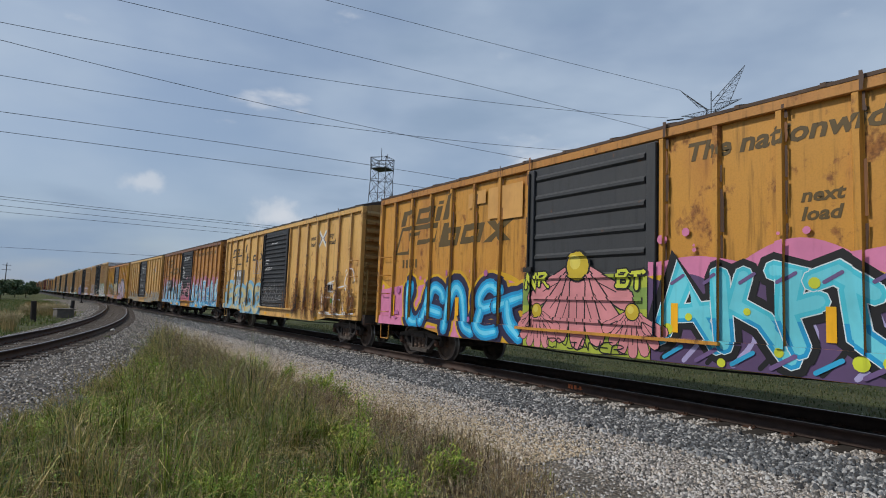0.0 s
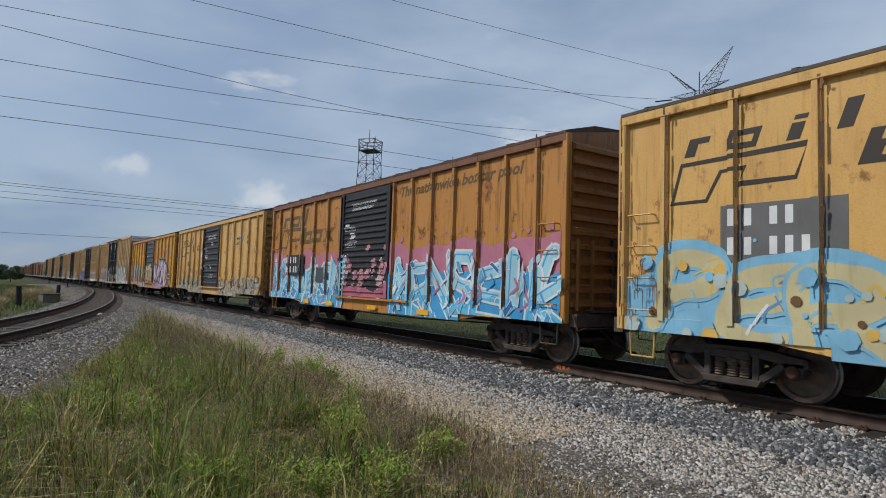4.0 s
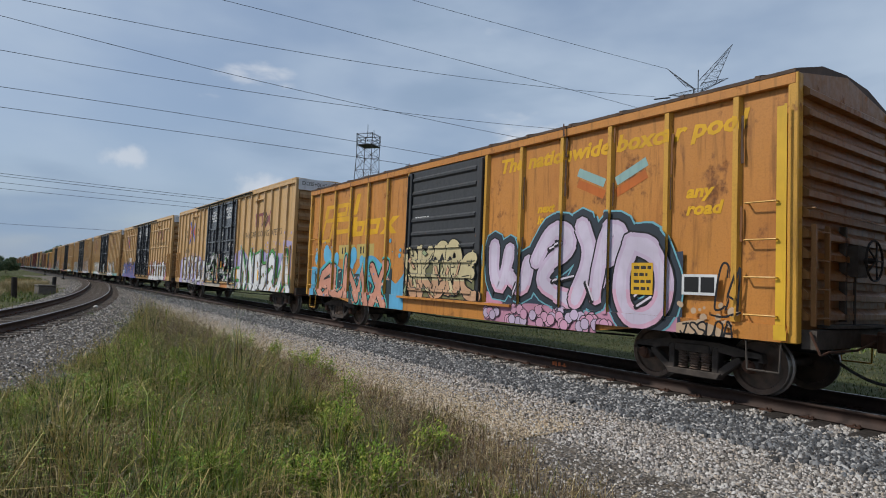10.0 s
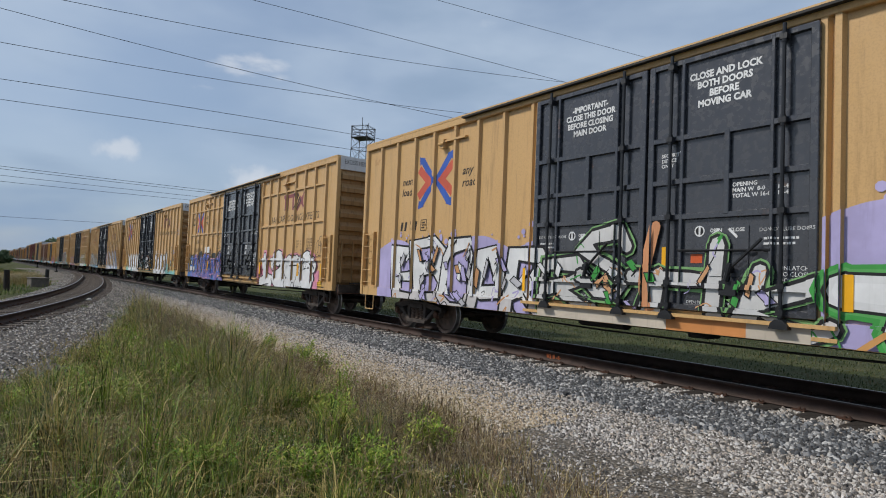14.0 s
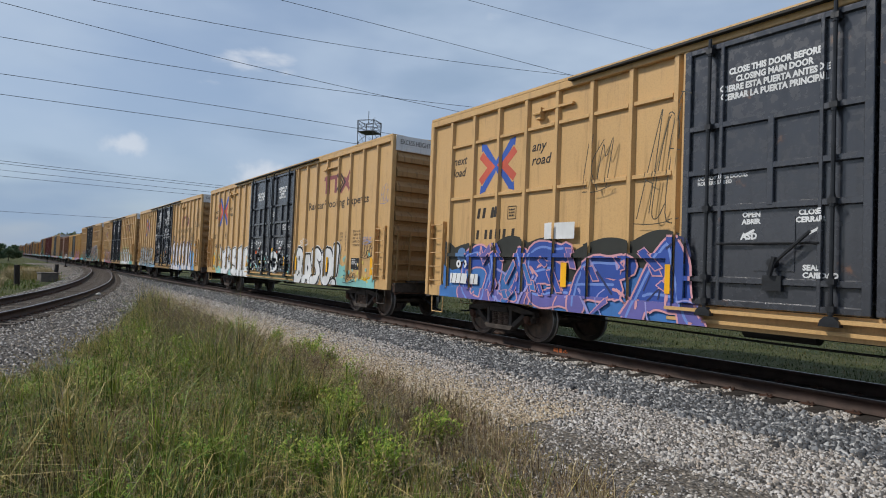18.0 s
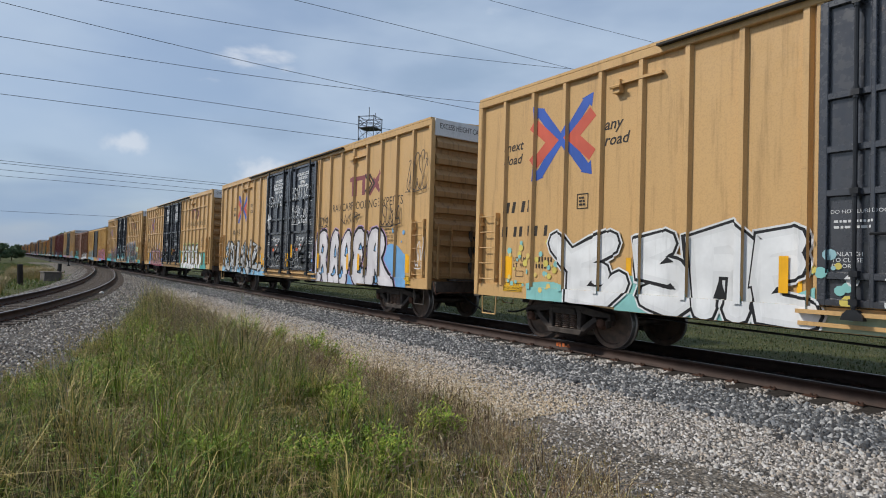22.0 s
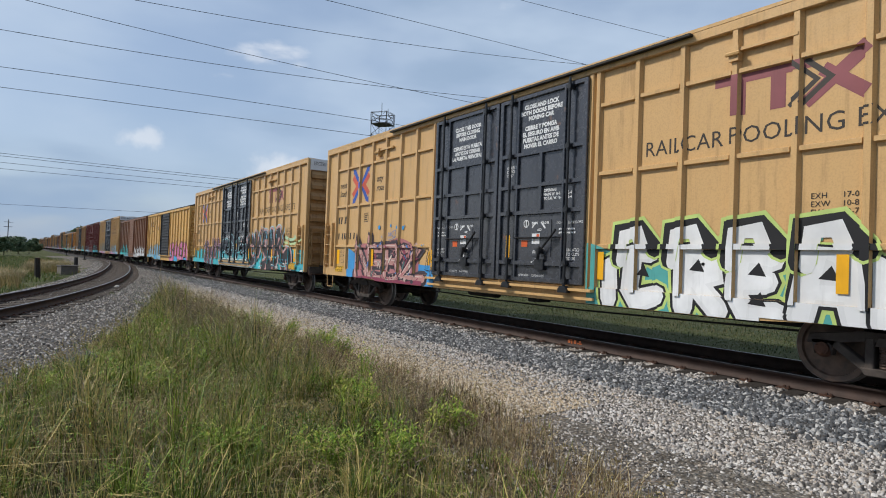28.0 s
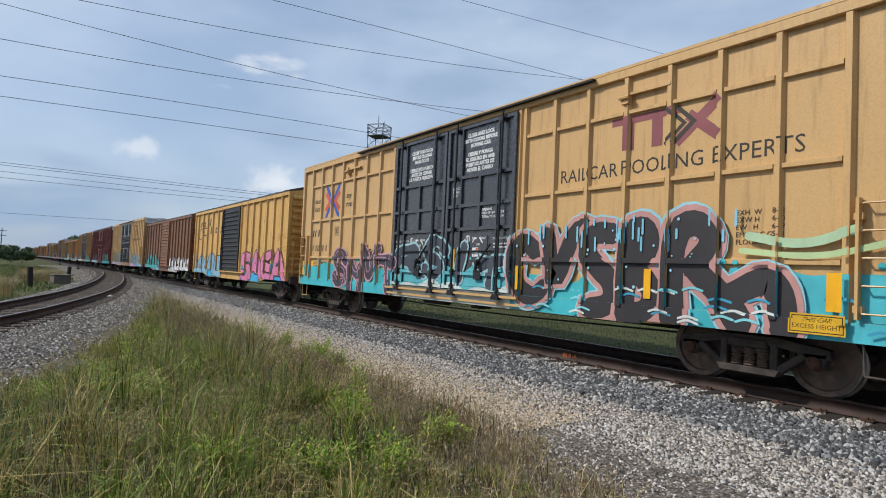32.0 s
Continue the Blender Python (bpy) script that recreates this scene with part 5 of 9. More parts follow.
    if door_words != 2:
        a.words("SECURITY\nDEVICE\nONLY", 0.24, 3.34, 0.055, CHALK, bold=0.002)
        a.words("OPENING\nMAIN W  8-0\nTOTAL W 16-0", 1.36, 2.80, 0.055, CHALK, bold=0.002)
        a.words("12-4\n12-4", 1.96, 2.72, 0.055, CHALK, bold=0.002)
        for x in (-1.21, 1.21):
            a.rect(x - 0.13, x + 0.09, 1.80, 2.00, CHALK)
            a.rect(x + 0.0, x + 0.08, 1.91, 1.99, (0.55, 0.10, 0.04))
            a.rect(x - 0.10, x - 0.03, 1.83, 1.92, (0.40, 0.38, 0.36))
            a.disc(x - 0.32, 2.20, 0.08, CHALK, 16), a.disc(x - 0.32, 2.20, 0.06, INK, 16)
            a.rect(x - 0.335, x - 0.305, 2.14, 2.26, CHALK)
            a.rect(x - 0.45, x - 0.27, 1.74, 1.87, (0.62, 0.11, 0.03))
            a.line([(x - 0.14, 2.12), (x - 0.02, 2.22)], 0.035, CHALK, False, False), a.line([(x + 0.12, 2.22), (x + 0.24, 2.10)], 0.035, CHALK, False, False)
            a.words("OPEN", x - 0.16, 2.18, 0.05, CHALK, bold=0.002)
            a.words("CLOSE", x + 0.13, 2.18, 0.05, CHALK, bold=0.002)
            a.words("ASD", x + 0.02, 2.05, 0.045, CHALK, bold=0.002)
            a.words("SEAL", x - 0.10, 1.62, 0.05, CHALK, bold=0.002)
            a.line([(x + 0.02, 1.55), (x - 0.08, 1.44)], 0.035, CHALK, False)
        a.rect(0.28, 0.40, 1.52, 1.98, AMBERSTRIP)
        a.words("DO NOT LUBE DOORS", 1.74, 2.17, 0.048, CHALK)
        a.words("DO NOT LUBE DOORS", -2.34, 2.17, 0.046, CHALK)
        a.lines(1.80, 2.06, 0.5, 2, 0.03, 0.07, CHALK)
        a.lines(-2.30, 2.06, 0.45, 2, 0.03, 0.07, CHALK)
        a.words("UNLATCH\nTO CLOSE\nDOOR", 2.0, 1.66, 0.055, CHALK)
        a.words("UNLATCH\nTO CLOSE\nDOOR", -2.32, 1.66, 0.05, CHALK)
        a.words("OPEN THIS      DOOR FIRST", 0.70, 1.16, 0.042, CHALK)
        a.words("CLOSE THIS     DOOR FIRST", -1.75, 1.16, 0.042, CHALK)
    # data panel, test plate, notices
    a.words("EXH\nEXW\nEW\nIL\nIW\nIH", 6.17, 2.36, 0.072, SOOT)
    a.words("17-0\n10-8\n9-7\n60-9\n9-6\n13-1", 6.72, 2.36, 0.072, SOOT, 0, "RIGHT")
    a.words("EXH  W\nEXW H\nEW   H\nEMPTY C.G.\nFLOOR H", 7.07, 2.40, 0.072, SOOT)
    a.words("8-2\n6-0\n16-9\n5-2\n3-8", 7.74, 2.40, 0.072, SOOT, 0, "RIGHT")
    a.rect(7.02, 7.66, 1.30, 1.64, INK)
    a.rect(7.05, 7.33, 1.49, 1.62, (0.03, 0.03, 0.03))
    a.lines(7.06, 1.58, 0.24, 3, 0.02, 0.045, CHALK)
    for r in ((7.345, 7.355, 1.32, 1.62), (7.04, 7.64, 1.46, 1.475), (7.5, 7.51, 1.47, 1.62)):
        a.rect(*r, CHALK)
    a.rect(7.86, 8.52, 0.86, 1.11, GOLD)
    a.border(7.88, 8.50, 0.88, 1.09, 0.012, INK)
    a.words("THIS CAR\nEXCESS HEIGHT", 8.19, 1.01, 0.056, INK, 0, "CENTER")
    # load limits and the tall-car notice by the left end
    a.rect(-8.44, -8.20, 1.18, 1.63, AMBERSTRIP)
    a.words("LD  LMT\nLT  WT", -8.16, 1.53, 0.085, SOOT)
    a.bars(-7.52, 1.53, 0.085, (1, 1, 1, 1, 1, 1), SOOT, 0.3)
    a.bars(-7.52, 1.40, 0.085, (1, 1, 1, 1, 1), SOOT, 0.3)
    a.border(-8.08, -7.86, 1.22, 1.34, 0.010, SOOT)
    a.rect(-8.40, -7.84, 0.92, 1.11, GOLD)
    a.border(-8.385, -7.855, 0.935, 1.095, 0.012, INK)
    a.words("THIS CAR\nEXCESS HEIGHT", -8.12, 1.035, 0.048, INK, 0, "CENTER")
    for x in (2.72, 5.62, -2.75, -5.4):
        a.rect(x, x + 0.10, 1.18, 1.62, AMBERSTRIP)
    a.rect(8.30, 8.48, 1.18, 1.62, AMBERSTRIP)
    a.border(-6.50, -6.24, 2.48, 2.75, 0.015, SOOT)
    a.lines(-6.45, 2.66, 0.16, 3, 0.035, 0.06, SOOT)
    a.lines(8.0, 0.86, 0.7, 1, 0.04, 0.1, SOOT)
    return a


def end_words(item):
    """The white band's words on the leading end of a tall car."""
    hl, e = CAR[60]["length"] / 2, CAR[60]["eave"]
    cu = bpy.data.curves.new("words", "FONT")
    cu.body, cu.size = "EXCESS HEIGHT CAR", 0.19
    ob = bpy.data.objects.new("words", cu)
    me = bpy.data.meshes.new_from_object(ob)
    for v in me.vertices:
        v.co = Vector((hl + 0.064, -1.32 + v.co.x * 0.72, e - 0.16 + v.co.y))
    me.materials.append(spray(SOOT))
    part("lettering", me, None, item["car"], "dark stencilled words on a white band")
    bpy.data.objects.remove(ob)
    bpy.data.curves.remove(cu)

# ---- the train ----
PAINTS = dict(
    amber=car_paint("amber_enamel", (0.52, 0.25, 0.04), 0.6, soot=0.8, bleed=0.6),
    yellow=car_paint("yellow_enamel", (0.60, 0.36, 0.115), 0.42, soot=0.65, bleed=0.55),
    rusty=car_paint("rusty_yellow_enamel", (0.62, 0.37, 0.115), 0.45, soot=0.65, bleed=0.25),
    orange=car_paint("orange_enamel", (0.50, 0.21, 0.045), 0.6, soot=0.8, bleed=0.6),
    gold=car_paint("gold_post_enamel", (0.56, 0.30, 0.045), 0.5, soot=0.6),
    copper=car_paint("copper_brown_enamel", (0.44, 0.20, 0.045), 0.7, soot=0.8, bleed=0.5),
    ochre=car_paint("ochre_enamel", (0.36, 0.20, 0.068), 0.6, soot=0.8, bleed=0.4),
    tan=car_paint("tan_enamel", (0.55, 0.345, 0.150), 0.02, 0.25, gloss=0.36),
    # The tan darkened for shaded post sides seen at a grazing angle, plus soot.
    shaded_tan=car_paint("shaded_sooty_tan_enamel", (0.34, 0.195, 0.085), 0.35, soot=0.8, bleed=0.5),
    maroon=car_paint("maroon_enamel", (0.13, 0.022, 0.018), 0.4),
    black=car_paint("black_door_enamel", (0.044, 0.047, 0.057), 0.12, gloss=0.22, spec=0.7),
    matte=car_paint("flat_black_door_enamel", (0.027, 0.029, 0.034), 0.2, gloss=0.55, spec=0.25),
    slate=car_paint("grey_door_enamel", (0.040, 0.042, 0.046), 0.2),
    white=car_paint("white_band_enamel", (0.62, 0.63, 0.64), 0.1),
    # End walls: base tones darkened for their shaded side, with rust and soot streaks.
    tan_end=car_paint("shaded_grimy_tan_end", (0.31, 0.185, 0.08), 0.35, soot=0.7),
    yellow_end=car_paint("shaded_grimy_yellow_end", (0.30, 0.19, 0.07), 0.55, soot=0.7),
    orange_end=car_paint("shaded_grimy_orange_end", (0.24, 0.11, 0.035), 0.6, soot=0.7),
    brown=car_paint("brown_enamel", (0.18, 0.078, 0.04), 0.6),
)
P = PAINTS
WARM_ROOF = plain("brown_roof", (0.075, 0.045, 0.03), 0.7, 0.2, 0.35, 2)


SLACK = ((0, 0.02), (3, -0.04), (6, 0.10), (9, 0.02), (12.5, 0.04), (16, 0.02), (19, -0.03), (21, -0.10), (23, -0.22), (25, 0.07), (27.5, 0.35), (29, 0.39), (30, 0.37), (31, 0.23), (32, -0.15))


def slack(t):
    """The run of slack through the couplings: small surges on the train's even slowing."""
    k = max(i for i in range(len(SLACK) - 1) if SLACK[i][0] <= t)
    a, b = SLACK[k], SLACK[k + 1]
    rise = lambda i, j: (SLACK[j][1] - SLACK[i][1]) / (SLACK[j][0] - SLACK[i][0])
    m0 = rise(max(k - 1, 0), k + 1)
    m1 = rise(k, min(k + 2, len(SLACK) - 1))
    h = b[0] - a[0]
    s = (t - a[0]) / h
    return (2 * s ** 3 - 3 * s ** 2 + 1) * a[1] + (s ** 3 - 2 * s ** 2 + s) * h * m0 + (3 * s ** 2 - 2 * s ** 3) * b[1] + (s ** 3 - s ** 2) * h * m1


def front(t):
    """How far along the line the leading end of the second car stands at t seconds; the train slows down."""
    return -16.53 + 6.4748 * t - 0.0078 * t ** 2 - 0.000442 * t ** 3 + slack(t)


TRAIN = []


def couple(kind, label, gap=None, **spec):
    """Hang one more car behind the last."""
    car, sets, zones, seams = boxcar(kind, **spec)
    if TRAIN:
        last = TRAIN[-1]
        g = {100: 1.22, 110: 1.52, 120: 1.90}[kind + last["kind"]]
        lead = last["lead"] - CAR[last["kind"]]["length"] - g
    else:
        lead = 16.89
    tagged(car, label, "boxcar", group="freight train")
    TRAIN.append(dict(car=car, sets=sets, zones=zones, seams=seams, kind=kind, lead=lead))
    return TRAIN[-1]


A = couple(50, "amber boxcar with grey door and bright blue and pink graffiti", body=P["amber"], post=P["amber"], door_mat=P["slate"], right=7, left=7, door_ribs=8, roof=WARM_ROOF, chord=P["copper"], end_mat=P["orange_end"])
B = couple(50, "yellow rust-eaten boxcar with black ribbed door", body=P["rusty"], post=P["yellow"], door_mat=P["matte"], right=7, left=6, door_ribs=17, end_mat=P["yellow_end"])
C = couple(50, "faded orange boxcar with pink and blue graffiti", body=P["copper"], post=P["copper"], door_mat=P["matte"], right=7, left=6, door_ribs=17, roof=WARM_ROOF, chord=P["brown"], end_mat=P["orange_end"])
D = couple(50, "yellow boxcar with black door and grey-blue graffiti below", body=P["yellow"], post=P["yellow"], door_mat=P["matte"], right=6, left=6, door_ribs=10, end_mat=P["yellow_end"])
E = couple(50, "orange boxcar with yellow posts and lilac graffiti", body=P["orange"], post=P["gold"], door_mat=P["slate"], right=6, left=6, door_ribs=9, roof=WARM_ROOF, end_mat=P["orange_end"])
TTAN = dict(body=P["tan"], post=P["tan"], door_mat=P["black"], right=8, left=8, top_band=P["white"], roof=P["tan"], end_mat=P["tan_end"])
F = couple(60, "tall tan boxcar with black doors and white block graffiti", **TTAN)
G = couple(60, "tall tan grid-ribbed boxcar with black doors and blue graffiti", grid=True, **TTAN)
H = couple(60, "tall tan boxcar with black doors and white bubble graffiti", **TTAN)
I = couple(60, "tall tan boxcar with black doors and lilac-white graffiti", **TTAN)
J = couple(60, "tall tan grid-ribbed boxcar with white and teal graffiti", grid=True, **TTAN)
K = couple(60, "tall tan grid-ribbed boxcar with black and turquoise graffiti", grid=True, **TTAN)
NEAR = len(TRAIN)
couple(50, "yellow boxcar with dark ribbed door and blue graffiti", body=P["yellow"], post=P["yellow"], door_mat=P["matte"], right=7, left=6, door_ribs=14)
couple(50, "brown weathered boxcar with tan door", body=P["brown"], post=P["brown"], door_mat=P["brown"], right=7, left=6, door_ribs=14, detail=False)
couple(60, "tall tan boxcar with black doors", detail=False, **TTAN)
couple(60, "tall weathered maroon boxcar with maroon doors", detail=False, **{**TTAN, "body": P["maroon"], "post": P["maroon"], "door_mat": P["maroon"], "roof": WARM_ROOF})
# Dull tints carry the shade of far walls seen at a grazing angle.
FAR = ((60, "tan"), (50, "copper"), (50, "ochre"), (60, "tan"), (50, "brown"), (50, "ochre"), (60, "tan"), (50, "copper"), (50, "brown"), (50, "ochre"), (60, "tan"), (50, "brown"), (50, "copper"), (60, "tan"), (50, "ochre"), (50, "brown"), (60, "tan"), (50, "copper"), (50, "brown"), (50, "brown"))
for kind, tint in FAR:
    if kind == 60:
        couple(60, "tall sooty tan boxcar, darkened for grazing shade, with black doors", detail=False, **{**TTAN, "body": P["shaded_tan"], "post": P["shaded_tan"], "roof": P["shaded_tan"]})
    else:
        couple(50, "weathered %s boxcar with black door" % tint, body=P[tint], post=P[tint], door_mat=P["matte"], right=6, left=6, door_ribs=6, detail=False)


def on_track(s):
    """The pose of a car whose middle has come to s along the line."""
    a, b = s - 6.5, s + 6.5
    return pose(s, (main_y(a) + main_y(b)) / 2, 0, 0, 0, math.degrees(math.atan2(main_y(b) - main_y(a), 13.0)))


def motions():
    for item in TRAIN:
        half = CAR[item["kind"]]["length"] / 2
        mid = item["lead"] - half
        walk(item["car"], [(t, on_track(front(t) + mid)) for t in [k / 2 for k in range(65)]])
        r = CAR[item["kind"]]["wheel"]
        near = [k for k in range(0, 321) if -75 < front(k / 10) + mid < 16]
        for w in item["sets"]:
            x, y, z = w.location
            if len(near) < 3:
                walk(w, [(0, pose(x, y, z)), (32, pose(x, y, z))])
                continue
            rows = [(k / 10, pose(x, y, z, 0, math.degrees((front(k / 10) - front(near[0] / 10)) / r), 0)) for k in near]
            if near[0] > 0:
                rows.insert(0, (0, pose(x, y, z)))
            if near[-1] < 320:
                rows.append((32, rows[-1][1]))
            walk(w, rows)



# ---- paint, car by car ----


def paint_a():
    a = Art(11)
    olive = (0.10, 0.065, 0.02)
    brand_blocks(a, olive, False, pen=0.085)
    a.words("The nationwide boxcar pool", 1.95, 3.72, 0.27, olive, 0.22, bold=0.012, wide=1.18)
    a.words("next\nload", 3.62, 2.90, 0.17, olive, 0.22, bold=0.008, wide=1.15)
    a.words("any\nroad", 6.1, 2.90, 0.17, olive, 0.22, bold=0.008, wide=1.15)
    a.bars(-6.6, 2.33, 0.22, (1, 1, -0.5, 1, 1), olive, 0.2)
    a.lay(A, "lettering", "faded dark stencilled lettering")
    a = Art(12, 330)
    plum, lime = (0.10, 0.06, 0.14), (0.36, 0.42, 0.05)
    # left piece
    a.cloud(-7.7, -1.56, 0.6, 1.95, GOLD, 0.2, 0.9)
    a.cloud(-7.7, -1.56, 0.6, 1.82, PINK, 0.3, 1.3, 8)
    navy = (0.025, 0.022, 0.06)
    a.piece(("-6.06,1.86 -6.2,1.45 -6.08,1.0 -5.72,0.9 -5.4,1.2", "-5.5,0.98 -5.22,1.45 -5.0,1.86 -4.62,1.74 -4.55,1.55|-5.22,1.28 -4.68,1.2", "-4.42,0.85 -4.3,1.4 -4.08,1.88 -3.78,1.72 -3.68,1.2 -3.66,0.92 -3.35,0.84", "-2.42,1.74 -2.8,1.9 -3.14,1.62 -3.06,1.34 -2.66,1.42|-3.06,1.3 -3.2,0.98 -2.92,0.80 -2.5,0.88", "-2.55,1.40 -2.15,1.52 -1.72,1.62|-2.16,1.5 -2.12,1.1 -1.74,0.82"), 0.31, (0.012, 0.25, 0.52), navy, 0.03, ((GOLD, 0.17), (navy, 0.10)), ((0.02, 0.42, 0.72), (0.16, 0.60, 0.82)))
    for x, z, r in ((-6.75, 1.1, 0.12), (-6.7, 1.75, 0.10), (-4.35, 2.15, 0.08), (-3.4, 1.1, 0.06), (-2.9, 2.12, 0.07)):
        a.disc(x, z, r, (0.40, 0.12, 0.30), 12)
    a.rect(-4.02, -3.88, 1.16, 1.58, AMBERSTRIP), a.rect(-6.98, -6.88, 1.08, 1.62, AMBERSTRIP)
    for x0, x1, z0, z1 in ((-3.62, -3.42, 3.62, 3.95), (-3.30, -2.98, 3.68, 3.98), (-2.88, -2.55, 3.30, 3.98), (-2.42, -1.75, 3.25, 3.98)):
        a.rect(x0, x1, z0, z1, (0.58, 0.31, 0.09))
    a.edge_grime_shade(A, 901, share=0.8)
    # right piece
    a.cloud(1.4, 7.75, 1.0, 2.28, PINK, 0.18, 0.7, 12)
    a.cloud(1.4, 7.75, 0.6, 1.98, GOLD, 0.14, 0.6)
    a.cloud(1.4, 7.75, 0.6, 1.90, plum, 0.16, 0.5)
    for k in range(16):
        x = 1.6 + k * 0.38
        a.line([(x, 0.72), (x + 0.35, 1.1), (x + 0.2, 1.5)], 0.07, LILAC if k % 2 else INK)
    aqua = (0.06, 0.50, 0.62)
    a.piece(("1.58,1.05 1.96,2.0 2.2,1.4 2.5,0.98|1.82,1.40 2.4,1.46", "2.54,1.95 2.62,1.0|2.88,1.95 2.76,1.55 3.16,1.35 3.52,0.88", "3.30,2.02 3.54,1.98 3.46,1.45 3.62,1.02|3.46,1.5 3.84,1.62", "3.78,1.88 4.05,1.98 4.44,1.72|4.2,1.76 4.28,1.22 4.6,0.98", "5.38,1.92 4.95,1.98 4.85,1.6 5.28,1.38 5.22,1.0 4.8,0.92", "5.74,0.88 5.8,2.0|6.32,2.0 5.88,1.46 6.42,0.88", "6.74,0.88 6.78,1.98 7.2,1.92 7.18,1.55 6.84,1.44 7.42,0.88"), 0.27, aqua, (0.62, 0.72, 0.74), 0.014, ((INK, 0.10), ((0.60, 0.70, 0.74), 0.0)), curved=False, shine=((0.14, 0.58, 0.68),), split=(1.36, (0.015, 0.30, 0.56)))
    for k in range(11):
        x = 1.65 + k * 0.54
        a.line([(x, 0.74), (x + 0.3, 0.92)], 0.06, (0.16, 0.10, 0.24) if k % 2 else (0.03, 0.34, 0.58), False)
        a.line([(x + 0.1, 1.86), (x + 0.3, 1.98)], 0.05, (0.14, 0.09, 0.22), False)
    for x in (1.74, 3.92, 6.5):
        a.rect(x, x + 0.12, 1.12, 1.56, AMBERSTRIP)
    for k in range(14):
        a.disc(1.7 + k * 0.42 + a.rnd.uniform(-0.1, 0.1), a.rnd.uniform(0.7, 1.9), a.rnd.uniform(0.05, 0.1), (0.55, 0.60, 0.04), 10)
    # the flower on the door
    a.cloud(-1.56, 1.40, 0.66, 1.98, lime, 0.05, 0.8)
    a.cloud(-1.56, 1.40, 1.45, 1.80, (0.20, 0.30, 0.07), 0.04, 0.6)
    for x, z, s in ((-0.12, 2.18, 1.0), (-1.15, 1.36, 0.5), (1.08, 1.40, 0.5)):
        for k in (0, 6, 1, 5, 2, 4, 3):
            g = math.radians(202 + k * 22.6)
            tip = (x + math.cos(g) * 1.15 * s, z - 0.15 * s + math.sin(g) * 1.15 * s)
            for w, col in ((0.40, INK), (0.345, (0.62, 0.24, 0.26))):
                a.line([(x + math.cos(g) * 0.25 * s, z - 0.1 * s + math.sin(g) * 0.2 * s), tip], w * s, col, False)
            a.line([(x + math.cos(g) * 0.4 * s, z - 0.1 * s + math.sin(g) * 0.4 * s), (x + math.cos(g) * 0.95 * s, z - 0.1 * s + math.sin(g) * 0.95 * s)], 0.018, INK, False, False)
        a.disc(x, z, 0.30 * s, INK, 18)
        a.disc(x, z, 0.26 * s, (0.55, 0.40, 0.03), 18)
        a.disc(x - 0.06 * s, z + 0.07 * s, 0.13 * s, (0.66, 0.55, 0.10), 14)
    a.scrawl(-0.9, 0.9, 0.70, 0.88, INK, 0.035, 6)
    a.letters("NR", -1.45, -0.85, 1.78, 2.08, (0.58, 0.62, 0.06), INK, 0.06, 0.03, 0.1, inner=False, curved=False)
    a.letters("BT", 0.75, 1.3, 1.82, 2.12, (0.58, 0.62, 0.06), INK, 0.06, 0.03, 0.1, inner=False, curved=False)
    a.lay(A, "graffiti", "bright blue, pink and lime graffiti with flowers")


def pool_words(a, color, x_next=3.75, x_any=5.3, z=3.5, mark=(4.7, 3.52), cross=((0.62, 0.62, 0.58), (0.10, 0.14, 0.25))):
    a.words("next\nload", x_next, z, 0.16, color, 0.25, bold=0.006, wide=1.1)
    a.words("any\nroad", x_any, z, 0.17, color, 0.25, bold=0.006, wide=1.15)
    for s in (-1, 1):
        a.line([(mark[0] + s * 0.30, mark[1] + 0.26), (mark[0] + s * 0.03, mark[1]), (mark[0] + s * 0.30, mark[1] - 0.26)], 0.13, cross[0], False, False)
        a.line([(mark[0] + s * 0.32, mark[1] + 0.20), (mark[0] + s * 0.08, mark[1]), (mark[0] + s * 0.32, mark[1] - 0.20)], 0.045, cross[1], False, False)


def rust_runs(a, count, seams, seed, size=1.0):
    """Rust breaking out along the seams: ragged crusts with many thin runs hanging from them."""
    rnd = random.Random(seed)
    tints = ((0.09, 0.035, 0.018), (0.20, 0.075, 0.022), (0.045, 0.022, 0.015), (0.26, 0.11, 0.03))
    for k in range(count):
        x, z = rnd.choice(seams) + rnd.gauss(0.05, 0.05 if k % 3 else 0.22), 1.02 + abs(rnd.gauss(0.15, 0.70))
        if z > 3.2:
            continue
        w, q = rnd.uniform(0.02, 0.16) * size, 0.0
        tint = rnd.choice(tints)
        while q < w:
            s = rnd.uniform(0.006, 0.026)
            top = z + rnd.uniform(-0.02, 0.02)
            deep = rnd.uniform(0.015, 0.07) * size if rnd.random() < 0.7 else rnd.uniform(0.08, 0.38) * size
            a.convex([(x + q, top), (x + q + s, top + rnd.uniform(-0.015, 0.015)), (x + q + s * 0.8, top - deep), (x + q + s * 0.25, top - deep * rnd.uniform(0.7, 1.1))], tint if rnd.random() < 0.8 else rnd.choice(tints))
            q += s * rnd.uniform(0.8, 1.4)


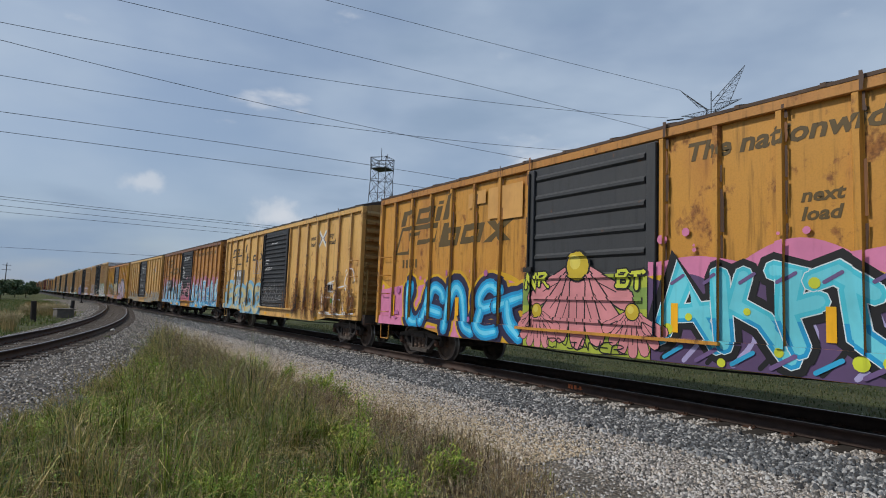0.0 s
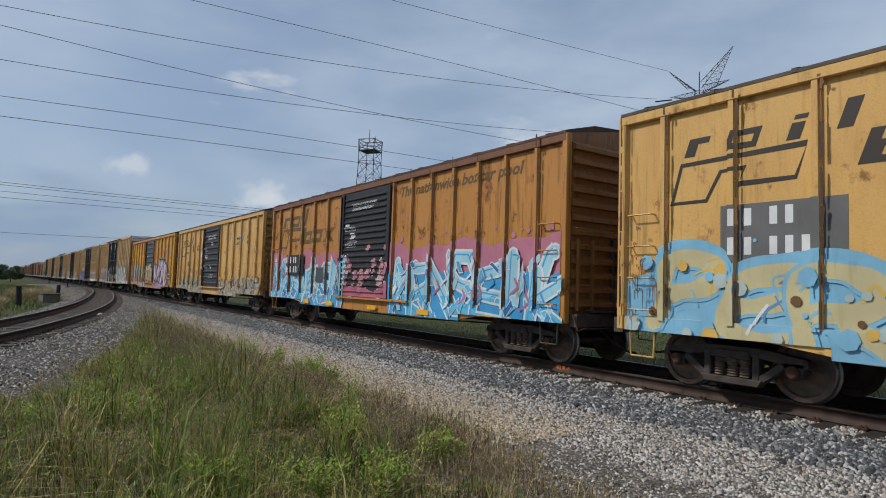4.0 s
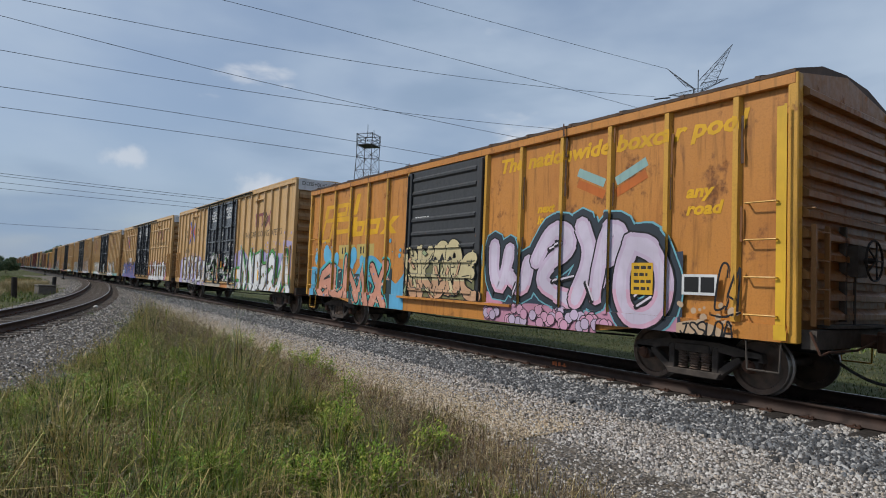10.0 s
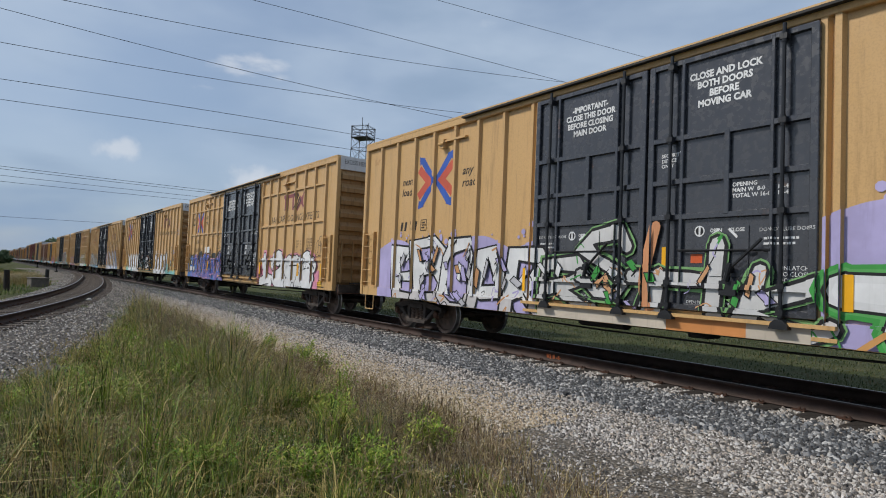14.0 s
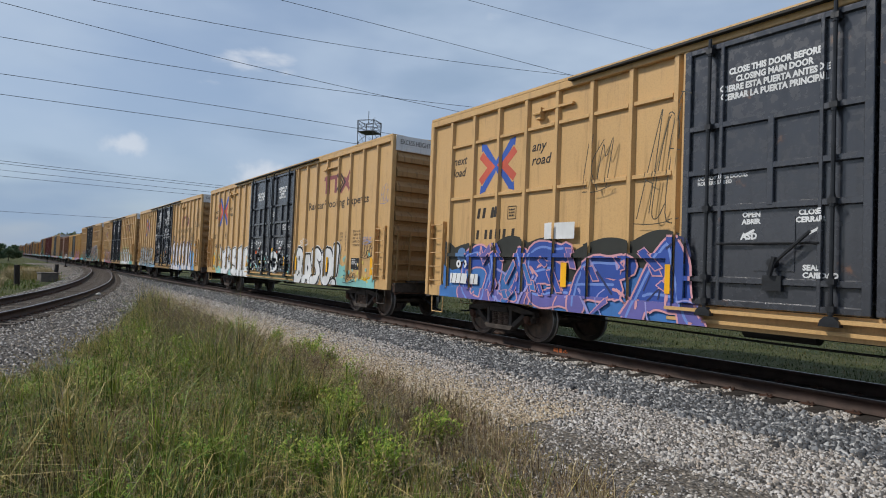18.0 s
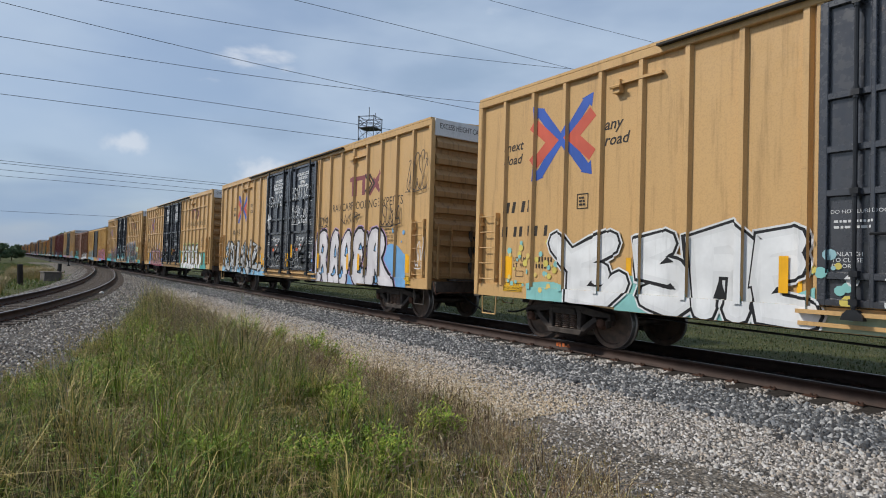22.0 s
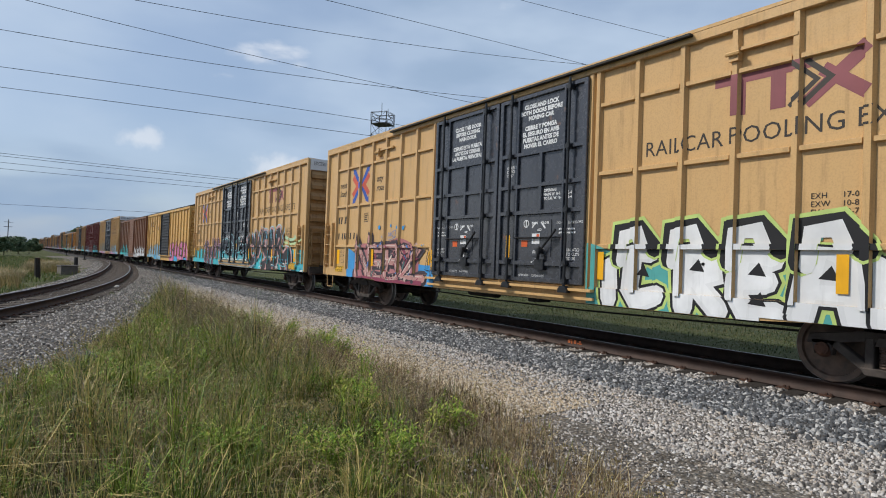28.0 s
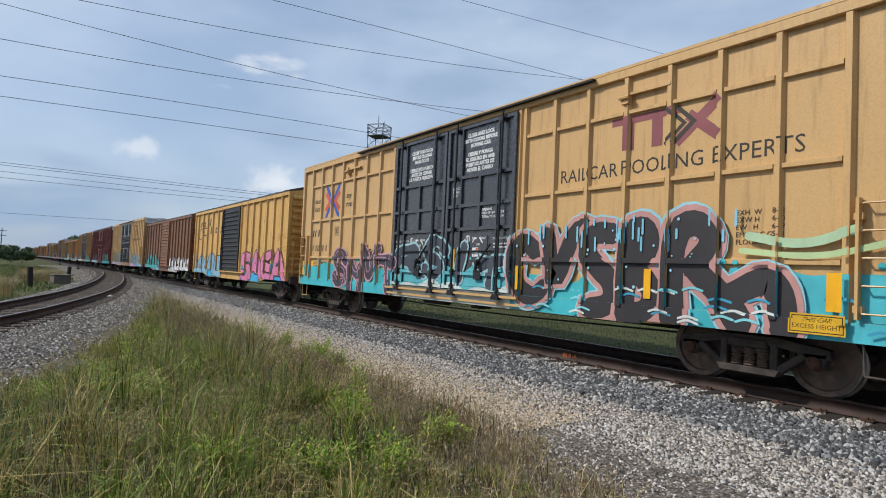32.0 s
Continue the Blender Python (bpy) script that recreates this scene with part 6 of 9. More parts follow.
def blotches(a, count, x0, x1, z0, z1, tints, size=1.0):
    """Flaked and half-washed patches of old paint, thicker towards the foot."""
    for k in range(count):
        x, z = a.rnd.uniform(x0, x1), z0 + (z1 - z0) * a.rnd.uniform(0, 1) ** 1.6
        w, h = a.rnd.uniform(0.05, 0.28) * size, a.rnd.uniform(0.03, 0.14) * size
        g = a.rnd.uniform(-0.7, 0.7)
        pts = []
        for q in range(9):
            u, v = w * a.rnd.uniform(0.5, 1.2) * math.cos(q * 0.698), h * a.rnd.uniform(0.5, 1.2) * math.sin(q * 0.698)
            pts.append((x + u * math.cos(g) - v * math.sin(g), z + u * math.sin(g) + v * math.cos(g)))
        a.poly(pts, a.rnd.choice(tints))


def paint_b():
    a = Art(21)
    brand_blocks(a, SOOT, dz=0.04)
    pool_words(a, SOOT, 3.62, 5.25, 3.52, (4.71, 3.52))
    grey = (0.13, 0.13, 0.13)
    a.rect(-6.12, -4.5, 1.87, 2.68, grey)
    a.bars(-6.0, 2.38, 0.24, (1, 1, -0.6, 1, 1), CHALK, 0.22)
    a.bars(-6.0, 1.98, 0.24, (1, 1, -0.6, 1, 1, 1), CHALK, 0.22)
    a.rect(5.34, 5.78, 1.66, 1.97, CHALK)
    a.rect(5.38, 5.55, 1.72, 1.92, INK), a.rect(5.58, 5.74, 1.72, 1.92, INK)
    a.rect(5.62, 5.86, 1.32, 1.47, (0.06, 0.36, 0.05))
    a.words("SECURE BOTH HASPS\nBEFORE MOVING CAR", -1.05, 2.62, 0.055, CHALK)
    a.lines(-1.15, 2.95, 0.45, 2, 0.05, 0.13, CHALK)
    a.lines(-0.5, 3.62, 0.75, 1, 0.05, 0.1, CHALK)
    a.rect(6.75, 7.45, 0.98, 1.18, GOLD)
    for x in (-7.4, -5.6, -3.4, -1.1, 1.6, 4.4):
        a.rect(x, x + 0.32, 0.72, 0.82, AMBERSTRIP)
    a.lay(B, "lettering", "dark stencilled lettering and small white plates")
    a = Art(22, 330)
    pale = (0.20, 0.44, 0.62)
    a.cloud(-7.7, -1.7, 0.62, 1.55, pale, 0.35, 1.6, 10)
    a.letters("PERDC", -7.3, -1.8, 0.72, 2.0, (0.52, 0.46, 0.26), pale, 0.26, 0.05, 0.05, halo=(pale, 0.10), overlap=1.1, inner=False, wild=4, jig=0.15, tints=(pale, (0.62, 0.42, 0.09), CHALK, (0.10, 0.26, 0.5)))
    for k in range(40):
        x, z = a.rnd.uniform(-7.6, -1.8), a.rnd.uniform(0.75, 1.9)
        a.disc(x, z, a.rnd.uniform(0.03, 0.14), a.rnd.choice((pale, (0.60, 0.38, 0.09), (0.40, 0.48, 0.46), (0.14, 0.07, 0.03))), 7)
    a.scrawl(-1.2, 1.2, 1.15, 2.0, (0.22, 0.22, 0.22), 0.02, 7), a.scrawl(-1.2, 1.2, 1.35, 1.8, (0.32, 0.32, 0.32), 0.025, 6)
    a.scrawl(5.1, 7.4, 1.0, 2.1, CHALK, 0.075, 2)
    a.scrawl(-2.7, -1.8, 2.5, 3.0, (0.15, 0.30, 0.55), 0.03, 3)
    a.edge_grime_shade(B, 902, share=0.85)
    rust_runs(a, 330, [x for x in B["seams"] if x > 1.7 and x < 7.5], 5, 1.5)
    rust_runs(a, 60, (-7.5, -1.75, 1.55, 7.5), 6)
    a.lay(B, "graffiti", "pale blue and cream graffiti, rust patches between")


def paint_c():
    a = Art(31)
    olive = (0.12, 0.075, 0.025)
    brand_blocks(a, olive, False, -0.08, -0.05, 0.085)
    a.words("The nationwide boxcar pool", 1.82, 3.74, 0.25, olive, 0.22, bold=0.012, wide=1.16)
    a.words("CLOSE AND LOCK DOORS\n BEFORE MOVING CAR", -0.80, 3.70, 0.085, CHALK, 0.1, bold=0.003, wide=1.05)
    a.words("SECURITY DEVICE ONLY", -1.22, 3.02, 0.05, CHALK)
    a.words("SECURE BOTH HASPS\nMOVING CAR", -1.1, 2.62, 0.05, CHALK)
    a.border(-1.25, -0.55, 2.99, 3.10, 0.012, CHALK), a.border(-1.12, -0.5, 2.5, 2.70, 0.012, CHALK)
    a.rect(-0.85, -0.55, 2.74, 2.92, CHALK), a.rect(-1.25, -0.98, 3.14, 3.22, CHALK)
    a.words("FORK TRUCK POCKET", -0.1, 1.62, 0.05, CHALK)
    a.words("STANDARD CAR SEAL ONLY", -0.7, 1.22, 0.05, CHALK)
    a.lay(C, "lettering", "faded dark and white stencilled lettering")
    a = Art(32, 330)
    a.cloud(-7.75, -1.6, 1.6, 2.42, (0.45, 0.17, 0.22), 0.14, 0.8, 14)
    a.cloud(1.5, 7.75, 1.6, 2.42, (0.45, 0.17, 0.24), 0.14, 0.8, 20)
    for k in range(26):
        a.disc(a.rnd.uniform(-1.3, 1.45), a.rnd.uniform(1.1, 2.45), a.rnd.uniform(0.05, 0.17), (0.50, 0.24, 0.28) if k % 3 else (0.58, 0.40, 0.40), 12)
    a.cloud(-1.3, 1.5, 1.05, 1.35, (0.42, 0.12, 0.18), 0.2, 0.9)
    for k in range(9):
        x, z = a.rnd.uniform(-1.2, 1.3), a.rnd.uniform(1.2, 2.1)
        a.disc(x, z, 0.17, (0.05, 0.03, 0.03), 14), a.disc(x, z, 0.15, (0.46, 0.19, 0.24), 14), a.disc(x - 0.04, z + 0.05, 0.05, (0.60, 0.44, 0.45), 10)
    pale, deep = (0.30, 0.55, 0.66), (0.05, 0.30, 0.58)
    for x0, x1, w in ((-7.75, -1.6, "NKSWRSM"), (1.5, 7.75, "KRNSEWK")):
        a.cloud(x0, x1, 0.62, 1.75, deep, 0.10, 0.5)
        a.letters(w, x0 + 0.05, x1 - 0.05, 0.66, 2.05, pale, (0.60, 0.64, 0.66), 0.24, 0.05, 0.12, split=(1.2, (0.10, 0.42, 0.64)), curved=False, shine=deep, overlap=1.3, jig=0.16, wild=4, tints=(deep, CHALK, (0.03, 0.16, 0.36), (0.5, 0.16, 0.26)))
        a.shards(30, x0 + 0.2, x1 - 0.2, 0.78, 1.95, 0.4, (pale, (0.10, 0.42, 0.64), deep, CHALK, (0.03, 0.14, 0.34)), (0.60, 0.64, 0.66), 0.016)
        for k in range(14):
            xx = a.rnd.uniform(x0, x1 - 0.3)
            z = a.rnd.uniform(0.75, 1.7)
            a.line([(xx, z), (xx + 0.22, z + 0.15), (xx + 0.12, z + 0.32)], 0.05, a.rnd.choice((deep, CHALK, (0.5, 0.14, 0.25))), False)
    a.edge_grime_shade(C, 903, share=0.85)
    black = (0.02, 0.02, 0.022)
    a.rect(-6.1, -4.52, 1.66, 2.39, black)
    a.bars(-6.0, 2.10, 0.22, (1, 1, -0.6, 1, 1), CHALK, 0.22)
    a.bars(-6.0, 1.76, 0.22, (1, 1, -0.6, 1, 1, 1), CHALK, 0.22)
    for x in (-7.2, -4.3, -2.4, 0.4, 3.0, 5.4):
        a.rect(x, x + 0.5, 0.72, 0.84, AMBERSTRIP)
    a.rect(-3.4, -2.65, 1.45, 1.92, (0.06, 0.07, 0.08))
    a.lay(C, "graffiti", "pale blue wildstyle graffiti with pink haze")


def paint_d():
    a = Art(41)
    brand_blocks(a, SOOT)
    pool_words(a, SOOT, 4.05, 5.55, 3.28, (4.95, 3.32), ((0.55, 0.50, 0.40), (0.08, 0.12, 0.22)))
    a.bars(-5.5, 2.16, 0.24, (1, 1, -0.8, 1, 1), SOOT, 0.25), a.bars(-5.3, 1.78, 0.23, (1, 1, -0.6, 1, 1, 1), SOOT, 0.25)
    a.words("CLOSE AND LOCK DOORS\nBEFORE MOVING CAR", -0.70, 3.61, 0.095, CHALK, bold=0.003, wide=1.0)
    for x, z, w in ((-1.3, 2.95, 0.5), (-1.2, 2.55, 0.5), (-1.3, 2.05, 0.55), (-0.1, 3.2, 0.4), (-0.2, 1.55, 0.7)):
        a.lines(x, z, w, 1, 0.06, 0.1, CHALK)
        a.border(x - 0.04, x + w + 0.04, z - 0.05, z + 0.11, 0.012, CHALK)
    a.disc(0.0, 2.05, 0.09, CHALK, 12)
    a.rect(-2.35, -2.0, 2.62, 2.9, CHALK)
    a.border(-3.3, -2.98, 2.28, 2.5, 0.015, SOOT)
    a.rect(-2.5, -1.95, 1.62, 1.95, (0.16, 0.12, 0.09))
    a.rect(-5.75, -4.95, 1.30, 1.65, (0.60, 0.36, 0.08)), a.bars(-5.65, 1.5, 0.09, (1, 1, -1, 1, 1), SOOT, 0.3), a.bars(-5.65, 1.36, 0.09, (1, 1, -1, 1), SOOT, 0.3)
    a.rect(-4.75, -3.95, 1.30, 1.60, (0.60, 0.40, 0.10)), a.bars(-4.65, 1.46, 0.09, (1, 1, 1, 1, 1), SOOT, 0.3), a.bars(-4.65, 1.34, 0.09, (1, 1, 1, 1, 1), SOOT, 0.3)
    for x in (-5.05, -2.55, 2.0, 4.2):
        a.rect(x, x + 0.14, 1.15, 1.62, AMBERSTRIP)
    for x in (-2.2, 3.2, 6.0):
        a.rect(x, x + 0.4, 0.72, 0.86, AMBERSTRIP)
    a.lay(D, "lettering", "black stencilled lettering and white plates")
    a = Art(42, 330)
    grey, blue = (0.30, 0.33, 0.36), (0.16, 0.30, 0.42)
    for x0, x1 in ((-7.6, -1.65), (1.65, 7.7)):
        a.cloud(x0 + 0.1, x1 - 0.2, 0.68, 1.20, (0.42, 0.37, 0.27), 0.35, 1.1, 12)
        blotches(a, 130, x0, x1, 0.66, 1.5, (grey, (0.24, 0.29, 0.33), (0.36, 0.36, 0.34), (0.50, 0.35, 0.19), (0.58, 0.38, 0.12)))
        for k in range(34):
            # worn loops of an old outline
            x, z, r = a.rnd.uniform(x0 + 0.2, x1 - 0.2), a.rnd.uniform(0.85, 1.5), a.rnd.uniform(0.08, 0.24)
            b0, b1 = a.rnd.uniform(0, 6.28), a.rnd.uniform(1.6, 4.5)
            blotches(a, 3, x - r, x + r, z - r, z + r, (grey, (0.40, 0.34, 0.24), (0.24, 0.29, 0.33), (0.48, 0.37, 0.22)), r * 5)
            a.line([(x + r * math.cos(b0 + b1 * q / 6), z + 1.2 * r * math.sin(b0 + b1 * q / 6)) for q in range(7)], 0.022, a.rnd.choice(((0.08, 0.07, 0.06), (0.14, 0.13, 0.12), (0.34, 0.36, 0.36))))
        blotches(a, 90, x0, x1, 0.66, 1.4, (grey, (0.44, 0.38, 0.26), (0.10, 0.07, 0.05), (0.60, 0.38, 0.10), (0.20, 0.26, 0.30)), 0.5)
    rust_runs(a, 170, [x for x in D["seams"] if abs(x) < 7.5], 9, 0.7)
    a.edge_grime_shade(D, 904, share=0.95)
    a.lay(D, "graffiti", "weathered grey-blue graffiti along the sill")


def paint_e():
    a = Art(51)
    yel = (0.66, 0.36, 0.01)
    brand_blocks(a, yel, False, -0.02, -0.14, 0.10)
    a.words("The nationwide boxcar pool", 1.95, 3.72, 0.27, yel, 0.22, bold=0.014, wide=1.17)
    a.words("any\nroad", 6.25, 2.82, 0.18, yel, 0.22, bold=0.01, wide=1.15)
    a.words("next\nload", 3.1, 2.82, 0.15, yel, 0.22, bold=0.01, wide=1.1)
    for s in (-1, 1):
        for e, col in ((1, (0.28, 0.45, 0.44)), (-1, (0.50, 0.13, 0.02))):
            a.line([(4.83 + s * 0.72, 3.22 + e * 0.10 + 0.16), (4.83 + s * 0.12, 3.12 + e * 0.1)], 0.15, col, False, False)
    a.rect(-5.6, -4.55, 2.0, 2.42, (0.50, 0.38, 0.12)), a.rect(-4.4, -3.35, 2.0, 2.42, (0.50, 0.38, 0.12))
    a.bars(-5.4, 2.15, 0.2, (1, 1), INK, 0.3), a.bars(-4.2, 2.15, 0.2, (1, 1), INK, 0.3)
    a.lines(-1.15, 2.95, 0.6, 1, 0.05, 0.1, CHALK)
    a.lay(E, "lettering", "faded yellow lettering")
    a = Art(52, 330)
    blue = (0.10, 0.36, 0.58)
    a.cloud(-7.6, -1.6, 0.66, 1.75, blue, 0.4, 1.2, 10)
    a.cloud(-7.3, -2.3, 0.66, 1.5, (0.03, 0.05, 0.06), 0.28, 0.8)
    for k in range(9):
        a.disc(a.rnd.uniform(-7.2, -2.4), a.rnd.uniform(1.75, 2.2), a.rnd.uniform(0.12, 0.24), (0.12, 0.44, 0.70), 14, 1.25)
    rosy = (0.58, 0.27, 0.19)
    a.piece(("-6.12,1.72 -6.66,1.50 -6.92,1.02 -6.55,0.76 -6.16,0.96 -6.2,1.26 -6.6,1.2", "-5.84,1.72 -5.88,0.98 -5.42,0.80 -5.06,1.1 -4.98,2.0", "-4.98,0.68 -4.78,1.58 -4.2,0.86|-4.2,0.86 -3.98,1.78 -3.62,0.70", "-3.4,1.75 -2.62,0.72|-2.6,1.82 -3.3,0.72"), 0.27, rosy, INK, 0.05, (((0.05, 0.42, 0.40), 0.05),), curved=False)
    blotches(a, 60, -7.0, -2.5, 0.72, 1.6, ((0.62, 0.33, 0.24), (0.50, 0.20, 0.14), (0.66, 0.38, 0.29)), 0.45)
    for k in range(16):
        x, z = a.rnd.uniform(-7.0, -2.6), a.rnd.uniform(0.75, 1.8)
        a.disc(x, z, a.rnd.uniform(0.03, 0.08), (0.26, 0.07, 0.06) if k % 3 else (0.20, 0.30, 0.52), 9, 0.7)
    a.cloud(-1.45, 1.4, 1.05, 1.9, (0.16, 0.16, 0.08), 0.05, 0.6)
    a.letters("SKOBE", -1.45, 1.4, 1.08, 2.3, (0.55, 0.47, 0.27), INK, 0.26, 0.03, 0.0, split=(1.45, (0.55, 0.33, 0.20)), overlap=1.1)
    a.edge_grime_shade(E, 905, share=0.7)
    a.shards(16, -1.4, 1.35, 1.15, 2.2, 0.3, ((0.55, 0.47, 0.27), (0.55, 0.33, 0.20), (0.30, 0.36, 0.20)), INK, 0.014)
    for k in range(3):
        a.disc(-0.15 + 0.3 * k, 1.95, 0.06, INK, 10)
    lil = (0.52, 0.42, 0.56)
    a.cloud(1.7, 6.25, 0.70, 2.05, (0.035, 0.05, 0.08), 0.35, 1.6)
    a.cloud(1.7, 6.2, 0.66, 1.1, (0.50, 0.24, 0.34), 0.2, 0.8)
    dusk = (0.03, 0.04, 0.055)
    a.piece(("1.92,2.2 1.92,1.6 2.18,1.30 2.4,2.1|2.42,1.6 2.82,1.28 2.95,1.85", "3.16,1.9 3.5,2.42 3.92,2.46 4.05,2.12 3.5,1.85 3.28,1.5 3.7,1.3 4.02,1.2", "4.28,2.5 4.52,2.0 4.16,1.2|4.52,2.0 4.74,1.55", "4.62,1.3 4.82,2.42 5.12,2.38 5.06,2.02 4.82,1.9", "5.32,2.18 5.74,2.08 5.98,1.65 5.90,1.12 5.46,0.92 5.16,1.18 5.14,1.7 5.34,2.16"), 0.34, lil, INK, 0.03, (((0.16, 0.40, 0.48), 0.14), (dusk, 0.11)), ((0.56, 0.50, 0.62),), split=(1.42, (0.60, 0.36, 0.48)))
    for k in range(46):
        x = a.rnd.uniform(1.75, 5.1)
        z = a.rnd.uniform(0.70, 0.98)
        a.disc(x, z, 0.11, INK, 9), a.disc(x, z, 0.095, (0.56, 0.30, 0.42) if k % 3 else (0.50, 0.40, 0.54), 9)
    for pts in (((2.55, 1.15), (2.7, 1.45)), ((3.5, 2.1), (3.8, 2.2)), ((3.6, 1.5), (4.1, 1.6)), ((4.4, 1.5), (4.55, 1.2)), ((5.4, 1.3), (5.62, 1.5)), ((5.45, 1.15), (5.7, 1.3))):
        a.line(list(pts), 0.09, INK, False), a.line([(x + 0.02, z + 0.02) for x, z in pts], 0.035, (0.62, 0.56, 0.64), False)
    a.rect(5.35, 5.75, 1.35, 1.85, GOLD)
    a.lines(5.4, 1.75, 0.32, 4, 0.05, 0.11, SOOT)
    a.cloud(6.2, 7.1, 0.70, 0.98, (0.50, 0.36, 0.24), 0.16, 0.5, 14)
    a.rect(6.25, 6.8, 1.38, 1.68, CHALK), a.rect(6.29, 6.52, 1.42, 1.64, INK), a.rect(6.55, 6.76, 1.42, 1.64, INK)
    a.scrawl(6.25, 7.05, 0.80, 1.0, INK, 0.045, 5), a.scrawl(6.75, 7.1, 1.15, 1.75, INK, 0.05, 1)
    a.rect(7.60, 7.76, 0.85, 3.9, (0.66, 0.40, 0.03))
    a.lay(E, "graffiti", "salmon, cream and lilac graffiti")


def paint_f():
    a = sixty_stencils(F, 61)
    a.lay(F, "lettering", "dark and white stencilled lettering, mauve mark")
    a = Art(62, 330)
    a.cloud(-8.4, -2.5, 0.7, 2.15, LILAC, 0.16, 0.9, 30)
    a.cloud(2.5, 9.25, 0.7, 2.3, LILAC, 0.22, 1.1, 40)
    a.cloud(8.3, 9.25, 1.5, 2.75, LILAC, 0.2, 0.7, 10)
    a.letters("EBOAR", -7.6, -2.4, 0.62, 2.1, CHALK, INK, 0.26, 0.05, 0.06, overlap=1.25, curved=False, jig=0.18, split=(1.0, (0.52, 0.50, 0.50)), wild=5, tints=(INK, INK, (0.5, 0.25, 0.1), LILAC))
    a.letters("RSTIK", -2.3, 2.4, 1.0, 1.95, (0.55, 0.55, 0.55), INK, 0.2, 0.05, 0.05, overlap=1.2, curved=False, jig=0.3, halo=((0.18, 0.36, 0.14), 0.03), wild=4, tints=(INK, LILAC, (0.55, 0.3, 0.15), LEAF))
    a.line([(0.1, 1.0), (0.0, 1.5), (0.2, 2.3)], 0.16, (0.55, 0.25, 0.12))
    tan = (0.40, 0.24, 0.11)
    a.piece(("2.75,1.42 3.2,1.4|3.38,0.95 3.56,2.06 4.05,1.05 4.55,2.04 4.92,0.95", "5.34,0.80 5.38,2.12 5.74,2.14 5.84,1.6 5.72,0.80|5.4,1.6 6.0,1.72", "6.15,1.58 6.52,1.58 6.52,1.34 6.14,1.04 6.6,0.82 7.0,0.82", "6.98,1.90 7.2,2.06 7.5,1.92 7.46,1.56 7.02,1.28 7.2,0.90 7.6,0.86", "7.98,0.82 8.36,1.42 8.62,2.0 8.9,1.3 9.15,0.82"), 0.42, CHALK, INK, 0.038, ((LEAF, 0.10), ((0.10, 0.36, 0.10), 0.04)), curved=False, shine=((0.72, 0.73, 0.74),))
    for pts in (((3.72, 0.9), (3.80, 1.5)), ((4.3, 1.6), (4.45, 1.25)), ((5.58, 1.9), (5.62, 1.75)), ((6.3, 1.44), (6.38, 1.38)), ((6.8, 1.75), (6.72, 2.05)), ((7.28, 1.76), (7.34, 1.70)), ((7.65, 1.0), (7.9, 1.3)), ((6.7, 0.98), (6.95, 1.15)), ((5.05, 1.3), (5.12, 1.7)), ((8.55, 1.2), (8.62, 1.05))):
        a.line(list(pts), 0.13, INK, False), a.line(list(pts), 0.06, tan, False)
    a.cloud(-2.3, 2.4, 0.72, 0.98, (0.52, 0.46, 0.38), 0.02, 0.6)
    a.cloud(0.4, 1.6, 0.72, 0.98, (0.60, 0.25, 0.08), 0.02, 0.6)
    a.shards(30, -7.3, -2.6, 0.8, 2.0, 0.34, (CHALK, (0.45, 0.45, 0.48), LILAC, (0.5, 0.26, 0.12)), INK, 0.02)
    a.shards(16, -2.2, 2.3, 1.05, 1.8, 0.3, (CHALK, LEAF, LILAC, INK, (0.55, 0.3, 0.15)), INK, 0.015)
    for k in range(9):
        x = 2.9 + k * 0.7
        a.line([(x, 0.72), (x + 0.28, 0.95)], 0.07, a.rnd.choice((INK, (0.58, 0.30, 0.10))), False)
    for x in (2.72, 5.62, 8.32, -2.75):
        a.rect(x, x + 0.12, 1.18, 1.62, AMBERSTRIP)
    a.lay(F, "graffiti", "white block graffiti edged in green and black")


